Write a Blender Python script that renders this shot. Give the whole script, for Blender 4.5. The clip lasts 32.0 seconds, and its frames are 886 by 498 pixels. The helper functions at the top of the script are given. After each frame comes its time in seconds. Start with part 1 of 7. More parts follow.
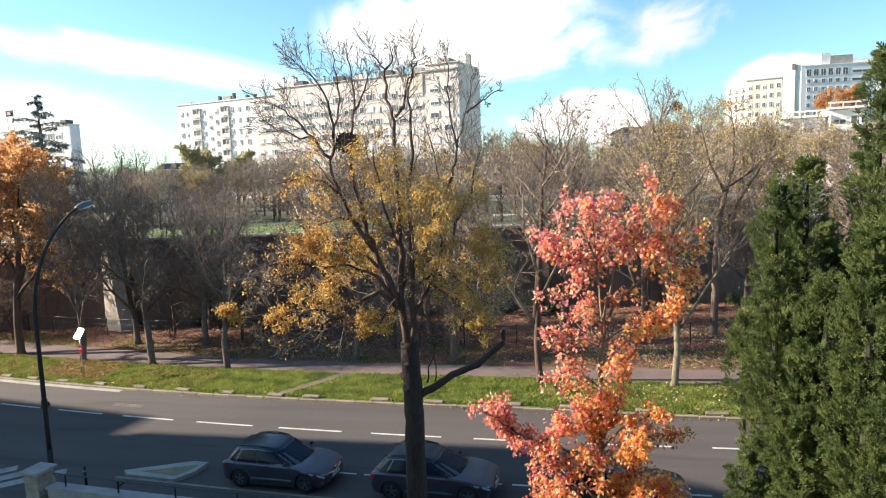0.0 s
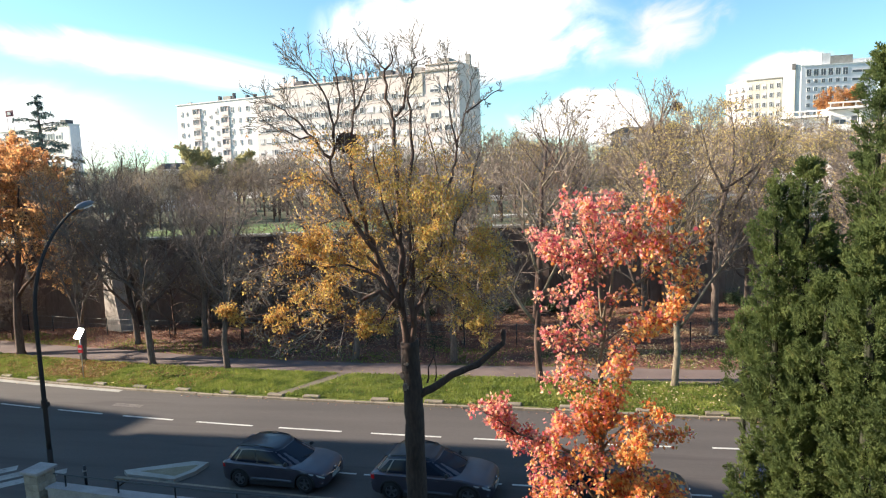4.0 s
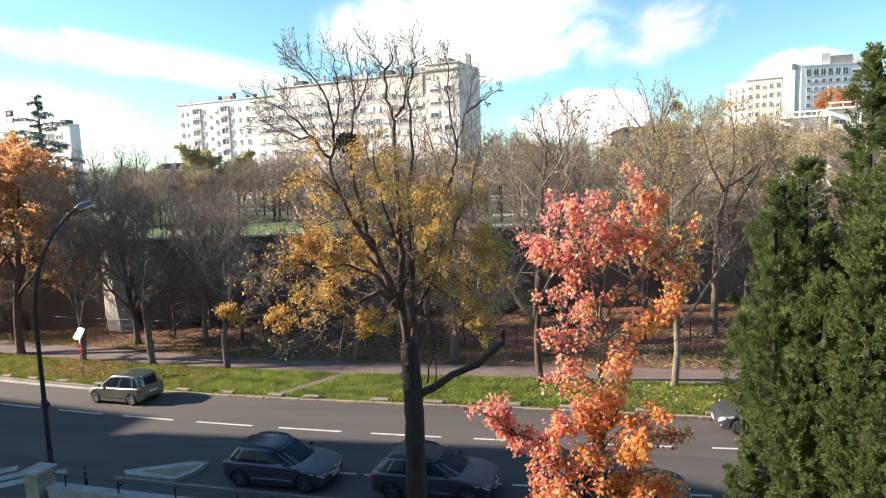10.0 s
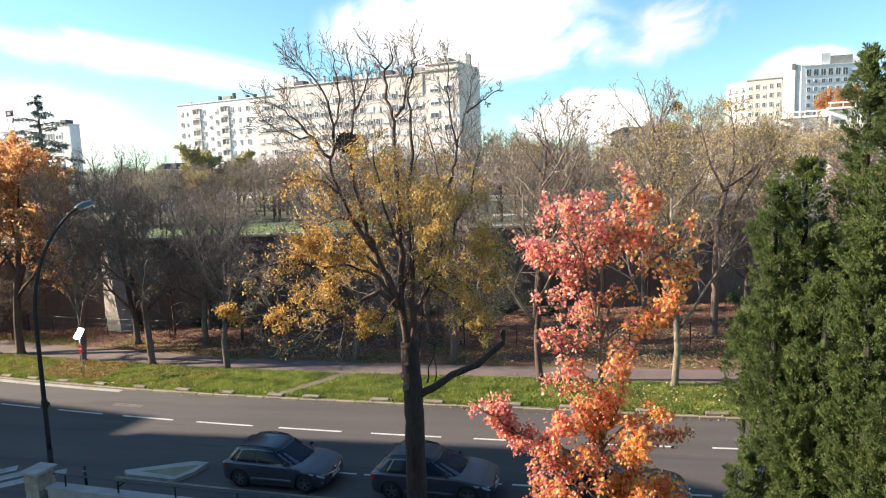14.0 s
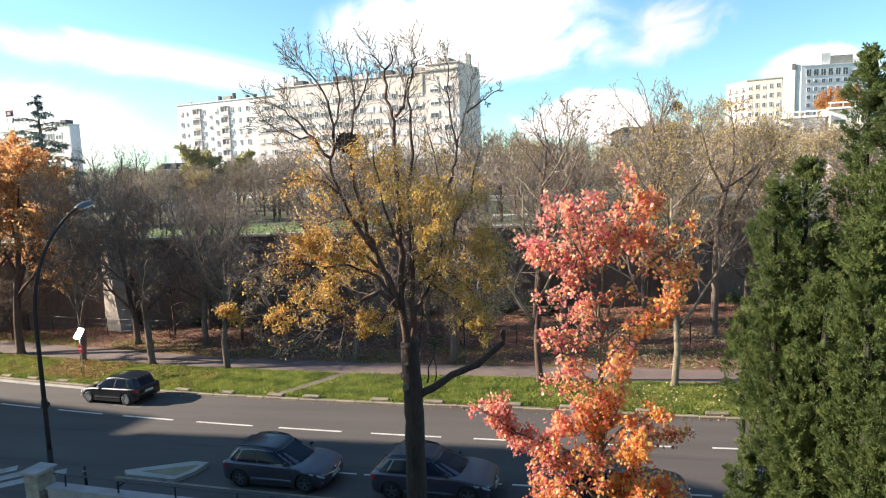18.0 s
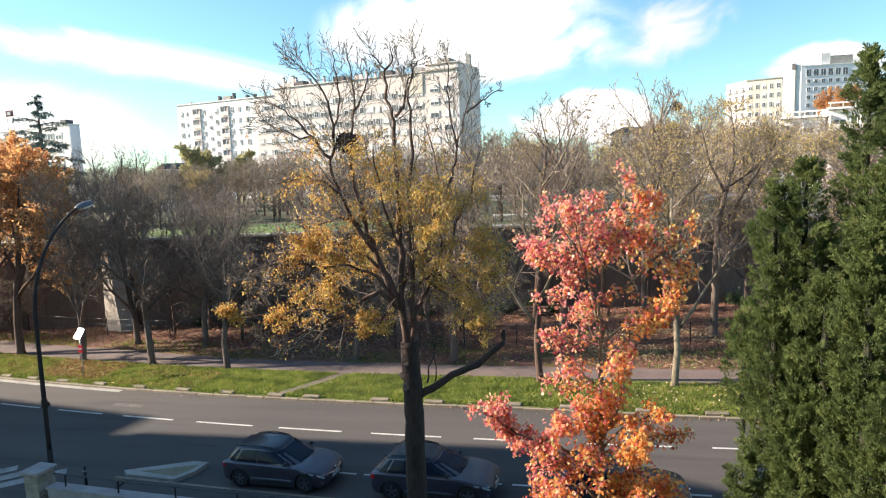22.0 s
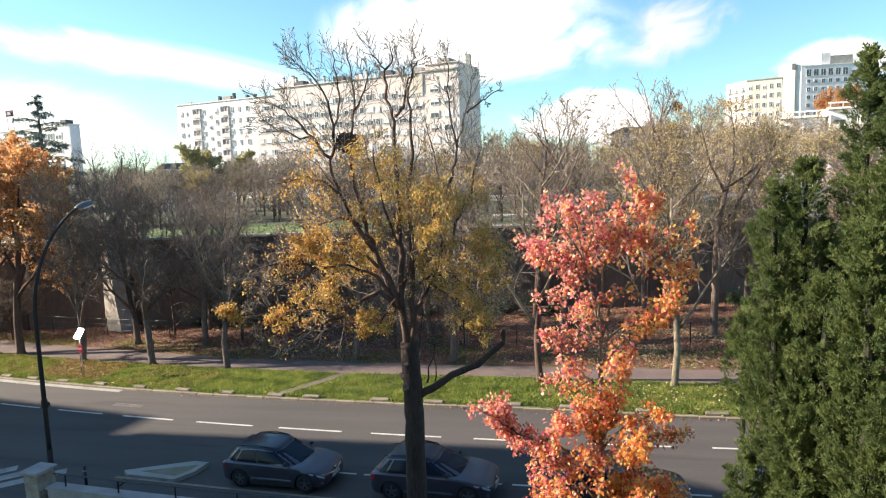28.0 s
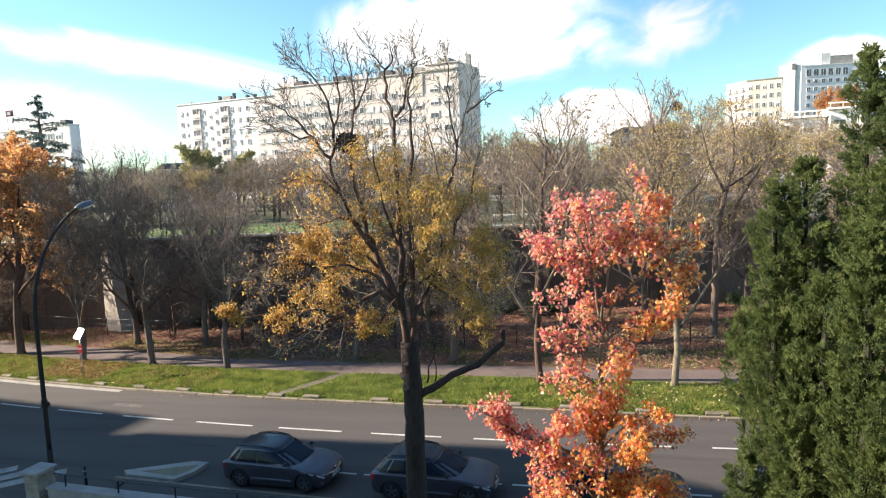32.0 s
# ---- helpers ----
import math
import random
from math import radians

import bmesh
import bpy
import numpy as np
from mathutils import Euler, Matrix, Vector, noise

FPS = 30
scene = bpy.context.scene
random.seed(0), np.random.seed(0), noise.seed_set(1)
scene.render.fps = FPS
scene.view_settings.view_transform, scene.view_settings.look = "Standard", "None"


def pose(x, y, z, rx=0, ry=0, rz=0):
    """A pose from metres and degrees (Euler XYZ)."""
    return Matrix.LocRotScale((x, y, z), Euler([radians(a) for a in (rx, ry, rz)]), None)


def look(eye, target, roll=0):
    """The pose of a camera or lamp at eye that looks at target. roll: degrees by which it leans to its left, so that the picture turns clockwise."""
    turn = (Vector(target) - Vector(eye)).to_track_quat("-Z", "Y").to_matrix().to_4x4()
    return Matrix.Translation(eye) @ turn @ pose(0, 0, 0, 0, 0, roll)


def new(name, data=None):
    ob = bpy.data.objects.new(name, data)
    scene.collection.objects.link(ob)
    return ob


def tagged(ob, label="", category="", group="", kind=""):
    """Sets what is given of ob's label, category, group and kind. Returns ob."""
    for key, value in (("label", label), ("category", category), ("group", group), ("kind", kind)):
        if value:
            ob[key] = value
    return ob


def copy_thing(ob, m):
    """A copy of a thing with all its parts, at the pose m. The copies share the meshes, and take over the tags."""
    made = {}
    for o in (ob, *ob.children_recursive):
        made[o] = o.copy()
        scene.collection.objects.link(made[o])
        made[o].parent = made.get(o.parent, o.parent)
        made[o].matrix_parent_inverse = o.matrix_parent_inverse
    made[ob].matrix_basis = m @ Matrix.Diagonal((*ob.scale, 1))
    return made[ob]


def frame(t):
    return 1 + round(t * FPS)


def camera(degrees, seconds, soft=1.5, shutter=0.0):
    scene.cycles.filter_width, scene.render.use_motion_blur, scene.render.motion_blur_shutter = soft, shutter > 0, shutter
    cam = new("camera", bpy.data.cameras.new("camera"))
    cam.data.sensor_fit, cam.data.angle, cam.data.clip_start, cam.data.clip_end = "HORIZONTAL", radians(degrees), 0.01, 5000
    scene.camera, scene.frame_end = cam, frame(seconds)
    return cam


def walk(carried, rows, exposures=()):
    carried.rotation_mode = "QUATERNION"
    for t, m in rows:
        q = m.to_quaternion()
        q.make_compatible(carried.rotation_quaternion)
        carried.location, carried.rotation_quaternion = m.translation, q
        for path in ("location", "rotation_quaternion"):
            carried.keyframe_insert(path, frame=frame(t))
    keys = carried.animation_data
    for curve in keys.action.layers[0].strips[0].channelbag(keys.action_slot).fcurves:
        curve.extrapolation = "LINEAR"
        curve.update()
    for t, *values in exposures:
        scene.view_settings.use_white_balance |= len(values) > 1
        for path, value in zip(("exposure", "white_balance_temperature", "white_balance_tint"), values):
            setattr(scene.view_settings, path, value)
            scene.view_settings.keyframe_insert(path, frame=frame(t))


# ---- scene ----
# The street runs along x and climbs gently to the right; y points across it. The camera stands still at a third-floor window.
GRADE, LANE_Y, BEND = 0.03635, 23.115, 0.00235
EYE = (0.0, 0.0, 9.965)

cam = camera(70, 32.0, soft=1.15, shutter=0.0)
AIM = pose(EYE[0], EYE[1], EYE[2], 90 - 6.4156, 0, 14.6646) @ pose(0, 0, 0, 0, 0, -1.8838)
walk(cam, [(0.0, AIM), (32.0, AIM)], exposures=[(0.0, 1.5), (32.0, 1.5)])


def street_y(x):
    """The y of the street's dashed middle line."""
    if abs(x) <= 45:
        return LANE_Y + BEND * x * x
    return LANE_Y + BEND * 45 * 45 + 2 * BEND * 45 * 12 * (1 - math.exp((45 - abs(x)) / 12))


def street_z(x):
    return GRADE * max(-170.0, min(170.0, x))


def path_back(x):
    """How far the footpath's far edge lies beyond the middle line."""
    return float(np.interp(x, (-33, -22, 0, 5), (10.0, 9.35, 9.2, 8.85)))


def drawn_in(x, off):
    """The far kerb, verge and path close in on the street to the right, and the path narrows."""
    near = 0.065 * max(0.0, min(x, 14.0) + 3.8)
    return off + float(np.interp(off, (2.6, 3.0, 7.3, 10.05, 11.5), (0.0, -near, -near, path_back(x) - 10.05, 0.0)))


def spot(x, off, up=0.0):
    """A point up metres over the street, off metres beyond its middle line."""
    return Vector((x, street_y(x) + drawn_in(x, off), street_z(x) + up))


def heading(x):
    """The turn of a thing that lies along the street at x, in degrees about z."""
    return math.degrees(math.atan2(street_y(x + 0.5) - street_y(x - 0.5), 1.0))


SLOPE = math.degrees(math.atan(GRADE))


def on_street(x, off, up=0.0, turn=0.0):
    """The pose of a thing that stands on the sloping street, its own x along it."""
    p = spot(x, off, up)
    return Matrix.Translation(p) @ pose(0, 0, 0, 0, -SLOPE, 0) @ pose(0, 0, 0, 0, 0, heading(x) + turn)


# ---- light ----
SUN_TO = Vector((-2.27, -0.27, 1.0)).normalized()
sun = new("sun", bpy.data.lights.new("sun", "SUN"))
sun.data.energy, sun.data.angle, sun.data.color = 5.0, radians(0.6), (1.0, 0.87, 0.70)
sun.matrix_world = look(SUN_TO * 200, (0, 0, 0))
world = bpy.data.worlds.new("sky")
scene.world = world
world.use_nodes = True
wn = world.node_tree.nodes
sky = wn.new("ShaderNodeTexSky")
sky.sky_type, sky.sun_disc = "NISHITA", False
sky.sun_elevation = math.asin(SUN_TO.z)
sky.sun_rotation = math.atan2(SUN_TO.x, SUN_TO.y)
sky.altitude, sky.air_density, sky.dust_density, sky.ozone_density = 60, 1.0, 0.25, 1.0
wn["Background"].inputs["Strength"].default_value = 0.085
cool = wn.new("ShaderNodeMixRGB")
cool.blend_type = "MULTIPLY"
cool.inputs[0].default_value, cool.inputs[2].default_value = 1.0, (0.70, 0.95, 1.01, 1)
world.node_tree.links.new(sky.outputs[0], cool.inputs[1])
world.node_tree.links.new(cool.outputs[0], wn["Background"].inputs["Color"])

# ---- materials ----
def ramp_node(nodes, stops):
    ramp = nodes.new("ShaderNodeValToRGB")
    els = ramp.color_ramp.elements
    while len(els) < len(stops):
        els.new(0.5)
    for el, (pos, col) in zip(els, stops):
        el.position, el.color = pos, (*col, 1)
    return ramp


def surface(name, dark, light, scale=4.0, fine=40.0, rough=0.8, metal=0.0, bump=0.3, depth=0.01, vary=0.0, spots=None, stretch=None):
    """A rough surface: two colours mixed by broad and fine noise, with relief. vary: change from object to object."""
    m = bpy.data.materials.new(name)
    m.use_nodes = True
    n, l = m.node_tree.nodes, m.node_tree.links
    b = n["Principled BSDF"]
    co = n.new("ShaderNodeTexCoord")
    vec = co.outputs["Object"]
    if stretch:
        mp = n.new("ShaderNodeMapping")
        mp.inputs["Scale"].default_value = stretch
        l.new(vec, mp.inputs["Vector"])
        vec = mp.outputs[0]
    big, small = n.new("ShaderNodeTexNoise"), n.new("ShaderNodeTexNoise")
    big.inputs["Scale"].default_value, big.inputs["Detail"].default_value = scale, 5
    small.inputs["Scale"].default_value, small.inputs["Detail"].default_value = fine, 4
    l.new(vec, big.inputs["Vector"])
    l.new(vec, small.inputs["Vector"])
    add = n.new("ShaderNodeMath")
    add.operation = "MULTIPLY_ADD"
    add.inputs[1].default_value = 0.45
    half = n.new("ShaderNodeMath")
    half.operation = "MULTIPLY"
    half.inputs[1].default_value = 0.55
    l.new(small.outputs["Fac"], add.inputs[0])
    l.new(big.outputs["Fac"], half.inputs[0])
    l.new(half.outputs[0], add.inputs[2])
    ramp = ramp_node(n, [(0.36, dark), (0.64, light)])
    l.new(add.outputs[0], ramp.inputs[0])
    col = ramp.outputs[0]
    if spots:
        sp = n.new("ShaderNodeTexNoise")
        sp.inputs["Scale"].default_value, sp.inputs["Detail"].default_value = spots[1], 3
        l.new(vec, sp.inputs["Vector"])
        mask = ramp_node(n, [(spots[2], (0, 0, 0)), (spots[2] + 0.09, (1, 1, 1))])
        l.new(sp.outputs["Fac"], mask.inputs[0])
        mix = n.new("ShaderNodeMixRGB")
        mix.inputs[2].default_value = (*spots[0], 1)
        l.new(mask.outputs[0], mix.inputs[0])
        l.new(col, mix.inputs[1])
        col = mix.outputs[0]
    if vary:
        info, hsv, rng = n.new("ShaderNodeObjectInfo"), n.new("ShaderNodeHueSaturation"), n.new("ShaderNodeMapRange")
        rng.inputs["To Min"].default_value, rng.inputs["To Max"].default_value = 1 - vary, 1 + vary
        l.new(info.outputs["Random"], rng.inputs["Value"])
        l.new(rng.outputs[0], hsv.inputs["Value"])
        l.new(col, hsv.inputs["Color"])
        col = hsv.outputs[0]
    l.new(col, b.inputs["Base Color"])
    b.inputs["Roughness"].default_value, b.inputs["Metallic"].default_value = rough, metal
    if bump:
        bp = n.new("ShaderNodeBump")
        bp.inputs["Strength"].default_value, bp.inputs["Distance"].default_value = bump, depth
        l.new(add.outputs[0], bp.inputs["Height"])
        l.new(bp.outputs[0], b.inputs["Normal"])
    return m


def leafy(name, stops, through_light=0.4, rough=0.55, clump=0.0):
    """Leaves: each its own colour, and some light comes through. clump: how fine the tufts are that share a colour."""
    m = bpy.data.materials.new(name)
    m.use_nodes = True
    n, l = m.node_tree.nodes, m.node_tree.links
    b, out = n["Principled BSDF"], n["Material Output"]
    geo = n.new("ShaderNodeNewGeometry")
    ramp = ramp_node(n, stops)
    l.new(geo.outputs["Random Per Island"], ramp.inputs[0])
    if clump:
        co, no, mix_in = n.new("ShaderNodeTexCoord"), n.new("ShaderNodeTexNoise"), n.new("ShaderNodeMixRGB")
        no.inputs["Scale"].default_value, no.inputs["Detail"].default_value = clump, 3
        spread = n.new("ShaderNodeMapRange")
        spread.inputs["From Min"].default_value, spread.inputs["From Max"].default_value = 0.3, 0.7
        mix_in.inputs[0].default_value = 0.3
        l.new(co.outputs["Object"], no.inputs["Vector"])
        l.new(no.outputs["Fac"], spread.inputs["Value"])
        l.new(spread.outputs[0], mix_in.inputs[1])
        l.new(geo.outputs["Random Per Island"], mix_in.inputs[2])
        l.new(mix_in.outputs[0], ramp.inputs[0])
    tr, mix = n.new("ShaderNodeBsdfTranslucent"), n.new("ShaderNodeMixShader")
    l.new(ramp.outputs[0], b.inputs["Base Color"])
    l.new(ramp.outputs[0], tr.inputs["Color"])
    b.inputs["Roughness"].default_value = rough
    mix.inputs[0].default_value = through_light
    l.new(b.outputs[0], mix.inputs[1])
    l.new(tr.outputs[0], mix.inputs[2])
    l.new(mix.outputs[0], out.inputs["Surface"])
    return m


def plain(name, col, rough=0.5, metal=0.0, coat=0.0, glow=0.0, spec=0.5):
    m = bpy.data.materials.new(name)
    m.use_nodes = True
    n, l = m.node_tree.nodes, m.node_tree.links
    b = n["Principled BSDF"]
    b.inputs["Base Color"].default_value = (*col, 1)
    b.inputs["Specular IOR Level"].default_value = spec
    b.inputs["Roughness"].default_value, b.inputs["Metallic"].default_value = rough, metal
    b.inputs["Coat Weight"].default_value = coat
    b.inputs["Coat Roughness"].default_value = 0.05
    no = n.new("ShaderNodeTexNoise")
    no.inputs["Scale"].default_value, no.inputs["Detail"].default_value = 3.0, 6
    rr = n.new("ShaderNodeMapRange")
    rr.inputs["To Min"].default_value, rr.inputs["To Max"].default_value = max(0.02, rough - 0.08), min(1, rough + 0.12)
    co = n.new("ShaderNodeTexCoord")
    l.new(co.outputs["Object"], no.inputs["Vector"])
    l.new(no.outputs["Fac"], rr.inputs["Value"])
    l.new(rr.outputs[0], b.inputs["Roughness"])
    if glow:
        b.inputs["Emission Color"].default_value, b.inputs["Emission Strength"].default_value = (*col, 1), glow
    return m


M = dict(
    asphalt=surface("asphalt", (0.059, 0.0505, 0.0485), (0.087, 0.0745, 0.071), 0.9, 60, 0.85, bump=0.25, depth=0.006, stretch=(0.10, 1.0, 1.0), spots=((0.056, 0.046, 0.0455), 1.1, 0.6)),
    path=surface("path", (0.104, 0.075, 0.07), (0.172, 0.127, 0.119), 0.6, 30, 0.9, bump=0.3, depth=0.006),
    verge_soil=surface("verge_soil", (0.11, 0.13, 0.028), (0.18, 0.205, 0.05), 1.2, 18, 0.95, bump=0.8, depth=0.05, spots=((0.16, 0.11, 0.045), 0.5, 0.6)),
    litter_soil=surface("litter_soil", (0.115, 0.056, 0.044), (0.21, 0.106, 0.076), 0.8, 14, 0.95, bump=0.8, depth=0.06, spots=((0.055, 0.07, 0.02), 0.35, 0.58)),
    earth=surface("earth", (0.06, 0.075, 0.03), (0.11, 0.10, 0.05), 0.05, 1.5, 0.95, bump=0.3, depth=0.1),
    lawn=surface("lawn", (0.085, 0.135, 0.03), (0.14, 0.205, 0.045), 0.08, 3, 0.95, bump=0.3, depth=0.05),
    sand=surface("sand", (0.19, 0.155, 0.10), (0.29, 0.25, 0.18), 1.5, 20, 0.95, bump=0.4, depth=0.01),
    kerb=surface("kerb", (0.165, 0.132, 0.10), (0.285, 0.235, 0.175), 2.0, 30, 0.85, bump=0.4, depth=0.01, vary=0.18),
    concrete=surface("concrete", (0.25, 0.235, 0.21), (0.38, 0.36, 0.33), 1.0, 22, 0.88, bump=0.3, depth=0.01, vary=0.08),
    paint=surface("road_paint", (0.42, 0.41, 0.39), (0.62, 0.61, 0.58), 3.0, 25, 0.7, bump=0.2, depth=0.003, spots=((0.22, 0.21, 0.2), 5.0, 0.63)),
    # a greyer road paint with darker spots, for the crossing
    dull_paint=surface("dull_road_paint", (0.20, 0.195, 0.19), (0.36, 0.355, 0.345), 2.0, 20, 0.8, bump=0.2, depth=0.003, spots=((0.12, 0.115, 0.11), 4.0, 0.6)),
    wall=surface("retaining_wall", (0.10, 0.071, 0.062), (0.18, 0.13, 0.112), 0.25, 5, 0.9, bump=0.4, depth=0.03, stretch=(1, 1, 0.35), spots=((0.135, 0.095, 0.08), 0.5, 0.58)),
    fence_wire=plain("fence_wire", (0.16, 0.16, 0.16), 0.6, 0.3),
    house_brick=surface("house_brick", (0.16, 0.11, 0.085), (0.27, 0.19, 0.15), 0.5, 9, 0.9, bump=0.2),
    pier=surface("pier_concrete", (0.26, 0.225, 0.20), (0.42, 0.37, 0.335), 0.6, 8, 0.9, bump=0.4, depth=0.02, stretch=(1, 1, 0.3)),
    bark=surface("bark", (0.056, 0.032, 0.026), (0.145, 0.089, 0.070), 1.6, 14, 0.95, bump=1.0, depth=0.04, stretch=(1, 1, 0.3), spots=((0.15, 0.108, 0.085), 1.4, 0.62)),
    # the shade over the kerb tree's lower wood is put into this bark's colour
    bark_shaded=surface("bark_shaded", (0.022, 0.0145, 0.013), (0.064, 0.042, 0.036), 1.8, 16, 0.95, bump=1.0, depth=0.04, stretch=(1, 1, 0.3), spots=((0.10, 0.075, 0.062), 1.3, 0.68)),
    bark_mid=surface("bark_mid", (0.065, 0.044, 0.038), (0.19, 0.14, 0.115), 1.4, 14, 0.95, bump=0.9, depth=0.03, stretch=(1, 1, 0.3), vary=0.2, spots=((0.24, 0.205, 0.165), 1.6, 0.6)),
    bark_pale=surface("bark_pale", (0.11, 0.086, 0.06), (0.30, 0.245, 0.175), 1.2, 12, 0.92, bump=0.8, depth=0.03, stretch=(1, 1, 0.35), vary=0.15, spots=((0.06, 0.05, 0.04), 2.2, 0.58)),
    twig=surface("twig", (0.105, 0.077, 0.063), (0.27, 0.21, 0.172), 1.5, 12, 0.9, bump=0.0, vary=0.2),
    shaded_wood=surface("shaded_wood", (0.018, 0.02, 0.012), (0.04, 0.04, 0.022), 3.0, 20, 0.95, bump=0.5, depth=0.02),
    twig_kerb=surface("twig_kerb", (0.15, 0.115, 0.095), (0.42, 0.35, 0.29), 1.5, 12, 0.9, bump=0.0),
    twig_far=surface("twig_far", (0.21, 0.165, 0.13), (0.42, 0.345, 0.28), 0.4, 6, 0.9, bump=0.0, vary=0.25),
    render_white=surface("render_white", (0.69, 0.655, 0.635), (0.81, 0.775, 0.755), 0.15, 2.0, 0.85, bump=0.1),
    render_beige=surface("render_beige", (0.62, 0.53, 0.495), (0.73, 0.64, 0.60), 0.15, 2.0, 0.85, bump=0.1),
    render_grey=surface("render_grey", (0.72, 0.69, 0.71), (0.82, 0.79, 0.81), 0.15, 2.0, 0.85, bump=0.1),
    # beige render darkened by the shade of a recess
    loggia=surface("loggia", (0.36, 0.29, 0.28), (0.46, 0.38, 0.36), 0.3, 3.0, 0.85, bump=0.1),
    panel_cream=surface("panel_cream", (0.58, 0.51, 0.42), (0.67, 0.60, 0.51), 0.3, 3.0, 0.85, bump=0.1),
    roof_dark=surface("roof_dark", (0.06, 0.06, 0.065), (0.12, 0.115, 0.115), 0.5, 5, 0.8, bump=0.2),
    stone=surface("stone", (0.23, 0.19, 0.155), (0.37, 0.32, 0.265), 3.0, 25, 0.9, bump=0.6, depth=0.02, vary=0.2),
    coping=surface("coping", (0.25, 0.225, 0.225), (0.37, 0.335, 0.33), 2.0, 25, 0.85, bump=0.3, depth=0.01),
    steel=plain("painted_steel", (0.018, 0.02, 0.026), 0.4, 0.3),
    lamp_steel=plain("lamp_steel", (0.028, 0.022, 0.022), 0.7, 0.0, spec=0.25),
    alu=plain("aluminium", (0.42, 0.43, 0.45), 0.38, 0.8),
    glass_dark=plain("window_glass", (0.03, 0.04, 0.05), 0.08, 0.0, 0.4),
    far_glass=plain("far_window_glass", (0.11, 0.112, 0.125), 0.25, 0.0, 0.2),
    car_glass=plain("car_glass", (0.011, 0.016, 0.03), 0.06, 0.0, 0.0, spec=0.14),
    tyre=plain("tyre", (0.02, 0.02, 0.021), 0.85),
    rim=plain("rim", (0.55, 0.56, 0.58), 0.3, 0.9),
    rim_pale=plain("rim_pale", (0.42, 0.42, 0.43), 0.5, 0.4),
    rim_dark=plain("rim_dark", (0.17, 0.17, 0.185), 0.4, 0.6),
    black=plain("black_plastic", (0.02, 0.02, 0.022), 0.6),
    chrome=plain("chrome", (0.7, 0.72, 0.74), 0.15, 1.0),
    red_lens=plain("red_lens", (0.45, 0.01, 0.015), 0.2, 0.0, 0.6),
    lamp_grey=plain("lamp_grey", (0.10, 0.105, 0.125), 0.45, 0.0, spec=0.4),
    lens=plain("headlight_lens", (0.6, 0.64, 0.68), 0.1, 0.2, 0.6),
    plate=plain("plate", (0.5, 0.5, 0.48), 0.5),
    sign_white=plain("sign_white", (0.8, 0.82, 0.83), 0.12, 0.55, 0.5),
    board_red=plain("board_red", (0.14, 0.03, 0.05), 0.6),
    sign_red=plain("sign_red", (0.55, 0.02, 0.03), 0.4),
)
LEAF_RED = leafy("leaf_red", [(0.0, (0.44, 0.07, 0.10)), (0.25, (0.72, 0.19, 0.21)), (0.5, (0.85, 0.38, 0.35)), (0.8, (0.88, 0.46, 0.28)), (1.0, (0.86, 0.64, 0.36))], 0.6, 0.33)
LEAF_FLAME = leafy("leaf_flame", [(0.0, (0.48, 0.10, 0.05)), (0.3, (0.78, 0.25, 0.08)), (0.6, (0.86, 0.42, 0.12)), (0.85, (0.88, 0.62, 0.24)), (1.0, (0.46, 0.40, 0.12))], 0.6, 0.35)
LEAF_GOLD = leafy("leaf_gold", [(0.0, (0.34, 0.15, 0.05)), (0.3, (0.58, 0.30, 0.085)), (0.6, (0.74, 0.45, 0.13)), (0.85, (0.72, 0.52, 0.16)), (1.0, (0.52, 0.45, 0.13))], 0.55, 0.5)
LEAF_OLIVE = leafy("leaf_olive", [(0.0, (0.32, 0.17, 0.06)), (0.35, (0.55, 0.36, 0.11)), (0.7, (0.64, 0.48, 0.14)), (1.0, (0.48, 0.43, 0.12))], 0.5, 0.5)
LEAF_OCHRE = leafy("leaf_ochre", [(0.0, (0.20, 0.13, 0.06)), (0.5, (0.38, 0.26, 0.10)), (1.0, (0.46, 0.37, 0.12))], 0.4)
LEAF_YELLOW = leafy("leaf_yellow", [(0.0, (0.50, 0.36, 0.14)), (0.5, (0.78, 0.58, 0.21)), (1.0, (0.68, 0.57, 0.19))], 0.45)
LEAF_ORANGE = leafy("leaf_orange", [(0.0, (0.40, 0.19, 0.09)), (0.5, (0.72, 0.38, 0.16)), (0.85, (0.82, 0.50, 0.22)), (1.0, (0.56, 0.41, 0.2))], 0.65)
LEAF_POPLAR = leafy("leaf_poplar", [(0.0, (0.34, 0.32, 0.16)), (1.0, (0.60, 0.54, 0.30))], 0.5)
NEEDLE = leafy("needle", [(0.0, (0.05, 0.072, 0.028)), (0.35, (0.104, 0.142, 0.047)), (0.65, (0.157, 0.198, 0.064)), (1.0, (0.218, 0.235, 0.082))], 0.42, 0.9, 3.2)
CEDAR_NEEDLE = leafy("cedar_needle", [(0.0, (0.06, 0.095, 0.095)), (1.0, (0.15, 0.205, 0.19))], 0.35, 0.7)
IVY = leafy("ivy_leaf", [(0.0, (0.02, 0.035, 0.012)), (1.0, (0.05, 0.075, 0.025))], 0.2, 0.5)
GRASS = leafy("grass_blade", [(0.0, (0.062, 0.085, 0.018)), (0.4, (0.165, 0.215, 0.036)), (0.75, (0.29, 0.325, 0.066)), (1.0, (0.38, 0.34, 0.11))], 0.4, 0.6, 1.1)
FALLEN = leafy("fallen_leaf", [(0.0, (0.16, 0.066, 0.052)), (0.4, (0.29, 0.13, 0.088)), (0.75, (0.38, 0.195, 0.12)), (0.95, (0.46, 0.31, 0.17)), (1.0, (0.58, 0.48, 0.29))], 0.25, 0.7)
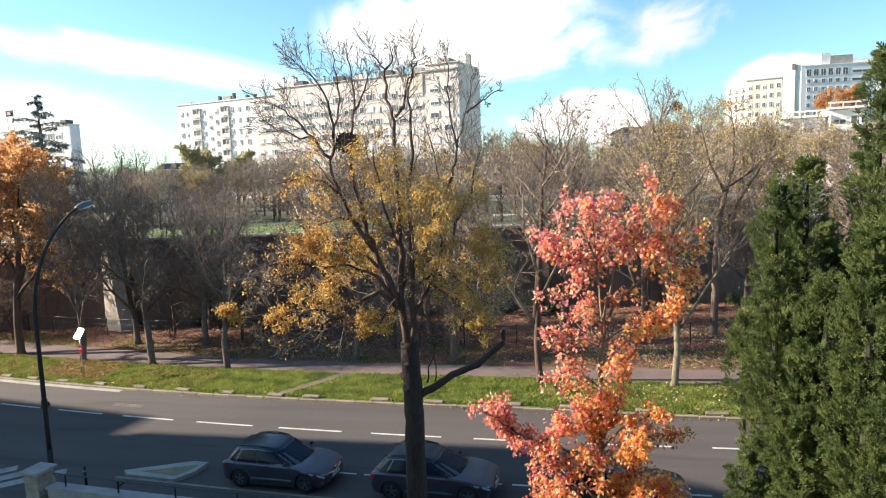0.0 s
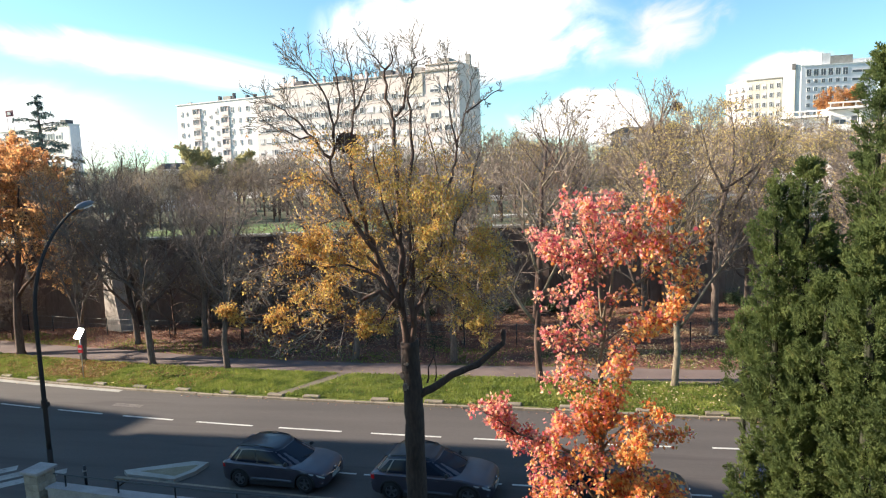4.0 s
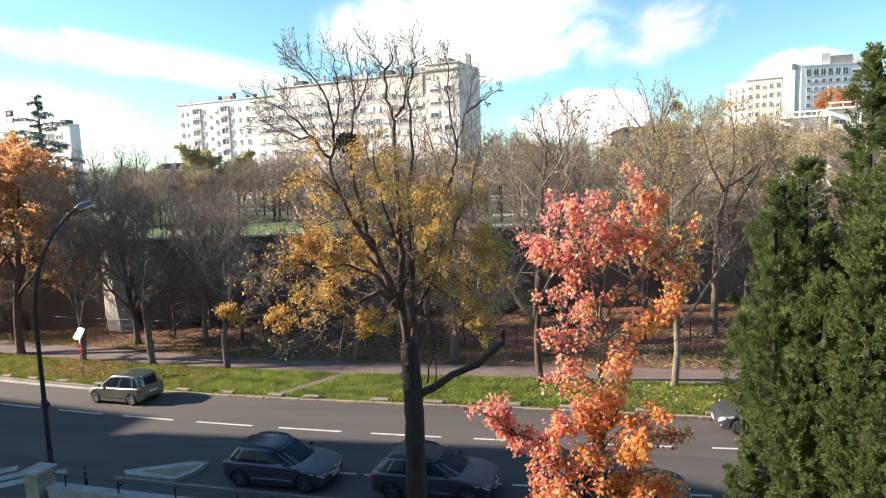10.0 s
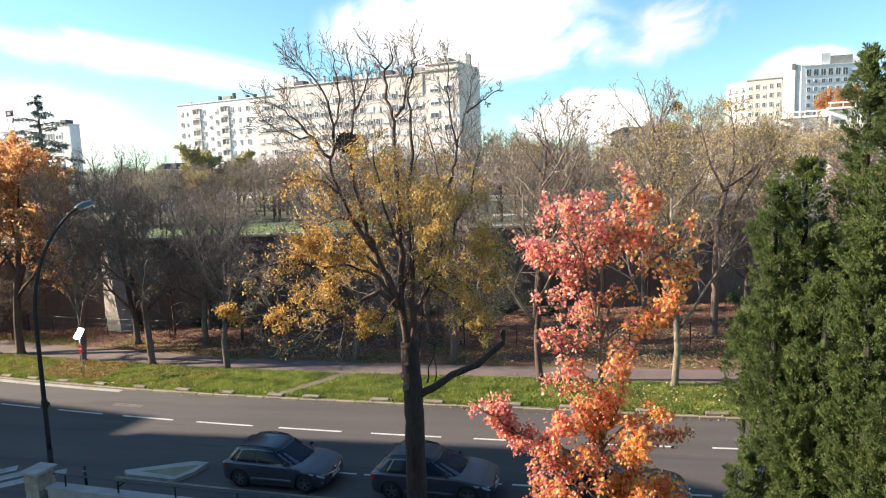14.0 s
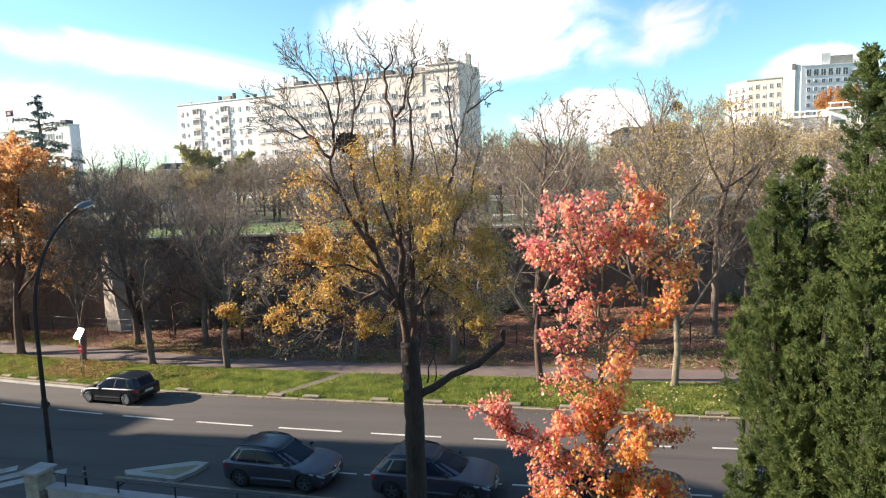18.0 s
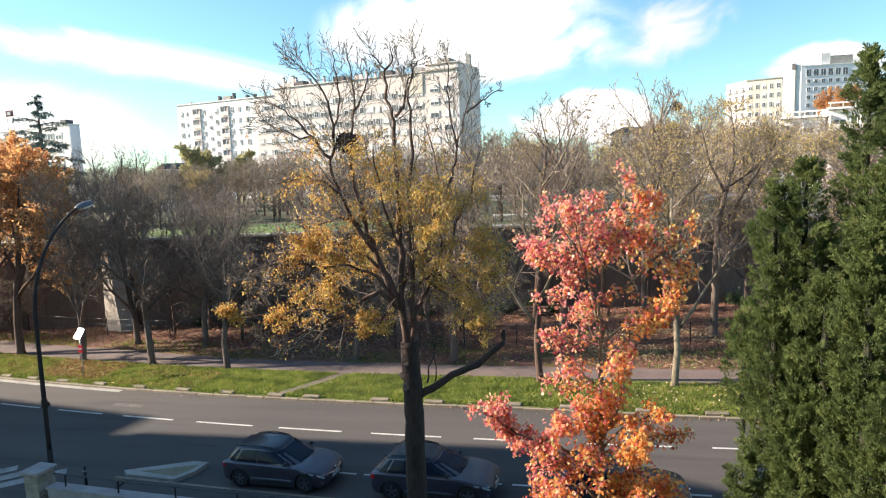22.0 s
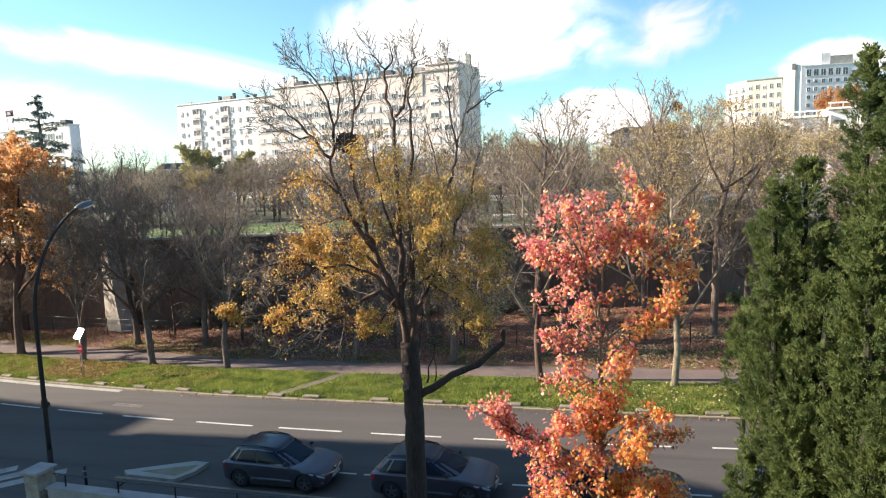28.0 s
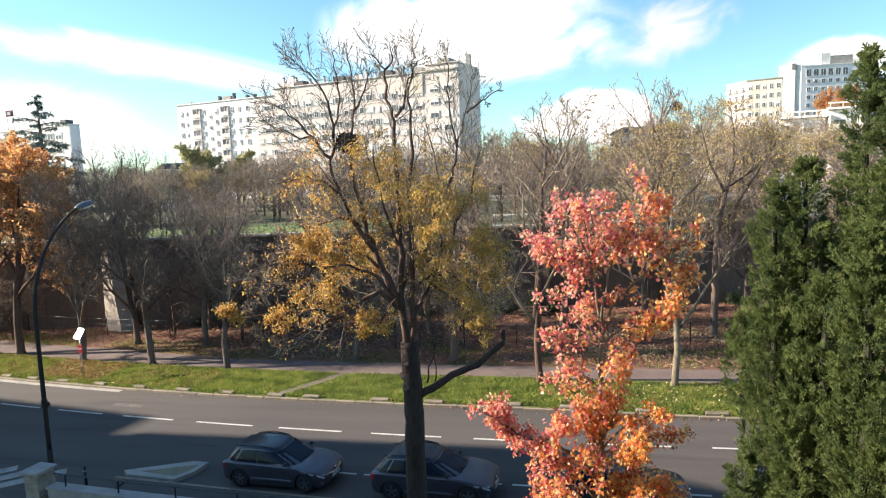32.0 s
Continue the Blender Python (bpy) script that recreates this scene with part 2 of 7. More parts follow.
FALLEN_ORANGE = leafy("fallen_orange_leaf", [(0.0, (0.19, 0.085, 0.035)), (0.5, (0.34, 0.17, 0.06)), (1.0, (0.47, 0.34, 0.12))], 0.25, 0.7)
FALLEN_PALE = leafy("fallen_pale_leaf", [(0.0, (0.30, 0.19, 0.10)), (0.6, (0.50, 0.37, 0.20)), (1.0, (0.72, 0.62, 0.42))], 0.25, 0.6)
FALLEN_GOLD = leafy("fallen_gold_leaf", [(0.0, (0.2, 0.12, 0.03)), (1.0, (0.45, 0.34, 0.1))], 0.25, 0.7)


# ---- mesh helpers ----
def part(name, geo, material, parent=None, label="", smooth=False):
    """Link geometry (a bmesh, a Geo or a mesh) as one mesh object, under a thing or a part."""
    if isinstance(geo, bpy.types.Mesh):
        me = geo
    else:
        me = bpy.data.meshes.new(name)
        if isinstance(geo, Geo):
            me.from_pydata(geo.v, [], geo.f)
        else:
            geo.to_mesh(me)
            geo.free()
        me.materials.append(material)
        if smooth:
            me.polygons.foreach_set("use_smooth", [True] * len(me.polygons))
        me.update()
    ob = new(name, me)
    ob.parent = parent
    if label:
        tagged(ob, label)
    return ob


def thing(name, m, label, category, group="", kind=""):
    e = new(name)
    e.empty_display_size = 0.2
    e.matrix_basis = m
    return tagged(e, label, category, group, kind)


class Geo:
    """Vertices and faces, gathered piece by piece."""

    def __init__(self):
        self.v, self.f = [], []

    def add(self, verts, faces):
        k = len(self.v)
        self.v.extend(verts)
        self.f.extend([tuple(i + k for i in f) for f in faces])
        return self

    def box(self, cx, cy, cz, sx, sy, sz, m=None, taper=1.0):
        vs = []
        for z, s in ((-0.5, 1.0), (0.5, taper)):
            for x, y in ((-0.5, -0.5), (0.5, -0.5), (0.5, 0.5), (-0.5, 0.5)):
                p = Vector((cx + x * sx * s, cy + y * sy * s, cz + z * sz))
                vs.append(tuple(m @ p) if m else tuple(p))
        return self.add(vs, [(3, 2, 1, 0), (4, 5, 6, 7), (0, 1, 5, 4), (1, 2, 6, 5), (2, 3, 7, 6), (3, 0, 4, 7)])

    def tube(self, pts, radii, sides=6, cap=True):
        pts = np.asarray(pts, float)
        n = len(pts)
        d = np.gradient(pts, axis=0)
        d /= np.linalg.norm(d, axis=1)[:, None] + 1e-9
        mean = d.mean(0)
        ref = np.array((0.0, 0, 1)) if abs(mean[2]) < 0.8 * np.linalg.norm(mean) else np.array((1.0, 0, 0))
        a = np.cross(d, ref)
        a /= np.linalg.norm(a, axis=1)[:, None] + 1e-9
        b = np.cross(d, a)
        ang = np.arange(sides) * 2 * np.pi / sides
        ring = pts[:, None, :] + np.asarray(radii, float)[:, None, None] * (np.cos(ang)[None, :, None] * a[:, None, :] + np.sin(ang)[None, :, None] * b[:, None, :])
        k = len(self.v)
        self.v.extend(map(tuple, ring.reshape(-1, 3).tolist()))
        for i in range(n - 1):
            for j in range(sides):
                q = (j + 1) % sides
                self.f.append((k + i * sides + j, k + (i + 1) * sides + j, k + (i + 1) * sides + q, k + i * sides + q))
        if cap:
            self.f.append(tuple(k + j for j in range(sides)))
            self.f.append(tuple(k + (n - 1) * sides + j for j in reversed(range(sides))))
        return self

    def prism(self, outline, depth, m):
        """A flat outline (x, z) given thickness along y, placed by m."""
        n = len(outline)
        vs = [tuple(m @ Vector((x, 0, z))) for x, z in outline] + [tuple(m @ Vector((x, depth, z))) for x, z in outline]
        fs = [tuple(range(n)), tuple(range(2 * n - 1, n - 1, -1))]
        fs += [(i, i + n, (i + 1) % n + n, (i + 1) % n) for i in range(n)]
        return self.add(vs, fs)

    def leaves(self, rng, pos, size, droop=0.3, slim=0.5, facing=None, fold=0.25):
        """Leaf blades, each a folded diamond of two triangles, at the rows of pos."""
        n = len(pos)
        if n == 0:
            return self
        ax = rng.normal(0, 1, (n, 3))
        ax[:, 2] -= droop * 2
        if facing is not None:
            ax = facing + 0.45 * ax
        ax /= np.linalg.norm(ax, axis=1)[:, None]
        side = np.cross(ax, rng.normal(0, 1, (n, 3)))
        side /= np.linalg.norm(side, axis=1)[:, None] + 1e-9
        nor = np.cross(ax, side)
        L = (size * rng.uniform(0.65, 1.3, n))[:, None]
        w = L * slim
        v = np.stack([pos, pos + ax * L * 0.45 + side * w * 0.5 + nor * w * fold, pos + ax * L, pos + ax * L * 0.45 - side * w * 0.5 + nor * w * fold], 1)
        k = len(self.v)
        self.v.extend(map(tuple, v.reshape(-1, 3).tolist()))
        for i in range(n):
            j = k + 4 * i
            self.f.append((j, j + 1, j + 2))
            self.f.append((j, j + 2, j + 3))
        return self


LOBES = ((0.0, 0.0), (0.55, 0.28), (0.27, 0.46), (0.44, 0.84), (0.14, 0.70), (0.0, 1.08), (-0.14, 0.70), (-0.44, 0.84), (-0.27, 0.46), (-0.55, 0.28))


def lobed_leaves(g, rng, pos, size, droop=0.45):
    """Five-pointed leaves hanging at the rows of pos, each a slightly cupped star."""
    n = len(pos)
    ax = rng.normal(0, 1, (n, 3))
    ax[:, 2] -= droop * 2
    ax /= np.linalg.norm(ax, axis=1)[:, None]
    side = np.cross(ax, rng.normal(0, 1, (n, 3)))
    side /= np.linalg.norm(side, axis=1)[:, None] + 1e-9
    nor = np.cross(ax, side)
    L = (size * rng.uniform(0.6, 1.3, n))[:, None]
    cup = rng.uniform(-0.35, 0.35, (n, 1))
    rows = [pos + ax * L * 0.45]
    for u, w in LOBES:
        rows.append(pos + ax * L * w + side * L * u + nor * L * cup * (abs(u) + abs(w - 0.45)))
    v = np.stack(rows, 1)
    k, m = len(g.v), len(LOBES)
    g.v.extend(map(tuple, v.reshape(-1, 3).tolist()))
    for i in range(n):
        j = k + (m + 1) * i
        g.f.extend([(j, j + 1 + q, j + 1 + (q + 1) % m) for q in range(m)])
    return g


def block(sx, sy, sz, bevel=0.02, seg=1):
    """A box with rounded edges that stands on z = 0."""
    bm = bmesh.new()
    bmesh.ops.create_cube(bm, size=1.0)
    bmesh.ops.scale(bm, vec=(sx, sy, sz), verts=bm.verts)
    bmesh.ops.translate(bm, vec=(0, 0, sz / 2), verts=bm.verts)
    if bevel:
        bmesh.ops.bevel(bm, geom=bm.edges[:], offset=bevel, segments=seg, affect="EDGES")
    return bm


def ribbon(name, x0, x1, a, b, up, material, label, step=2.0, thick=0.3, rows=1, rough=0.0, edge=None):
    """A strip along the street from offset a to offset b, its top up metres over the street's surface."""
    n = max(2, int((x1 - x0) / step))
    g = Geo()
    cols = rows + 1
    for i in range(n + 1):
        x = x0 + (x1 - x0) * i / n
        for j in range(cols):
            o = a + (b - a) * j / rows
            z = up + (rough * noise.noise(Vector((x * 0.7, o * 0.9, 3.1))) if 0 < j < rows else 0)
            g.v.append(tuple(spot(x, o, z)))
    for i in range(n):
        for j in range(rows):
            p = i * cols + j
            g.f.append((p, p + cols, p + cols + 1, p + 1))
    k = len(g.v)
    for i in range(n + 1):
        x = x0 + (x1 - x0) * i / n
        g.v.append(tuple(spot(x, a, up - thick)))
        g.v.append(tuple(spot(x, b, up - thick)))
    for i in range(n):
        g.f.append((i * cols, k + 2 * i, k + 2 * i + 2, (i + 1) * cols))
        g.f.append((i * cols + rows, (i + 1) * cols + rows, k + 2 * i + 3, k + 2 * i + 1))
    return tagged(part(name, g, material), label, name.replace("_", " "), kind="structure")

# ---- ground, street, kerbs ----


def wall_y(x):
    """The line of the retaining wall, which turns a little away from the street."""
    return 43.6 + 0.12 * (max(-85, min(60, x)) + 30)


def terrace_z(x):
    return 5.75 + 0.012 * (x + 30)


def build_ground():
    g = Geo()
    xs = [-1500, -700, -400] + list(range(-300, 301, 10)) + [400, 700, 1500]
    offs = [-1500, -300, -80, -30, -20, -9.5, -8.0, -5.4, 3.6, 8.0]
    rows = [62, 80, 110, 150, 220, 320, 620, 1620]
    for x in xs:
        for o in offs:
            g.v.append((x, street_y(x) + o, street_z(x) - 0.25))
        for k, y in enumerate([wall_y(x) + 0.2, wall_y(x) + 0.35] + rows):
            z = street_z(x) - 0.25 if k == 0 else terrace_z(max(-80, min(80, x))) + max(0.0, min(1.0, (y - 110) / 200)) * 8
            g.v.append((x, y, z))
    c = len(offs) + len(rows) + 2
    for i in range(len(xs) - 1):
        for j in range(c - 1):
            p = i * c + j
            g.f.append((p, p + c, p + c + 1, p + 1))
    return tagged(part("ground", g, M["earth"]), "bare earth and dull grass reaching to the horizon", "ground", kind="structure")


build_ground()
road = ribbon("road", -310, 310, -5.4, 3.21, 0.0, M["asphalt"], "grey asphalt street, half of it in shade", 2.5)
verge = ribbon("grass_verge", -70, 45, 3.38, 7.25, 0.10, M["verge_soil"], "green grass verge with scattered yellow leaves", 0.6, rows=6, rough=0.06)
path = ribbon("path", -75, 45, 7.25, 10.05, 0.11, M["path"], "reddish grey asphalt footpath under the trees", 1.5, rows=2, rough=0.0)


def build_floor():
    """The woodland floor between the path and the foot of the wall."""
    g = Geo()
    n, rows = 125, 11
    for i in range(n + 1):
        x = -80 + i
        y0 = street_y(x) + path_back(x)
        for j in range(rows + 1):
            y = y0 + (wall_y(x) + 0.1 - y0) * j / rows
            g.v.append((x, y, street_z(x) + 0.10 + (0.12 * noise.noise(Vector((x * 0.7, y * 0.9, 3.1))) if 0 < j else 0)))
    for i in range(n):
        for j in range(rows):
            p = i * (rows + 1) + j
            g.f.append((p, p + rows + 1, p + rows + 2, p + 1))
    return tagged(part("woodland_floor", g, M["litter_soil"]), "woodland floor covered in brown fallen leaves", "ground", kind="structure")


build_floor()
pavement = ribbon("pavement", -16.7, 45, -7.8, -5.55, 0.12, M["asphalt"], "grey asphalt pavement along the parked cars", 2.0)
yard = ribbon("yard", -17.6, 45, -20, -8.05, -0.05, M["earth"], "shaded garden ground behind the boundary wall", 2.5)

# The middle line: dashes of 3 m with gaps of 1.33 m; a finer line marks the parking bays.
for i in range(-12, 13):
    x = -18.07 + 4.33 * i
    ribbon("lane_dash", x, x + 3.0, -0.057, 0.057, 0.006, M["paint"], "white painted lane dash on the asphalt", 0.75, 0.006)
for x in (-13.9, -12.95, -9.35, -8.3, -4.15, -3.05, 0.95, 2.3, 5.6):
    ribbon("bay_dash", x, x + 0.75, -3.56, -3.47, 0.006, M["paint"], "worn white parking bay dash on the asphalt", 0.4, 0.006)


# ---- retaining wall, fence and far houses ----
def build_wall():
    wall = thing("retaining_wall", Matrix(), "tall dark concrete retaining wall behind the trees", "wall", kind="structure")
    edges = [-80 + 4.2 * i for i in range(31)]
    for i, (a, b) in enumerate(zip(edges[:-1], edges[1:])):
        p, q = Vector((a + 0.02, wall_y(a), street_z(a))), Vector((b - 0.02, wall_y(b), street_z(b)))
        zt = terrace_z((a + b) / 2) + 0.12
        g = Geo()
        t = Vector((0, 0.45, 0))
        lean = Vector((0, 0.25, 0))
        vs = [p + Vector((0, 0, -0.4)), q + Vector((0, 0, -0.4)), q + t + Vector((0, 0, -0.4)), p + t + Vector((0, 0, -0.4))]
        vs += [Vector((p.x, p.y, zt)) + lean, Vector((q.x, q.y, zt)) + lean, Vector((q.x, q.y, zt)) + t + lean, Vector((p.x, p.y, zt)) + t + lean]
        g.add([tuple(v) for v in vs], [(3, 2, 1, 0), (4, 5, 6, 7), (0, 1, 5, 4), (1, 2, 6, 5), (2, 3, 7, 6), (3, 0, 4, 7)])
        part("panel", g, M["wall"], wall)
        if i % 2 == 0:
            h = zt - p.z
            g = Geo().box(p.x, p.y - 0.06, p.z + h / 2 - 0.2, 0.45, 0.4, h, taper=0.9)
            part("buttress", g, M["wall"], wall)
        g = Geo().box((p.x + q.x) / 2, (p.y + q.y) / 2 + 0.4, zt + 0.08, 4.2, 1.0, 0.16, m=None)
        part("coping", g, M["concrete"], wall)
    return wall


build_wall()


def build_pier():
    b = spot(-38.4, 14.6, 0)
    t = thing("concrete_pier", Matrix.Translation(b) @ Matrix.Rotation(radians(-24), 4, "Z"), "tall tapered concrete buttress before the dark wall", "buttress")
    part("shaft", Geo().prism([(-0.75, -0.2), (2.0, -0.2), (1.15, 3.2), (0.45, 8.8), (-0.45, 8.8)], 1.4, Matrix()), M["pier"], t)
    part("cap", Geo().box(0, 0.7, 8.87, 1.15, 1.6, 0.14), M["concrete"], t)
    return t


build_pier()


def build_fence():
    f = thing("wire_fence", Matrix(), "low dark wire fence with thin posts in the wood", "fence")
    post = None
    for i in range(28):
        x = -66 + 3.2 * i
        p = spot(x, 13.2)
        if post is None:
            bm = bmesh.new()
            bmesh.ops.create_cone(bm, cap_ends=True, segments=6, radius1=0.035, radius2=0.035, depth=1.5)
            post = part("post", bm, M["steel"], f)
            post.location = p + Vector((0, 0, 0.75))
        else:
            o = part("post", post.data, None, f)
            o.location = p + Vector((0, 0, 0.75))
    for z in (0.55, 1.0, 1.42):
        pts = [spot(-66 + 3.2 * i, 13.2, z) for i in range(28)]
        part("wire", Geo().tube(pts, [0.011 if z > 1.4 else 0.006] * 28, 4), M["fence_wire"], f)
    return f


build_fence()

WINDOW_MESHES = {}


def window_meshes(w, h, look_name):
    """Shared meshes of a window of that size: frame, panes and sill."""
    key = (round(w, 2), round(h, 2), look_name)
    if key not in WINDOW_MESHES:
        fr = Geo()
        for x, z, sx, sz in ((-w / 2, 0, 0.1, h), (w / 2, 0, 0.1, h), (0, h / 2, w + 0.1, 0.1), (0, -h / 2, w + 0.1, 0.1), (0, 0, 0.07, h)):
            fr.box(x, -0.06, z, sx, 0.14, sz)
        me = []
        for nm, g, mt in (("frame", fr, M["render_white"]), ("pane", Geo().box(0, -0.015, 0, w, 0.07, h), M["far_glass"]), ("sill", Geo().box(0, -0.12, -h / 2 - 0.09, w + 0.3, 0.28, 0.08), M["concrete"])):
            d = bpy.data.meshes.new(nm)
            d.from_pydata(g.v, [], g.f)
            d.materials.append(mt)
            me.append(d)
        WINDOW_MESHES[key] = me
    return WINDOW_MESHES[key]


def put_window(house, m, w, h, blind=0.0, sill=True):
    fr, pa, si = window_meshes(w, h, "a")
    win = part("window", fr, None, house)
    win.matrix_basis = m
    part("pane", pa, None, win)
    if blind:
        part("shutter", Geo().box(0, -0.07, h / 2 - h * blind / 2, w - 0.06, 0.05, h * blind), M["render_white"], win)
    return win


def facade_frame(a, b, base):
    """The pose of a facade from a to b: x along it, y into the house, z up; and its length."""
    d = Vector((b[0] - a[0], b[1] - a[1], 0))
    return Matrix.Translation((a[0], a[1], base)) @ Matrix.Rotation(math.atan2(d.y, d.x), 4, "Z"), d.length


def slab(house, a, b, depth, base, top, material, name="wall"):
    m, ln = facade_frame(a, b, base)
    g = Geo().box(ln / 2, depth / 2, (top - base) / 2, ln, depth, top - base, m)
    part(name, g, material, house)
    return m, ln


def main_block():
    """The long block of flats on the rise behind the trees: a white wing, a long beige body, a pavilion and an end wall."""
    left, mid, right = (-109.6, 147.0), (-83.4, 142.0), (-30.0, 132.2)
    house = thing("apartment_block", Matrix(), "long pale block of flats with rows of windows and balconies", "building")
    rng = random.Random(5)
    base, storey = 4.0, 2.72
    made = []

    def loggia(at, w=2.5):
        """A balcony on the flat wall: a back panel with the recess's shade in its colour, the frame with its parapet,
        and a narrow window.
        """
        if not made:
            made.append(part("loggia", Geo().box(0, -0.02, 0, w, 0.06, 2.2), M["loggia"], house))
            made.append(part("balcony", Geo().box(0, -0.3, -0.62, w + 0.1, 0.08, 0.9).box(0, -0.16, -1.1, w + 0.1, 0.32, 0.12).box(0, -0.16, 1.14, w + 0.1, 0.32, 0.1).box(-w / 2, -0.16, 0, 0.1, 0.32, 2.2).box(w / 2, -0.16, 0, 0.1, 0.32, 2.2), M["render_beige"], house))
            pair = made
        else:
            pair = [part("loggia", made[0].data, None, house), part("balcony", made[1].data, None, house)]
        for ob in pair:
            ob.matrix_basis = at
        put_window(house, at @ Matrix.Translation((rng.choice((-0.5, 0.4)), -0.05, 0.1)), 0.9, 1.7)

    m, ln = slab(house, left, mid, 12, base, 31.0, M["render_white"])
    for fl in range(9):
        z = 27.0 - 2.35 - storey * fl
        for x, w, h in ((1.6, 0.75, 1.15), (3.4, 0.4, 0.9), (9.4, 0.6, 1.1), (13.7, 0.75, 1.3), (18.9, 0.6, 1.3), (21.2, 0.5, 1.2), (23.9, 0.85, 1.2)):
            put_window(house, m @ Matrix.Translation((x, 0, z)), w, h, rng.choice((0, 0, 0, 0.35, 0.6)))
        put_window(house, m @ Matrix.Translation((11.6, 0, z - 1.3)), 0.65, 0.8)
        for x in (7.0, 16.6):
            loggia(m @ Matrix.Translation((x, 0, z - 0.1)))
    part("cornice", Geo().box(ln / 2, 6, 27.1, ln + 0.5, 12.4, 0.25, m), M["render_white"], house)
    for x, w, h in ((1.2, 1.6, 1.0), (11.8, 0.5, 1.8), (14.5, 2.6, 1.6), (16.6, 0.4, 2.2), (21.0, 0.5, 1.3), (23.5, 0.5, 1.4)):
        part("chimney", Geo().box(x, 3.5, 27.1 + h / 2, w, 1.0, h, m), M["roof_dark" if w < 1 else "concrete"], house)
    # the beige body, whose first bay is as low as the white wing
    m, ln = facade_frame(mid, right, base)
    for x0, x1, top in ((0.0, 5.3, 27.0), (5.3, 46.6, 28.5), (46.6, ln, 29.9)):
        part("wall", Geo().box((x0 + x1) / 2, 6, top / 2, x1 - x0 - 0.02, 12, top, m), M["render_beige"], house)
        part("cornice", Geo().box((x0 + x1) / 2, 5.9, top + 0.12, x1 - x0 + 0.1, 12.4, 0.18, m), M["render_beige"], house)
    for fl in range(9):
        z = 26.7 - 2.35 - storey * fl
        for k in range(11):
            for x, w in ((1.3, 1.1), (3.4, 1.7)):
                if x + 4.15 * k < 46:
                    put_window(house, m @ Matrix.Translation((x + 4.15 * k, 0, z)), w, 1.35, rng.choice((0, 0.3, 0.55, 0.8, 0.9)))
        for x in (48.6, 51.8):
            put_window(house, m @ Matrix.Translation((x, 0, z + 0.6)), 2.0, 1.5, rng.choice((0.3, 0.6, 0.9)))
    part("band", Geo().box(50.4, -0.15, 28.7, 7.4, 0.3, 0.35, m), M["concrete"], house)
    part("panel", Geo().box(44.2, -0.1, 26.2, 3.4, 0.2, 4.0, m), M["panel_cream"], house)
    for x, w, h, mt in ((8.6, 4.4, 1.3, "render_beige"), (12.6, 1.9, 1.4, "roof_dark"), (23.5, 2.8, 1.4, "roof_dark"), (36.0, 3.0, 1.5, "roof_dark"), (44.0, 2.2, 1.4, "concrete")):
        part("roof_room", Geo().box(x, 3.2, 28.6 + h / 2, w, 4, h, m), M[mt], house)
    part("roof_room", Geo().box(50.3, 3.2, 30.6, 2.9, 4, 1.3, m), M["concrete"], house)
    for x, w, h in ((7.2, 0.45, 2.4), (10.0, 0.7, 2.6), (10.9, 0.4, 2.2), (15.0, 0.35, 1.5), (19.0, 0.35, 1.7), (27.9, 0.9, 1.3), (29.2, 0.8, 1.4), (30.6, 0.4, 1.9), (33.0, 0.35, 1.2), (38.6, 0.35, 1.7), (43.0, 0.7, 2.2), (46.6, 0.6, 3.0)):
        part("chimney", Geo().box(x, 2.2, 28.6 + h / 2, w, 0.8, h, m), M["render_beige"], house)
        part("pot", Geo().box(x, 2.2, 28.6 + h + 0.18, w * 0.8, 0.6, 0.36, m), M["roof_dark"], house)
    # the shaded end wall steps down to the back
    e, _ = facade_frame(right, (-28.4, 145.4), base)
    for k, (d0, d1, top) in enumerate(((0.0, 5.5, 29.6), (5.5, 10.5, 28.4), (10.5, 13.2, 27.2))):
        part("end_wall", Geo().box((d0 + d1) / 2, 0.3, top / 2, d1 - d0 - 0.02, 0.6, top, e), M["render_grey"], house)
    for fl in range(7):
        put_window(house, e @ Matrix.Translation((8.0, 0, 25.4 - storey * fl)), 0.9, 1.3)
    part("mast", Geo().box(9.5, 1.0, 30.6, 0.9, 1.0, 5.0, e), M["concrete"], house)
    return house


main_block()


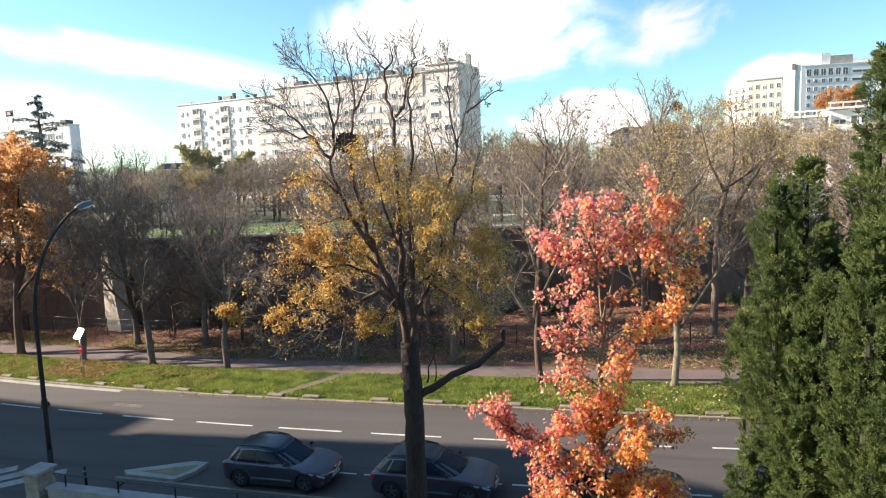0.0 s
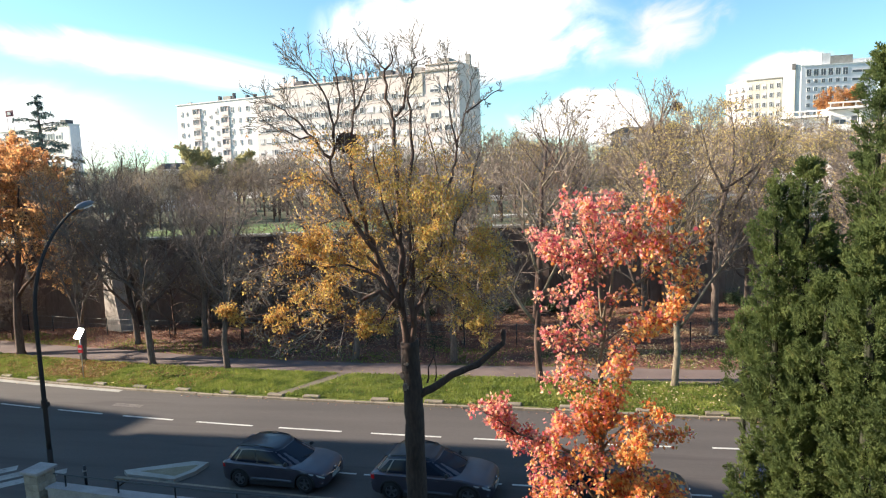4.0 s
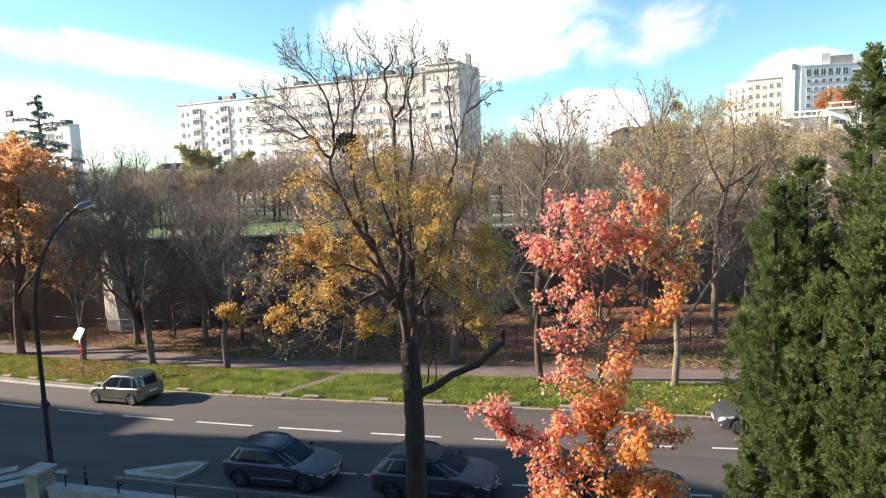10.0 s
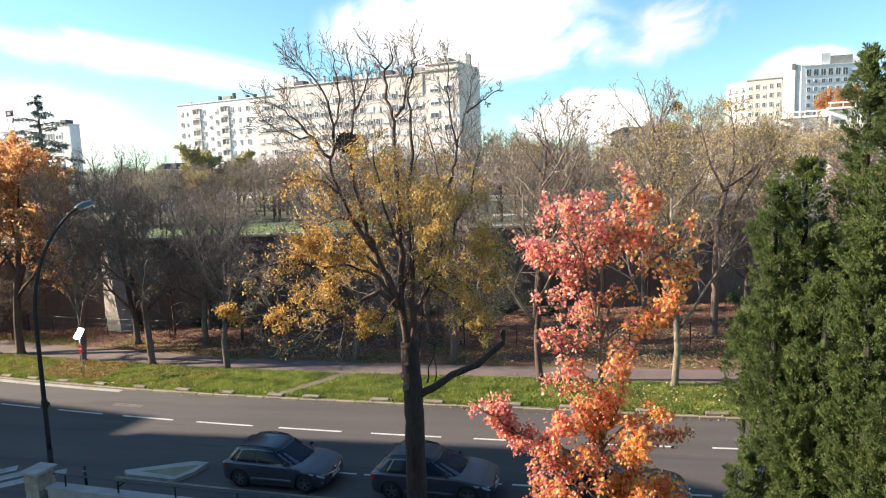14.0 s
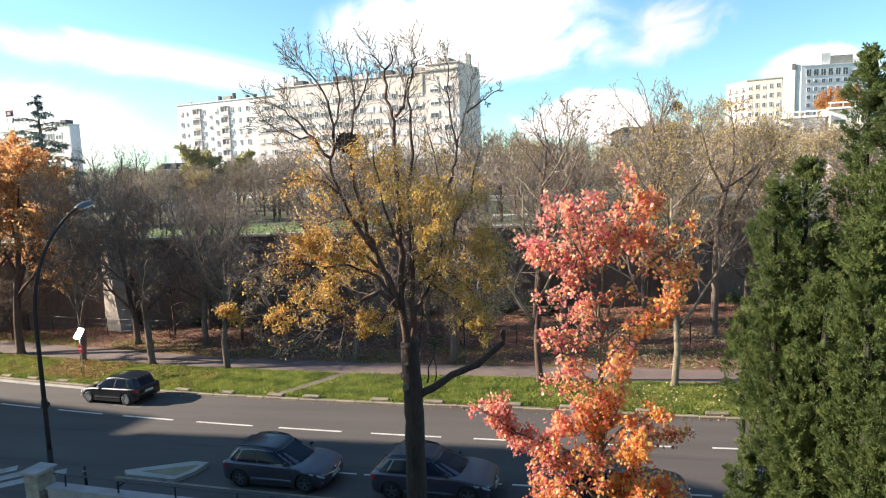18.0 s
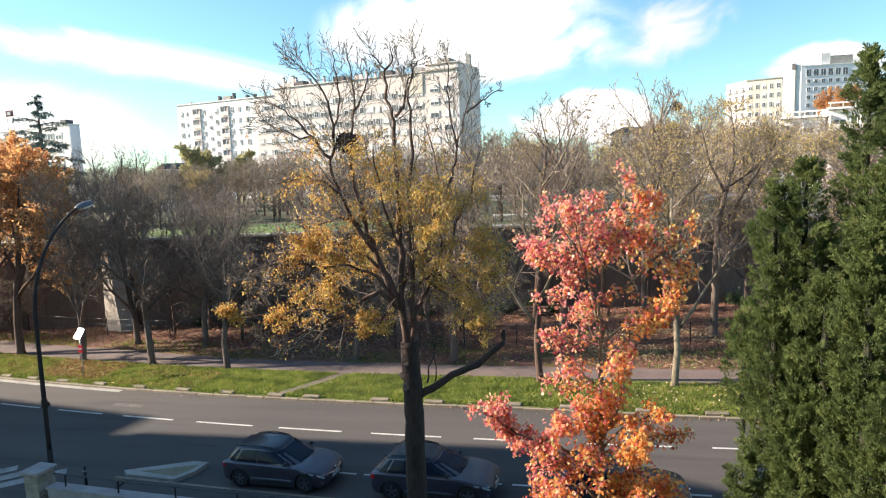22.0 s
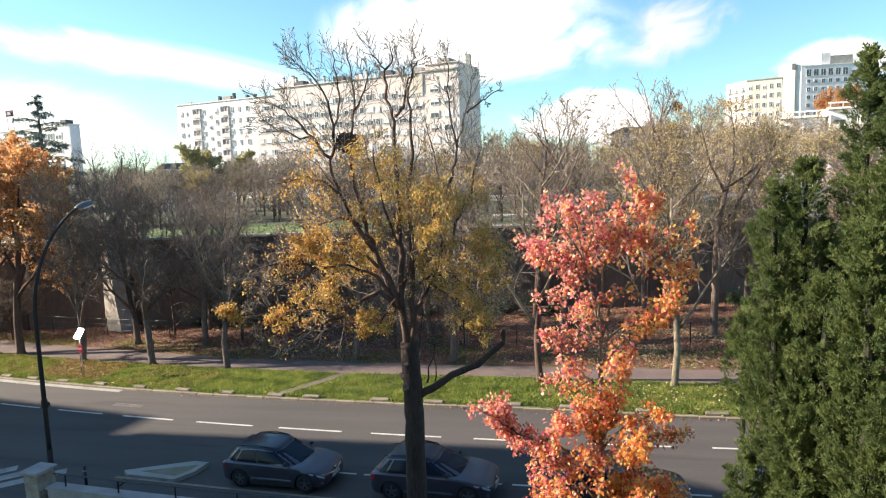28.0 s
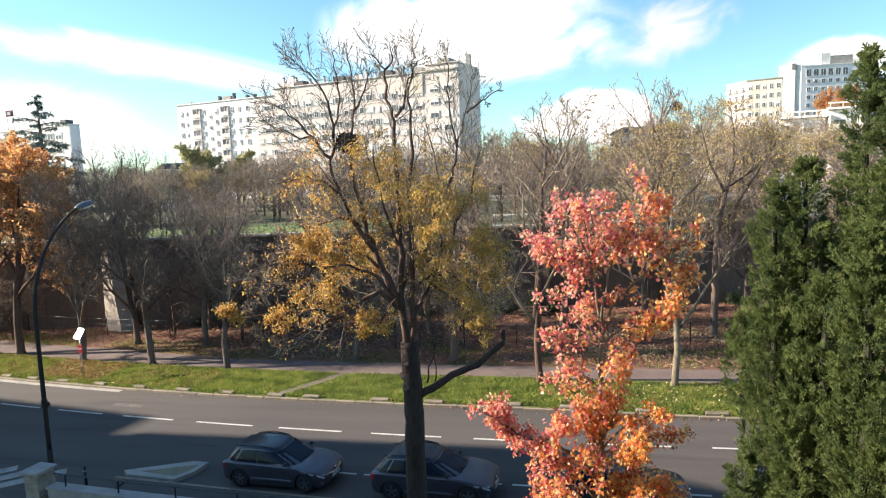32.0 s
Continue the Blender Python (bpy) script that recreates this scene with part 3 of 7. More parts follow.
def right_tower():
    house = thing("office_tower", Matrix(), "tall white and grey tower with a roof box", "building")
    a, b = (67.4, 256.8), (91.5, 257.9)
    m, ln = slab(house, a, b, 16, 8, 45.3, M["render_grey"])
    for k in range(6):
        put_window(house, m @ Matrix.Translation((2.4 + k * 2.35, 0, 34.9)), 1.6, 2.4)
        for fl in range(8):
            put_window(house, m @ Matrix.Translation((2.4 + k * 2.35, 0, 31.9 - fl * 2.8)), 1.15, 1.4)
    for fl in range(9):
        put_window(house, m @ Matrix.Translation((19.5, 0, 34.6 - fl * 2.8)), 6.4, 0.9)
    c = (60.7, 259.6)
    mm, l2 = slab(house, c, a, 12, 8, 46.2, M["render_white"], "stair_tower")
    part("shaft", Geo().box(4.9, -0.4, 19.0, 1.0, 0.8, 38.0, mm), M["panel_cream"], house)
    part("shaft_cap", Geo().box(4.9, -0.45, 37.4, 1.1, 1.0, 2.2, mm), M["roof_dark"], house)
    part("stair_head", Geo().box(8.6, 6, 39.5, 2.9, 7, 4.6, m), M["render_white"], house)
    part("roof_box", Geo().box(13.7, 6, 39.0, 7.2, 7, 3.6, m), M["concrete"], house)
    part("roof_room", Geo().box(20.6, 6, 38.2, 6.4, 7, 2.2, m), M["render_white"], house)
    part("parapet", Geo().box(ln / 2, 8, 37.4, ln + 0.4, 16.4, 0.35, m), M["render_white"], house)
    return house


right_tower()


def right_block():
    house = thing("beige_block", Matrix(), "beige block of flats on the hill", "building")
    a, c, b = (38.6, 232.0), (42.9, 222.4), (52.3, 219.6)
    rng = random.Random(8)
    m, ln = slab(house, a, c, 3.5, 6, 37.2, M["render_white"])
    for fl in range(9):
        z = 29.2 - fl * 2.8
        for k in range(3):
            put_window(house, m @ Matrix.Translation((1.9 + k * 3.3, 0, z)), 1.5, 1.7, rng.choice((0, 0.3)))
            part("balcony", Geo().box(1.9 + k * 3.3, -0.5, z - 1.0, 2.4, 1.0, 0.15, m).box(1.9 + k * 3.3, -0.96, z - 0.55, 2.4, 0.08, 0.8, m), M["render_beige"], house)
    part("parapet", Geo().box(ln / 2, 1.7, 31.3, ln + 0.4, 3.9, 0.3, m), M["concrete"], house)
    m, ln = slab(house, c, b, 3.5, 6, 37.2, M["panel_cream"])
    for fl in range(9):
        for k in range(5):
            put_window(house, m @ Matrix.Translation((1.0 + k * 1.95, 0, 29.0 - fl * 2.8)), 0.95, 1.5, rng.choice((0, 0, 0.4)))
    part("parapet", Geo().box(ln / 2, 1.7, 31.3, ln + 0.3, 3.9, 0.3, m), M["concrete"], house)
    return house


right_block()


def terraced_flats():
    """The low white stepped flats at the foot of the towers."""
    house = thing("terraced_flats", Matrix(), "low white stepped flats with deep balcony bands", "building")
    rng = random.Random(3)
    for (p, q), top, floors in ((((15.4, 127.5), (27.9, 124.0)), 17.0, 5), (((26.6, 111.8), (32.5, 110.4)), 17.3, 5), (((32.6, 109.0), (44.0, 107.0)), 18.2, 5)):
        m, ln = slab(house, p, q, 10, 4, top, M["render_white"])
        for fl in range(floors):
            z = top - 4 - 1.9 - fl * 2.8
            for k in range(int(ln / 2.3)):
                put_window(house, m @ Matrix.Translation((1.3 + k * 2.3, 0, z)), 1.7, 1.9, rng.choice((0, 0, 0.3)))
            for k in range(max(2, int(ln / 3.2))):
                w = ln / max(2, int(ln / 3.2))
                part("balcony", Geo().box((k + 0.5) * w, -0.7, z - 1.2, w - 0.25, 1.4, 0.18, m).box((k + 0.5) * w, -1.36, z - 0.75, w - 0.25, 0.1, 0.85, m).box(k * w, -0.7, z, 0.14, 1.4, 2.5, m), M["render_white"], house)
        part("roof", Geo().box(ln / 2, 4.6, top - 4 + 0.2, ln + 0.6, 11.4, 0.3, m), M["render_white"], house)
        part("rail", Geo().box(ln / 2, -0.9, top - 4 + 1.0, ln + 0.6, 0.1, 0.22, m), M["render_white"], house)
        for k in range(int(ln / 1.6) + 1):
            part("rail_post", Geo().box(k * 1.6, -0.9, top - 4 + 0.6, 0.1, 0.1, 0.8, m), M["render_white"], house)
    part("awning", Geo().box(26.0, 125.2, 13.2, 1.2, 0.9, 1.4), M["sign_red"], house)
    return house


terraced_flats()


def left_block():
    house = thing("slab_block", Matrix(), "white slab block of flats with long window bands", "building")
    b = (-103.9, 105.4)
    a = (b[0] - 50 * 0.97, b[1] + 50 * 0.24)
    m, ln = slab(house, a, b, 2.2, 4, 22.9, M["render_white"])
    for k in range(17):
        for fl in range(5):
            put_window(house, m @ Matrix.Translation((1.8 + k * 2.8, 0, 16.9 - fl * 2.85)), 2.0, 1.3, (0, 0.4, 0)[k % 3])
    part("cornice", Geo().box(ln / 2, 1.1, 19.0, ln + 0.4, 2.6, 0.25, m), M["render_white"], house)
    part("end_wall", Geo().box(ln + 0.15, 1.1, 9.4, 0.3, 2.1, 18.7, m), M["render_grey"], house)
    part("roof_room", Geo().box(ln - 2.2, 1.1, 19.6, 1.8, 1.6, 0.9, m), M["roof_dark"], house)
    return house


left_block()


def low_house(x, y, w, top, mt, roof):
    house = thing("low_house", Matrix.Translation((x, y, 0)), "low house with a dark roof between the trees", "house", "low houses")
    part("wall", Geo().box(0, 4, 4 + (top - 4) / 2, w, 8, top - 4), M[mt], house)
    part("roof", Geo().box(0, 4, top + 0.6, w + 0.8, 8.8, 1.2, taper=0.7), M[roof], house)
    for k in range(max(1, int(w / 3))):
        put_window(house, Matrix.Translation((-w / 2 + 1.5 + k * 3, 0, top - 1.8)), 1.3, 1.4)
    part("chimney", Geo().box(w * 0.3, 4, top + 1.4, 0.7, 0.7, 1.6), M["render_beige"], house)
    return house


low_house(9.0, 142.0, 16, 18.2, "render_beige", "roof_dark")
low_house(-84.0, 108.0, 4, 13.4, "render_grey", "roof_dark")


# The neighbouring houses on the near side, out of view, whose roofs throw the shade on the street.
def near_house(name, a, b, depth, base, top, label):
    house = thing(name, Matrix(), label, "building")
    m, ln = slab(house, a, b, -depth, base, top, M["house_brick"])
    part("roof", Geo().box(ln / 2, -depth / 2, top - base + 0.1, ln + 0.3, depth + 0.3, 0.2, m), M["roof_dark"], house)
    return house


near_house("neighbour_house", (-71.6, 16.2), (-53.2, 16.35), 14, -3.0, 22.0, "pale rendered house along the street")
near_house("neighbour_wing", (-53.1, 16.3), (-44.5, 13.2), 12, -3.0, 22.0, "pale rendered end wing of a house along the street")
near_house("neighbour_block", (-122.0, 24.4), (-73.6, 17.93), 16, -5.0, 22.3, "pale rendered block of flats along the street")
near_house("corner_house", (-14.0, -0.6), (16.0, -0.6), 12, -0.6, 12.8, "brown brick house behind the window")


# ---- terrace: lawn and white parapets ----
def terrace_lawn():
    g = Geo()
    nx, ny = 24, 8
    for i in range(nx + 1):
        for j in range(ny + 1):
            x = -43 + 29 * i / nx
            g.v.append((x, wall_y(x) + 0.9 + 15 * j / ny, terrace_z(x) + 0.06 + 0.05 * noise.noise(Vector((x * 0.2, j * 0.7, 0)))))
    for i in range(nx):
        for j in range(ny):
            p = i * (ny + 1) + j
            g.f.append((p, p + ny + 1, p + ny + 2, p + 1))
    return tagged(part("terrace_lawn", g, M["lawn"]), "bright green lawn on the terrace above the wall", "lawn", kind="structure")


terrace_lawn()
for x0, x1, y, z in ((-10.5, 5.0, 59.3, 6.3), (2.5, 16.0, 61.0, 7.6), (-12.0, 20.0, 66.0, 7.9)):
    t = thing("terrace_parapet", Matrix(), "long white parapet on the terrace behind the trees", "parapet", "terrace parapets")
    n = max(1, int((x1 - x0) / 2.5))
    for k in range(n):
        w = (x1 - x0) / n
        part("panel", Geo().box(x0 + (k + 0.5) * w, y, z - 0.3, w - 0.03, 0.2, 0.4), M["render_beige"], t)
        part("post", Geo().box(x0 + k * w, y, (z + 5.5) / 2, 0.22, 0.22, z - 5.5), M["concrete"], t)
        part("coping", Geo().box(x0 + (k + 0.5) * w, y - 0.02, z - 0.02, w - 0.01, 0.4, 0.16), M["render_white"], t)


# ---- trees ----
def grow(out, rng, p, d, length, r, level, sp):
    """One branch and, by chance, its children. out gathers (level, points, radii)."""
    n = sp["seg"][level]
    pts = [p]
    up = sp["up"][level]
    for i in range(n):
        d = d + rng.normal(0, sp["wob"] * (0.55 if level == 0 else 1.0), 3) + np.array((0, 0, up / n))
        d = d / np.linalg.norm(d)
        p = p + d * length / n
        pts.append(p)
    tip = 0.45 if level == 0 else 0.25
    rad = np.linspace(r, max(r * tip, sp["thin"]), n + 1)
    out.append((level, np.array(pts), rad))
    if level + 1 >= len(sp["kids"]) + 1:
        return
    limbs(out, rng, np.array(pts), rad, level, length, sp)


def limbs(out, rng, pts, rad, level, length, sp):
    n = len(pts) - 1
    lo = sp["from"][level]
    count = sp["kids"][level]
    turn = rng.uniform(0, 6.28)
    for k in range(count):
        t = lo + (1 - lo) * (k + rng.uniform(0.1, 0.9)) / count
        i = min(n - 1, int(t * n))
        f = t * n - i
        q = pts[i] * (1 - f) + pts[i + 1] * f
        ax = pts[i + 1] - pts[i]
        ax = ax / np.linalg.norm(ax)
        turn += 2.4 + rng.normal(0, 0.5)
        side = np.cross(ax, (0.31, 0.87, 0.37))
        side /= np.linalg.norm(side)
        oth = np.cross(ax, side)
        an = radians(sp["angle"][level] + rng.normal(0, 9))
        d = ax * math.cos(an) + (side * math.cos(turn) + oth * math.sin(turn)) * math.sin(an)
        r = (rad[i] * (1 - f) + rad[i + 1] * f) * sp["slim"]
        grow(out, rng, q, d, length * sp["ratio"][level] * (1.15 - 0.55 * t) * rng.uniform(0.75, 1.2), max(r, sp["thin"]), level + 1, sp)


SIDES = (9, 6, 4, 3, 3)


def tree_parts(tree, branches, bark, twig, limb_level=1):
    """The wood of a tree: the trunk, each limb, and all finer twigs as one part."""
    fine = Geo()
    for lv, pts, rad in branches:
        if lv == 0:
            flare = pts[0] + (pts[1] - pts[0]) * 0.16
            part("trunk", Geo().tube(np.vstack([pts[:1] - (0, 0, 0.1), flare[None], pts[1:]]), np.concatenate([rad[:1] * 1.5, rad]), 11), bark, tree, smooth=True)
        elif lv <= limb_level:
            part("limb", Geo().tube(pts, rad, 7), bark, tree, smooth=True)
        else:
            fine.tube(pts, rad, SIDES[min(lv, 4)], cap=False)
    tagged(part("twigs", fine, twig, tree), kind="stuff")


def twig_points(rng, branches, level, n, z0=-1e9, z1=1e9, soft=None):
    """n points on the branches of that level or finer, between two heights."""
    segs = []
    for lv, pts, rad in branches:
        if lv >= level:
            for a, b in zip(pts[:-1], pts[1:]):
                if z0 < (a[2] + b[2]) / 2 < z1:
                    segs.append((a, b))
    if not segs:
        return np.zeros((0, 3))
    idx = rng.integers(0, len(segs), n)
    t = rng.random(n)[:, None]
    A = np.array([segs[i][0] for i in idx])
    B = np.array([segs[i][1] for i in idx])
    return A * (1 - t) + B * t + rng.normal(0, 0.05, (n, 3))


def wood_tree(name, seed, height, fork, trunk_r, spread, bark, twig, label, kids=(9, 7, 6, 6), leaf=None, leaves=0, leaf_size=0.12, up=(0.1, 0.5, 0.35, 0.2), leaf_z=(0, 99), thin=0.0078, angle=(38, 42, 45, 45), leaf_level=3):
    rng = np.random.default_rng(seed)
    sp = dict(seg=(5, 5, 4, 3, 2), wob=0.12, up=(*up, 0.1), kids=kids, angle=angle, slim=0.62, thin=thin, ratio=(spread, 0.55, 0.55, 0.55), **{"from": (fork, 0.25, 0.2, 0.15)})
    t = thing(name, Matrix(), label, "tree")
    out = []
    grow(out, rng, np.zeros(3), np.array((rng.normal(0, 0.03), rng.normal(0, 0.03), 1.0)), height * 0.72, trunk_r, 0, sp)
    tree_parts(t, out, bark, twig)
    if leaves:
        pos = twig_points(rng, out, leaf_level, leaves, *leaf_z)
        tagged(part("leaves", Geo().leaves(rng, pos, leaf_size, 0.3, 0.6), leaf, t), kind="stuff")
    return t


def stand(tree, x, off, scale, turn, group="", up=0.05, label=""):
    """A copy of a tree, standing off metres beyond the street's middle line."""
    c = copy_thing(tree, Matrix.Translation(spot(x, off, up)) @ Matrix.Rotation(radians(turn), 4, "Z"))
    c.scale = (scale, scale, scale)
    return tagged(c, label, "", group)


def stand_at(tree, x, y, z, scale, turn, group="", label=""):
    c = copy_thing(tree, Matrix.Translation((x, y, z)) @ Matrix.Rotation(radians(turn), 4, "Z"))
    c.scale = (scale, scale, scale)
    return tagged(c, label, "", group)


BUSH = "low bare tree with many fine drooping twigs before the wall"
BARE = "bare autumn tree with a grey trunk and dense fine twigs"
bare_a = wood_tree("bare_tree", 11, 11.5, 0.25, 0.2, 0.62, M["bark_mid"], M["twig"], BARE, kids=(9, 8, 7, 6), leaf=LEAF_OCHRE, leaves=120)
bare_b = wood_tree("bare_tree", 23, 11.0, 0.23, 0.18, 0.66, M["bark_mid"], M["twig"], BARE, kids=(9, 8, 7, 6), leaf=LEAF_OCHRE, leaves=100)
bare_c = wood_tree("bare_tree", 37, 12.5, 0.28, 0.16, 0.6, M["bark_pale"], M["twig"], "slender bare tree with a pale mottled trunk", kids=(9, 7, 6, 4), leaf=LEAF_OCHRE, leaves=500)
low_a = wood_tree("low_tree", 83, 6.5, 0.12, 0.08, 0.75, M["bark"], M["twig"], BUSH, kids=(11, 7, 6, 4), leaf=LEAF_OCHRE, leaves=260, up=(0.1, 0.1, 0.05, 0.0), thin=0.009, angle=(58, 48, 45, 45))
bare_d = wood_tree("bare_tree", 29, 11.5, 0.24, 0.19, 0.62, M["bark_mid"], M["twig"], "thin yellowing tree with sparse small leaves", kids=(9, 8, 7, 6), leaf=LEAF_YELLOW, leaves=5200, leaf_size=0.085, leaf_z=(2.5, 11))
far_a = wood_tree("wood_tree", 41, 11.0, 0.22, 0.18, 0.62, M["bark"], M["twig_far"], "bare tree of the wood behind the wall", kids=(10, 7, 6, 6), leaf=LEAF_OCHRE, leaves=700, leaf_size=0.14, thin=0.014)
far_b = wood_tree("wood_tree", 53, 12.0, 0.2, 0.18, 0.58, M["bark_pale"], M["twig_far"], "yellowing tree of the wood behind the wall", kids=(10, 8, 7, 5), leaf=LEAF_YELLOW, leaves=7500, leaf_size=0.12, thin=0.014, leaf_z=(2.0, 10.2))
slim_a = wood_tree("slender_tree", 91, 12.0, 0.3, 0.12, 0.40, M["bark"], M["twig"], "slender bare tree standing above the wood", kids=(12, 6, 5), leaf=LEAF_OCHRE, leaves=150, up=(0.1, 0.6, 0.4, 0.2), thin=0.010, angle=(36, 38, 42))
orange_a = wood_tree("orange_tree", 61, 11.5, 0.3, 0.2, 0.6, M["bark"], M["twig"], "broad tree in full orange autumn leaf", kids=(10, 7, 6, 5), leaf=LEAF_ORANGE, leaves=30000, leaf_size=0.13)
poplar = wood_tree("poplar", 71, 11.0, 0.15, 0.16, 0.6, M["bark"], M["twig_far"], "narrow yellow-green poplar on the terrace", kids=(13, 6, 5, 3), leaf=LEAF_POPLAR, leaves=15000, leaf_size=0.26, leaf_level=2, up=(0.1, 0.8, 0.5, 0.2), thin=0.012, angle=(34, 36, 40, 40))

ROW = "row of trees along the path"
CROWN = ((-60, 2.3), (-44, 2.2), (-36, 1.9), (-31, 2.7), (-25, 3.1), (-12, 3.6), (-9.5, 4.8), (-8.5, 4.3), (-6.5, 3.7), (-0.7, 3.2), (0.7, 3.1), (3.2, 4.0), (5.4, 7.4), (8.3, 7.4), (9.6, 5.2), (11.1, 4.0), (14, 3.8), (17, 4.0), (40, 3.3))


def crown_top(x, y):
    """How high the tree tops reach along that bearing, in metres."""
    az = math.degrees(math.atan2(x, y))
    for (a0, e0), (a1, e1) in zip(CROWN[:-1], CROWN[1:]):
        if a0 <= az <= a1:
            e = e0 + (e1 - e0) * (az - a0) / (a1 - a0)
            return EYE[2] + math.hypot(x, y) * math.tan(radians(e))
    return EYE[2] + 3


def tree_height(tree):
    return max(max(v[2] for v in o.bound_box) for o in tree.children)


HEIGHT = {t: tree_height(t) for t in (low_a, bare_a, bare_b, bare_c, bare_d, far_a, far_b, orange_a, poplar, slim_a)}
placed = [(bare_b, -33.05, 7.2, 1.0, 80), (bare_a, -27.1, 7.3, 1.0, 160), (bare_b, -21.45, 7.3, 0.92, 230), (bare_c, -3.17, 6.76, 1.14, 30), (bare_c, 2.92, 6.8, 0.92, 200),
          (bare_b, -32.3, 11.5, 1.0, 20), (bare_a, -26.1, 11.4, 1.0, 310), (bare_b, -14.3, 10.5, 1.0, 120), (bare_b, -8.2, 10.4, 1.0, 200), (bare_d, 2.1, 14.6, 1.05, 50), (bare_d, 5.95, 15.5, 1.0, 100),
          (bare_a, -20.0, 15.5, 1.0, 70), (bare_b, -38.0, 17.5, 1.0, 10), (bare_a, -49.0, 16.0, 1.0, 170), (bare_b, -11.5, 16.5, 0.95, 280), (bare_a, -2.8, 16.8, 0.95, 330), (bare_d, 11.0, 11.0, 1.0, 40), (bare_d, 14.0, 16.0, 1.0, 60), (bare_a, 10.5, 7.0, 1.0, 0), (bare_a, 8.3, 18.0, 0.85, 210), (bare_b, -29.5, 16.2, 0.9, 90)]
for tr, x, o, s, a in placed:
    p = spot(x, o)
    s *= (crown_top(p.x, p.y) - p.z) / HEIGHT[tr]
    c = stand(tr, x, o, s, a, ROW)
    if x == -3.17:
        # this one's bark is darker than its neighbour's
        for ob in c.children:
            if ob.name.startswith("trunk"):
                ob.data = ob.data.copy()
                ob.data.materials[0] = M["bark"]
# The first six, past the view's left edge, are added to shade the wall.
for k, (x, o, top) in enumerate(((-45, 10.5, 5.4), (-48.5, 10.5, 7), (-52, 11, 8), (-56, 10, 8.4), (-61, 9.5, 8.6), (-66, 9.5, 9), (-31, 14, 6.8), (-28, 17, 6.2), (-24.5, 13.5, 6.5), (-22.5, 17, 6), (-16.2, 17.5, 6), (-9.5, 17, 5.6), (-12.6, 12.4, 5.6), (-7.2, 13.2, 5.8), (9.5, 17, 6.2))):
    stand(low_a, x, o, top / HEIGHT[low_a], k * 77 % 360, "low trees before the wall")
stand(orange_a, -39.7, 7.5, 15.0 / HEIGHT[orange_a], 20)
stand(orange_a, -42.8, 6.6, 16.5 / HEIGHT[orange_a], 140)
rr = random.Random(77)
WOOD = "wood on the terrace"
for i in range(110):
    x = -92 + 1.4 * i + rr.uniform(-1.4, 1.4)
    band = i % 4
    y = 54 + band * 12 + rr.uniform(-4, 4) + max(0, -x) * 0.25
    z = terrace_z(max(-80, min(80, x))) - 0.2
    tr = (far_b if (x > 0 and rr.random() < 0.72) or rr.random() < 0.12 else far_a)
    s = (crown_top(x, y) - z) / HEIGHT[tr] * (rr.choice((0.85, 0.95, 1.0, 1.04)) if x > 2 else rr.choice((0.62, 0.75, 0.85, 0.95, 1.0)))
    if (band == 0 and -34 < x < -15) or (x > 7 and i % 2) or (math.atan2(x, y) > 0.13 and i % 6):
        continue
    stand_at(tr, x, y, z, s, rr.uniform(0, 360), WOOD)
for k in range(8):
    x, y = -70 + 3.6 * k, 56 + (k * 5 % 7)
    z = terrace_z(x) - 0.2
    stand_at(far_a, x, y, z, (crown_top(x, y) - z) / HEIGHT[far_a] * (0.92, 1.05, 0.98)[k % 3], k * 101, WOOD)
for k, (az, el) in enumerate(((-44.0, 3.4), (-42.9, 4.0), (-41.6, 4.1), (-40.4, 3.9), (-39.2, 3.4), (-37.6, 3.1))):
    x, y = 62 * math.tan(radians(az)), 62
    z = terrace_z(x) - 0.2
    stand_at(slim_a, x, y, z, (EYE[2] + math.hypot(x, y) * math.tan(radians(el)) - z) / HEIGHT[slim_a], k * 83, WOOD)
for k in range(9):
    x, y = -52 + 4.6 * k, 74 + (k * 5 % 8)
    z = terrace_z(x) - 0.2
    stand_at(far_a, x, y, z, (crown_top(x, y) - z) / HEIGHT[far_a] * (0.8, 0.95, 0.88)[k % 3], k * 67, WOOD)
for k, (x, y, top) in enumerate(((8.6, 65.4, 17.0), (10.0, 61.2, 14.7), (13.1, 68.8, 14.9), (13.8, 62.5, 14.6), (17.4, 69.9, 14.8), (17.8, 63.6, 14.0), (20.8, 66.8, 14.2))):
    stand_at((far_a, far_b)[k % 2], x, y, 6.0, (top - 6.0) / HEIGHT[(far_a, far_b)[k % 2]], k * 77, WOOD)
for k in range(24):
    x = -64 + 3.4 * k + (k * 7 % 5) * 0.3
    y = (61.5 if x < -14 else 57.5) + (k * 11 % 17)
    stand_at(low_a, x, y, terrace_z(x) - 0.1, (5.2 + (k * 5 % 7) * 0.4) / HEIGHT[low_a], k * 59, "low trees of the wood")
for x, y, s in ((-66.2, 92.0, 1.08), (-58.6, 94.0, 0.95), (-64.6, 94.5, 1.0)):
    stand_at(poplar, x, y, 5.3, s * 11.2 / HEIGHT[poplar], rr.uniform(0, 360), "poplars on the terrace")
for x, y, top in ((-5.0, 44.3, 15.6), (-2.8, 44.6, 15.2), (2.75, 46.2, 16.7), (-9.5, 41.0, 13.6), (4.6, 45.6, 16.4)):
    stand_at(slim_a, x, y, street_z(x), (top - street_z(x)) / HEIGHT[slim_a], rr.uniform(0, 360), "slender trees")
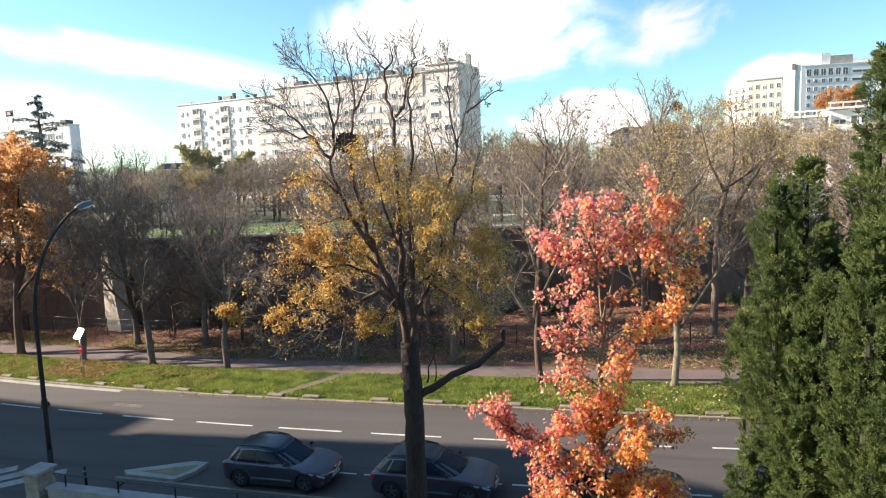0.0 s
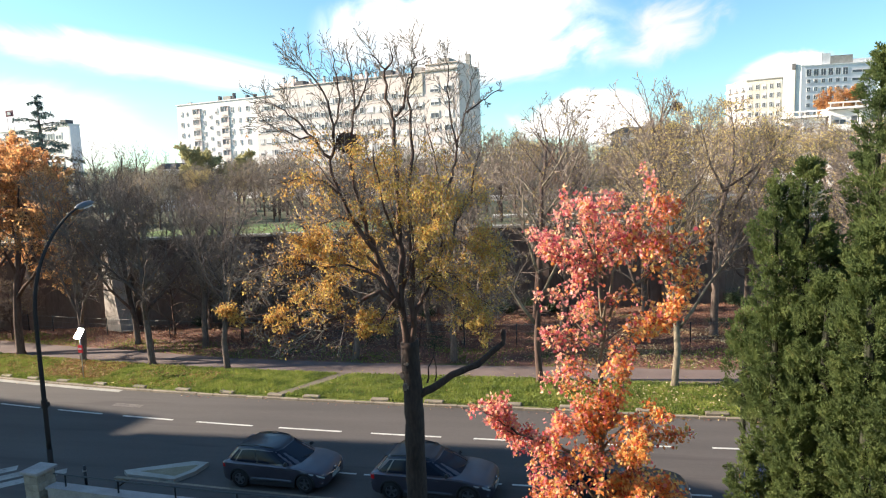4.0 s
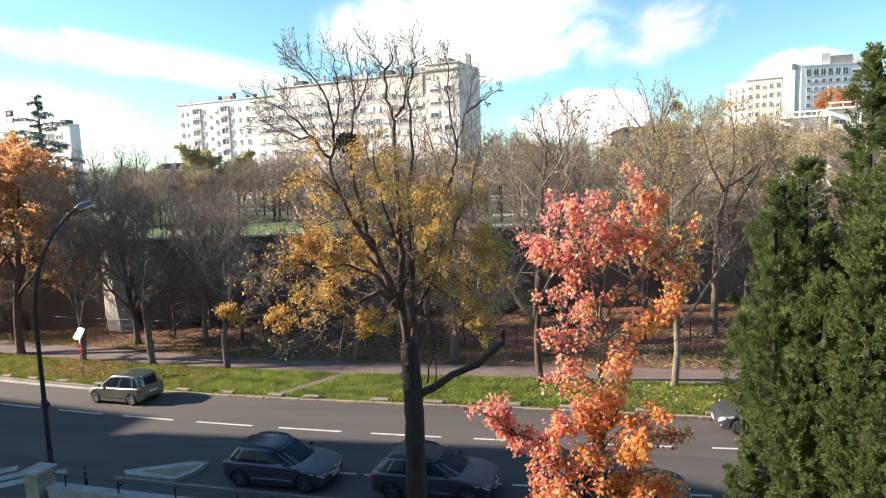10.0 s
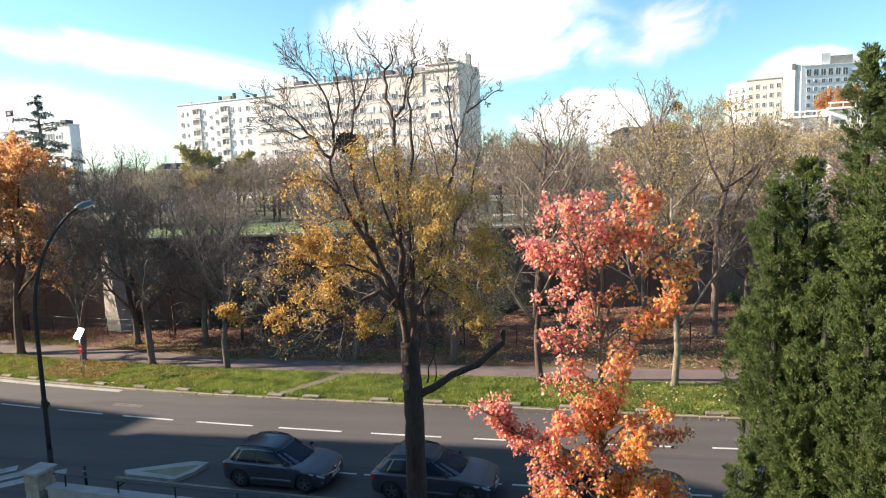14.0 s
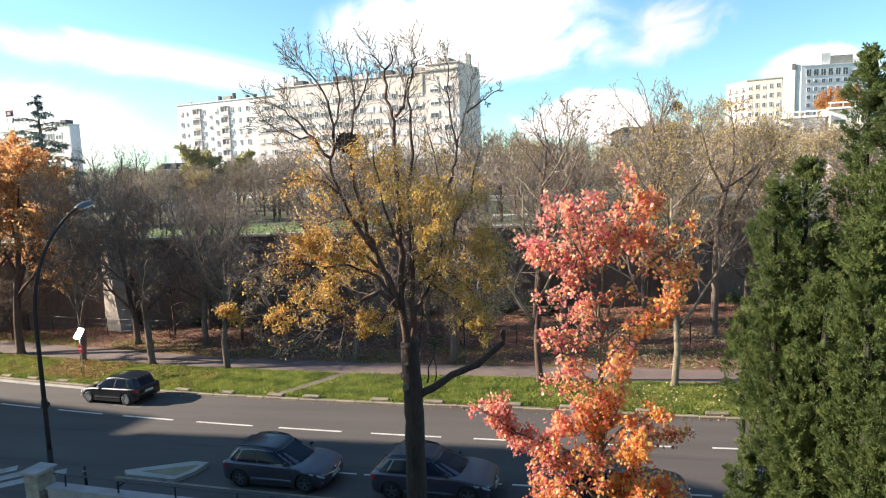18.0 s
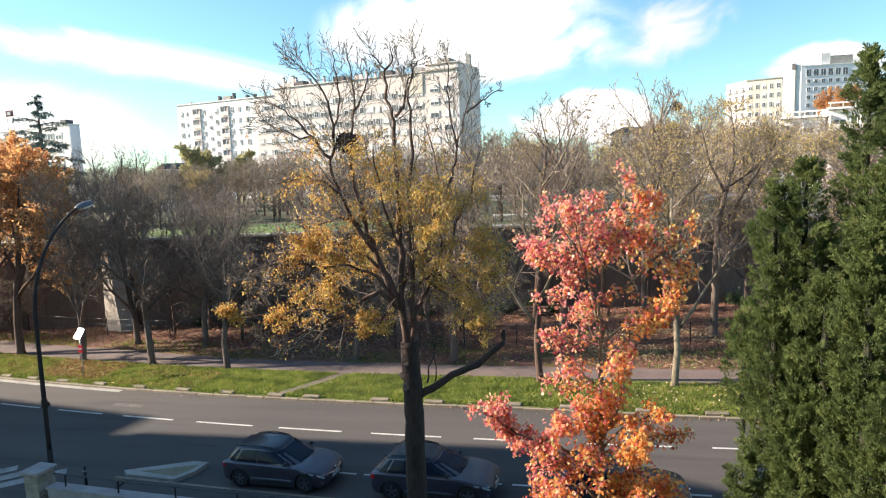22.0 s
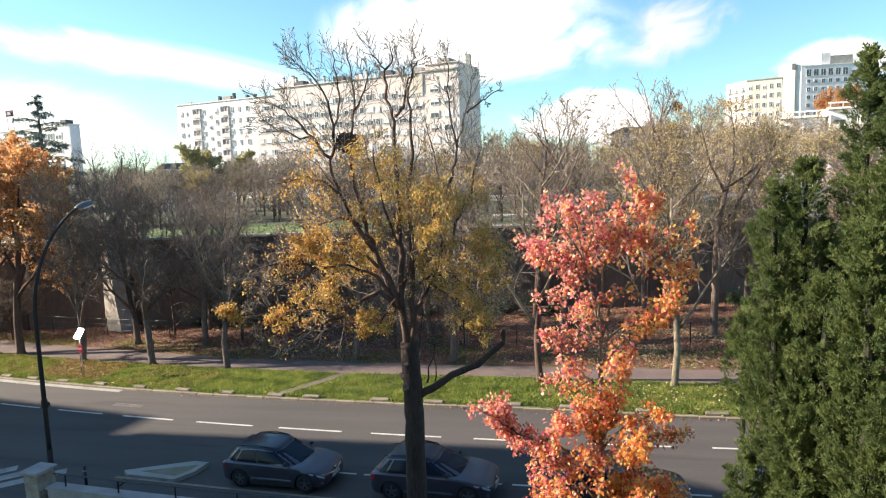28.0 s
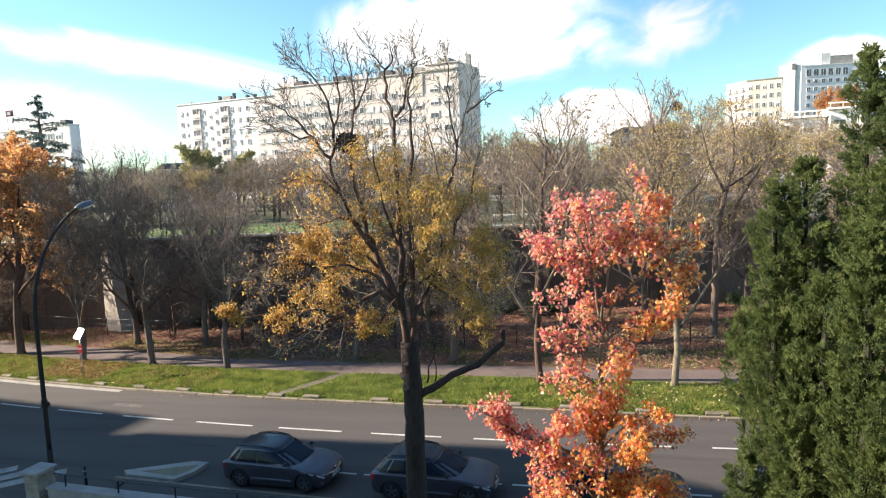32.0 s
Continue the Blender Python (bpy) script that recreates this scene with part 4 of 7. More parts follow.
for x, y, top, tr in ((-8.8, 69.4, 14.9, far_b), (-7.2, 72.0, 13.5, orange_a), (2.0, 60.0, 11.0, far_b), (40.0, 141.0, 21.0, far_b), (43.0, 139.0, 22.0, far_b), (45.6, 141.0, 25.6, orange_a)):
    stand_at(tr, x, y, 5.8, (top - 5.8) / HEIGHT[tr], rr.uniform(0, 360), WOOD)
for proto in (low_a, bare_a, bare_b, bare_c, bare_d, far_a, far_b, orange_a, poplar, slim_a):
    for o in (*proto.children_recursive, proto):
        bpy.data.objects.remove(o)


# ---- the large tree at the kerb ----
def hero_tree():
    base = spot(-5.15, -7.1, 0.1)
    bx, by, bz = base
    t = thing("street_tree", Matrix.Translation(base), "tall street tree with golden leaves below bare upper limbs", "tree")
    rng = np.random.default_rng(4)
    sp = dict(seg=(6, 5, 4, 3, 3), wob=0.085, up=(0.1, 0.25, 0.4, 0.3, 0.15), kids=(8, 13, 5, 3), angle=(45, 42, 36, 34), slim=0.38, thin=0.0062, ratio=(0.5, 0.42, 0.64, 0.62), **{"from": (0.3, 0.22, 0.15, 0.1)})
    out = []

    def limb(level, r0, r1, *pts, kids=True, length=None):
        p = np.array(pts, float) - np.array((bx, by, bz))
        q = [p[0]]
        for a, b in zip(p[:-1], p[1:]):
            for k in (1, 2, 3):
                w = rng.normal(0, 0.035 if kids else 0.012, 3) if k < 3 else 0
                q.append(a + (b - a) * k / 3 + w)
        q = np.array(q)
        rad = (r0 + (r1 - r0) * np.linspace(0, 1, len(q)) ** 0.65) * (1 + (0.09 if kids else 0.04) * np.sin(np.arange(len(q)) * 2.3 + r0 * 40))
        out.append((level, q, rad))
        if kids:
            rad *= 0.84
            ln = length or np.linalg.norm(np.diff(q, axis=0), axis=1).sum()
            limbs(out, rng, q, rad, 1, ln, dict(sp, kids=(8, max(6, min(17, int((8.5 if q[-1][0] > 0.4 else 6) * ln))), 5, 3)))

    limb(0, 0.3, 0.25, (-5.16, 16.00, 0.13), (-5.16, 16.00, 1.47), (-5.17, 16.00, 2.78), (-5.16, 16.00, 3.59), (-5.16, 16.00, 4.23), (-5.20, 16.00, 4.94), (-5.22, 16.00, 5.57), kids=False)
    limb(1, 0.139, 0.018, (-5.27, 16.00, 5.26), (-5.37, 16.00, 6.27), (-5.37, 16.00, 7.51), (-5.38, 16.00, 8.73), (-5.41, 16.00, 9.63), (-5.41, 16.00, 10.67), (-5.39, 16.00, 11.48), (-5.52, 16.00, 11.92), (-5.58, 16.00, 12.50), (-5.60, 16.00, 12.83), (-5.77, 16.00, 13.04), (-5.96, 16.00, 13.24), length=2.5)
    limb(1, 0.041, 0.012, (-5.60, 16.00, 12.81), (-5.38, 15.93, 12.95), (-5.36, 15.87, 13.22), (-5.36, 15.80, 13.45), length=0.7)
    limb(1, 0.123, 0.016, (-5.17, 16.00, 5.26), (-5.08, 16.04, 6.27), (-5.08, 16.08, 7.35), (-5.11, 16.12, 8.11), (-5.11, 16.16, 9.17), (-5.05, 16.20, 10.22), (-5.03, 16.24, 11.48), (-5.07, 16.28, 12.29), (-4.96, 16.32, 12.93), (-4.91, 16.36, 13.28), (-4.84, 16.40, 13.47), length=2.5)
    limb(1, 0.066, 0.012, (-5.40, 16.10, 11.63), (-5.15, 16.08, 11.83), (-5.02, 16.05, 12.40), (-4.85, 16.02, 12.73), (-4.70, 16.00, 12.97), length=1.5)
    limb(1, 0.123, 0.016, (-5.41, 15.90, 6.53), (-5.64, 15.83, 7.31), (-6.02, 15.76, 8.16), (-6.19, 15.69, 8.77), (-6.35, 15.62, 9.52), (-6.47, 15.55, 10.26), (-6.51, 15.48, 10.79), (-6.37, 15.41, 11.15), (-6.22, 15.34, 11.83), (-6.23, 15.27, 12.64), (-6.29, 15.20, 13.19), length=2.5)
    limb(1, 0.049, 0.01, (-6.21, 15.30, 11.75), (-5.85, 15.15, 12.20), (-5.62, 15.00, 12.74), length=1.3)
    limb(1, 0.09, 0.014, (-5.93, 15.60, 8.10), (-6.52, 15.51, 8.96), (-6.77, 15.43, 9.61), (-6.97, 15.34, 10.50), (-6.81, 15.26, 11.07), (-6.60, 15.17, 11.76), (-6.56, 15.09, 12.63), (-6.61, 15.00, 13.18), length=2.5)
    limb(1, 0.049, 0.01, (-6.74, 15.10, 11.06), (-6.79, 15.00, 11.96), (-7.14, 14.90, 12.60), (-7.40, 14.80, 12.85), (-7.66, 14.70, 13.10), length=2.0)
    limb(1, 0.057, 0.01, (-6.90, 15.20, 10.57), (-7.24, 15.05, 11.08), (-7.67, 14.90, 11.56), (-8.08, 14.75, 11.90), (-8.33, 14.60, 12.04), length=2.0)
    limb(1, 0.041, 0.01, (-7.26, 15.20, 11.01), (-7.82, 15.07, 11.18), (-8.37, 14.93, 11.45), (-8.66, 14.80, 11.70), length=1.5)
    limb(1, 0.049, 0.01, (-6.76, 15.40, 9.61), (-7.13, 15.13, 10.00), (-7.62, 14.87, 10.09), (-8.29, 14.60, 9.92), length=1.8)
    limb(1, 0.041, 0.01, (-6.79, 15.60, 9.53), (-7.49, 15.93, 10.30), (-8.30, 16.27, 10.83), (-9.09, 16.60, 10.84), length=1.6)
    limb(1, 0.107, 0.02, (-5.46, 15.95, 6.52), (-5.90, 15.72, 7.02), (-6.34, 15.50, 6.79), (-6.88, 15.27, 6.46), (-7.48, 15.05, 6.16), (-8.03, 14.82, 5.93), (-8.45, 14.60, 5.73), length=2.6)
    limb(1, 0.057, 0.012, (-6.89, 15.30, 6.46), (-7.48, 15.12, 6.60), (-8.22, 14.95, 6.56), (-9.13, 14.78, 6.46), (-9.80, 14.60, 6.54), length=1.9)
    limb(1, 0.074, 0.012, (-5.50, 15.90, 6.76), (-5.90, 15.60, 7.42), (-6.53, 15.30, 7.76), (-7.20, 15.00, 7.73), (-8.03, 14.70, 7.40), (-8.53, 14.40, 7.22), length=2.4)
    limb(1, 0.066, 0.012, (-5.66, 15.90, 7.37), (-6.20, 15.70, 7.94), (-6.91, 15.50, 8.34), (-7.59, 15.30, 8.44), (-8.19, 15.10, 8.24), (-8.65, 14.90, 7.66), length=2.3)
    limb(1, 0.049, 0.01, (-6.28, 15.60, 8.78), (-6.80, 15.33, 9.03), (-7.32, 15.07, 8.83), (-7.78, 14.80, 8.42), length=2.0)
    limb(1, 0.049, 0.01, (-7.46, 15.20, 7.70), (-8.08, 14.87, 7.97), (-8.73, 14.53, 7.79), (-9.12, 14.20, 7.47), length=1.6)
    limb(1, 0.057, 0.012, (-5.47, 16.00, 6.58), (-6.00, 16.40, 7.29), (-6.82, 16.80, 7.55), (-7.91, 17.20, 6.98), (-8.98, 17.60, 6.37), length=2.2)
    limb(1, 0.041, 0.01, (-5.42, 15.60, 6.82), (-5.65, 15.30, 6.42), (-5.87, 15.00, 6.04), length=1.3)
    limb(1, 0.098, 0.016, (-5.10, 16.00, 5.81), (-4.99, 16.10, 6.50), (-4.79, 16.20, 6.87), (-4.54, 16.30, 7.29), (-4.06, 16.40, 7.41), (-3.31, 16.50, 7.33), (-2.81, 16.60, 7.13), length=2.2)
    limb(1, 0.066, 0.014, (-5.20, 16.00, 6.87), (-4.85, 15.92, 7.19), (-4.46, 15.84, 7.48), (-3.90, 15.76, 7.48), (-3.30, 15.68, 6.99), (-2.86, 15.60, 6.64), length=2.0)
    limb(1, 0.082, 0.014, (-4.49, 16.10, 7.35), (-4.28, 16.24, 8.09), (-4.32, 16.38, 8.99), (-4.39, 16.52, 9.74), (-4.52, 16.66, 10.66), (-4.78, 16.80, 11.58), length=2.3)
    limb(1, 0.066, 0.012, (-4.34, 16.20, 7.95), (-3.98, 16.36, 8.31), (-3.81, 16.52, 8.94), (-3.53, 16.68, 9.53), (-3.42, 16.84, 10.31), (-3.28, 17.00, 10.92), length=1.9)
    limb(1, 0.066, 0.012, (-4.29, 16.30, 9.22), (-4.06, 16.40, 9.81), (-3.90, 16.50, 10.33), (-3.86, 16.60, 10.75), (-3.69, 16.70, 11.48), (-3.51, 16.80, 12.13), (-3.43, 16.90, 12.68), length=2.2)
    limb(1, 0.041, 0.01, (-3.84, 16.50, 10.74), (-3.99, 16.48, 11.58), (-4.06, 16.45, 12.24), (-3.99, 16.42, 12.86), (-4.05, 16.40, 13.11), length=1.6)
    limb(1, 0.041, 0.01, (-3.58, 16.60, 11.65), (-3.30, 16.70, 11.86), (-2.97, 16.80, 12.10), (-2.68, 16.90, 12.32), length=0.7)
    limb(1, 0.049, 0.01, (-4.01, 16.30, 8.24), (-3.30, 15.85, 8.28), (-2.57, 15.40, 8.04), length=1.7)
    limb(1, 0.049, 0.01, (-4.65, 16.20, 7.18), (-3.95, 15.87, 6.79), (-3.36, 15.53, 6.60), (-2.91, 15.20, 6.22), length=1.5)
    limb(1, 0.057, 0.012, (-5.32, 16.00, 7.21), (-4.78, 15.47, 8.33), (-4.15, 14.93, 9.01), (-3.65, 14.40, 9.50), length=2.3)
    limb(1, 0.057, 0.012, (-5.36, 16.00, 7.05), (-5.04, 16.60, 8.37), (-4.20, 17.20, 9.25), (-3.50, 17.80, 9.69), length=2.3)
    limb(1, 0.057, 0.012, (-5.36, 16.00, 8.12), (-5.56, 15.40, 9.22), (-5.52, 14.80, 10.23), (-5.33, 14.20, 10.88), length=2.3)
    limb(1, 0.049, 0.012, (-5.36, 16.00, 8.43), (-5.80, 16.60, 9.63), (-6.58, 17.20, 10.44), (-7.03, 17.80, 11.29), length=2.2)
    limb(1, 0.135, 0.06, (-5.16, 16.00, 3.99), (-4.64, 16.09, 4.26), (-4.10, 16.18, 4.64), (-3.39, 16.27, 4.93), (-2.90, 16.37, 5.36), (-2.73, 16.46, 5.49), (-2.72, 16.55, 5.87), kids=False)
    limb(1, 0.03, 0.01, (-4.78, 16.10, 4.41), (-4.74, 16.12, 4.85), (-4.58, 16.13, 5.14), (-4.53, 16.15, 5.54), kids=False)
    limb(1, 0.025, 0.01, (-4.59, 16.20, 4.42), (-4.54, 16.20, 4.83), (-4.59, 16.20, 5.23), kids=False)
    limb(1, 0.02, 0.008, (-5.02, 16.10, 4.60), (-5.04, 16.10, 5.00), (-4.97, 16.10, 5.45), (-4.89, 16.10, 5.95), (-4.84, 16.10, 6.45), kids=False)
    tree_parts(t, out, M["bark_shaded"], M["twig_kerb"], 1)
    # High limbs are paler as if sunlit; the lower wood's colour holds its shade.
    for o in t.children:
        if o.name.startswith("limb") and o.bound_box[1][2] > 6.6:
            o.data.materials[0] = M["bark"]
    # where the crown still holds its leaves: centre and half-widths in x and z, and how many are left
    clumps = ((-6.75, 7.75, 1.2, 1.2, 1.0), (-5.0, 8.73, 1.6, 1.95, 0.75), (-3.45, 7.9, 1.1, 1.4, 0.5), (-3.36, 6.14, 0.7, 0.5, 0.7), (-7.3, 9.7, 0.8, 0.6, 0.32), (-9.75, 6.5, 0.4, 0.35, 1.0),
              (-5.57, 10.23, 0.9, 0.9, 0.5), (-8.0, 6.5, 0.9, 0.4, 0.5), (-5.91, 6.4, 0.71, 0.55, 0.7), (-4.3, 7.0, 1.0, 0.7, 0.7), (-7.0, 10.97, 0.79, 0.48, 0.2), (-6.3, 8.75, 1.25, 1.1, 0.7))
    pos = twig_points(rng, out, 3, 140000, 5.0, 11.4)
    hold = np.full(len(pos), 0.03)
    for cx, cz, rx, rz, w in clumps:
        far = np.hypot((pos[:, 0] + bx - cx) / rx, (pos[:, 2] + bz - cz) / rz)
        hold = np.maximum(hold, w * np.clip(1.9 - 1.5 * far, 0, 1))
    patch = np.array([noise.noise(Vector(p) * 1.7) for p in pos])
    pos = pos[rng.random(len(pos)) < hold * np.clip(0.6 + 1.6 * patch, 0.03, 1.0)]
    olive = rng.random(len(pos)) < np.clip(0.25 + 0.35 * (pos[:, 0] + 1.6), 0.08, 0.8)
    tagged(part("leaves", Geo().leaves(rng, pos[~olive], 0.08, 0.55, 0.55), LEAF_GOLD, t, "golden leaves"), kind="stuff")
    tagged(part("leaves", Geo().leaves(rng, pos[olive], 0.074, 0.55, 0.5), LEAF_OLIVE, t, "olive and brown leaves"), kind="stuff")
    for k in range(3):
        x, z = ((-0.12, 4.75), (0.02, 5.1), (0.02, 4.45))[k]
        part("burl", burl(0.14 + 0.03 * k, k), M["bark_mid"], t, smooth=True).location = (x - 0.1, -0.16, z)
    return t


def burl(r, seed):
    bm = bmesh.new()
    bmesh.ops.create_icosphere(bm, subdivisions=2, radius=r)
    for v in bm.verts:
        v.co *= 1 + 0.25 * noise.noise(v.co * 9 + Vector((seed, 0, 0)))
    return bm


hero_tree()


def bird_nest(p, r):
    n = thing("bird_nest", Matrix.Translation(p), "dark round bird nest of sticks in a high fork", "nest")
    rng = np.random.default_rng(9)
    g = Geo()
    for k in range(170):
        d = rng.normal(0, 1, 3)
        d /= np.linalg.norm(d)
        c = d * r * rng.uniform(0.3, 0.95) * np.array((1, 1, 0.8))
        a = np.cross(d, rng.normal(0, 1, 3))
        a /= np.linalg.norm(a)
        g.tube([c - a * r * 0.8, c + d * 0.03, c + a * r * 0.8], [0.012, 0.012, 0.008], 3, cap=False)
    tagged(part("sticks", g, M["bark"], n), kind="stuff")
    bm = bmesh.new()
    bmesh.ops.create_icosphere(bm, subdivisions=2, radius=r * 0.72)
    for v in bm.verts:
        v.co *= 1 + 0.2 * noise.noise(v.co * 12)
        v.co.z *= 0.7
    part("bowl", bm, M["bark"], n)
    return n


bird_nest((-6.52, 15.48, 10.95), 0.3)


# ---- the red tree in the garden ----
def red_tree():
    base = Vector((-0.05, 9.5, -0.1))
    t = thing("red_maple", Matrix.Translation(base), "slender young tree in red and orange autumn leaf", "tree")
    rng = np.random.default_rng(21)
    sp = dict(seg=(5, 5, 4, 3, 2), wob=0.12, up=(0.1, 0.35, 0.2, 0.1, 0.0), kids=(5, 7, 5), angle=(45, 45, 45), slim=0.55, thin=0.004, ratio=(0.5, 0.42, 0.5), **{"from": (0.2, 0.2, 0.15)})
    moving = []

    def bough(origin, paths, n, size, name, label=""):
        """A bough with its own twigs and leaves; it sways about its foot."""
        o = Vector(origin)
        out = []
        for r0, ln, *pts in paths:
            p = np.array(pts, float) - np.array(o)
            q = [p[0]]
            for a, b in zip(p[:-1], p[1:]):
                for k in (1, 2, 3):
                    q.append(a + (b - a) * k / 3 + (rng.normal(0, 0.02, 3) if k < 3 else 0))
            q = np.array(q)
            rad = np.linspace(r0, 0.006, len(q))
            out.append((1, q, rad))
            limbs(out, rng, q, rad, 1, ln, sp)
        fine, stems = Geo(), []
        for lv, q, rad in out:
            if lv == 1:
                stems.append(Geo().tube(q, rad, 6))
            else:
                fine.tube(q, rad, 3, cap=False)
        ob = part(name, stems[0], M["bark_pale"], t, smooth=True)
        ob.location = o - base
        for stem in stems[1:]:
            part("branch", stem, M["bark_pale"], ob, smooth=True)
        tagged(part("twigs", fine, M["twig"], ob), kind="stuff")
        pos = np.repeat(twig_points(rng, out, 2, n // 6), 6, 0)
        pos = pos + rng.normal(0, 0.042, pos.shape)
        w = pos + np.array(o)
        pink = rng.random(len(w)) < np.clip(0.5 - 0.55 * (w[:, 0] + 0.2) + 0.16 * (w[:, 2] - 7.2), 0.1, 0.92)
        tagged(part("leaves", lobed_leaves(Geo(), rng, pos[pink], size), LEAF_RED, ob, "pink and red leaves"), kind="stuff")
        tagged(part("leaves", lobed_leaves(Geo(), rng, pos[~pink], size), LEAF_FLAME, ob, "orange and yellow leaves"), kind="stuff")
        moving.append(ob)
        return ob

    part("trunk", Geo().tube([(0, 0, 0), (-0.03, 0, 2.5), (-0.06, 0, 5.0), (-0.04, 0, 6.5), (-0.06, 0, 7.3)], [0.11, 0.09, 0.055, 0.042, 0.035], 9), M["bark_pale"], t, smooth=True)
    bough((-0.11, 9.5, 7.16), [(0.032, 0.95, (-0.11, 9.50, 7.16), (-0.13, 9.50, 7.85), (-0.06, 9.50, 8.36), (0.01, 9.50, 8.78), (0.14, 9.50, 9.27), (0.28, 9.50, 9.72), (0.36, 9.50, 9.92)),
          (0.016, 0.7, (0.01, 9.50, 8.78), (-0.19, 9.63, 9.01), (-0.25, 9.77, 9.39), (-0.14, 9.90, 9.63)),
          (0.024, 0.95, (-0.13, 9.50, 7.59), (-0.24, 9.45, 8.36), (-0.42, 9.40, 8.87), (-0.66, 9.35, 9.21), (-0.87, 9.30, 9.43)),
          (0.014, 0.7, (-0.43, 9.50, 8.86), (-0.75, 9.68, 8.93), (-1.02, 9.87, 8.82), (-1.21, 10.05, 8.91)),
          (0.016, 0.75, (-0.24, 9.50, 8.36), (-0.62, 9.53, 8.60), (-0.91, 9.57, 8.68), (-1.09, 9.60, 8.71)),
          (0.014, 0.8, (-0.29, 9.50, 8.48), (-0.41, 9.20, 9.22), (-0.53, 8.90, 9.54)),
          (0.016, 0.7, (0.12, 9.50, 9.23), (0.42, 9.65, 9.38), (0.65, 9.80, 9.53)),
          (0.014, 0.7, (0.09, 9.50, 9.11), (0.38, 9.25, 9.11), (0.49, 9.00, 9.03)),
          (0.014, 0.7, (-0.12, 9.50, 8.44), (-0.37, 9.70, 8.54), (-0.57, 9.90, 8.24)),
          (0.014, 0.7, (-0.04, 9.50, 8.53), (0.08, 9.40, 8.95), (0.16, 9.30, 9.09)),
          (0.013, 0.55, (-0.32, 9.50, 8.69), (-0.25, 9.78, 8.83), (-0.13, 10.05, 9.15))], 4000, 0.056, "crown")
    bough((-0.09, 9.5, 7.5), [(0.022, 0.65, (-0.09, 9.50, 7.50), (0.12, 9.48, 8.15), (0.43, 9.46, 8.45), (0.74, 9.44, 8.77), (1.00, 9.42, 8.95), (1.24, 9.40, 9.25)),
          (0.012, 0.6, (0.74, 9.50, 8.76), (0.99, 9.65, 8.66), (1.13, 9.80, 8.34)),
          (0.012, 0.55, (0.59, 9.50, 8.61), (0.85, 9.35, 8.43), (0.84, 9.20, 8.06)),
          (0.015, 0.5, (-0.10, 9.50, 7.42), (0.27, 9.65, 7.72), (0.61, 9.80, 7.90), (0.96, 9.95, 8.03)),
          (0.012, 0.5, (0.26, 9.50, 7.75), (0.48, 9.50, 7.69), (0.79, 9.50, 7.87))], 1500, 0.056, "bough")
    bough((-0.12, 9.5, 7.07), [(0.016, 0.55, (-0.12, 9.50, 7.07), (-0.37, 9.47, 7.46), (-0.66, 9.43, 7.59), (-0.85, 9.40, 7.50)),
          (0.014, 0.5, (-0.14, 9.50, 7.42), (-0.53, 9.60, 7.77), (-0.63, 9.70, 8.10), (-1.03, 9.80, 8.05)),
          (0.014, 0.6, (-0.16, 9.50, 7.50), (-0.35, 9.35, 7.87), (-0.28, 9.20, 8.12)),
          (0.012, 0.35, (-0.11, 9.50, 7.07), (0.19, 9.73, 7.35), (0.36, 9.95, 7.15)),
          (0.014, 0.5, (-0.08, 9.50, 6.72), (-0.33, 9.50, 6.90), (-0.54, 9.50, 7.14), (-0.71, 9.50, 7.35)),
          (0.012, 0.4, (-0.08, 9.50, 6.70), (-0.31, 9.27, 6.91), (-0.56, 9.03, 6.85), (-0.73, 8.80, 6.93)),
          (0.012, 0.35, (-0.21, 9.50, 6.80), (-0.47, 9.60, 6.98), (-0.91, 9.70, 6.77)),
          (0.012, 0.4, (-0.11, 9.50, 6.90), (0.07, 9.20, 7.13), (0.18, 8.90, 7.35))], 1500, 0.056, "bough")
    bough((-0.22, 9.5, 5.42), [(0.028, 0.5, (-0.22, 9.50, 5.42), (-0.56, 9.47, 5.72), (-0.90, 9.43, 5.87), (-1.24, 9.40, 5.95), (-1.58, 9.37, 6.12), (-1.93, 9.33, 6.36), (-2.10, 9.30, 6.48)),
          (0.014, 0.4, (-1.47, 9.50, 6.02), (-1.64, 9.60, 6.19), (-1.72, 9.70, 6.36)),
          (0.014, 0.45, (-0.95, 9.50, 5.84), (-0.73, 9.30, 6.18), (-0.61, 9.10, 6.38)),
          (0.014, 0.6, (-0.52, 9.50, 5.66), (-1.01, 9.68, 5.69), (-1.44, 9.85, 5.62)),
          (0.012, 0.45, (-1.25, 9.50, 5.91), (-1.51, 9.45, 5.98), (-1.77, 9.40, 6.16))], 2200, 0.056, "bough")
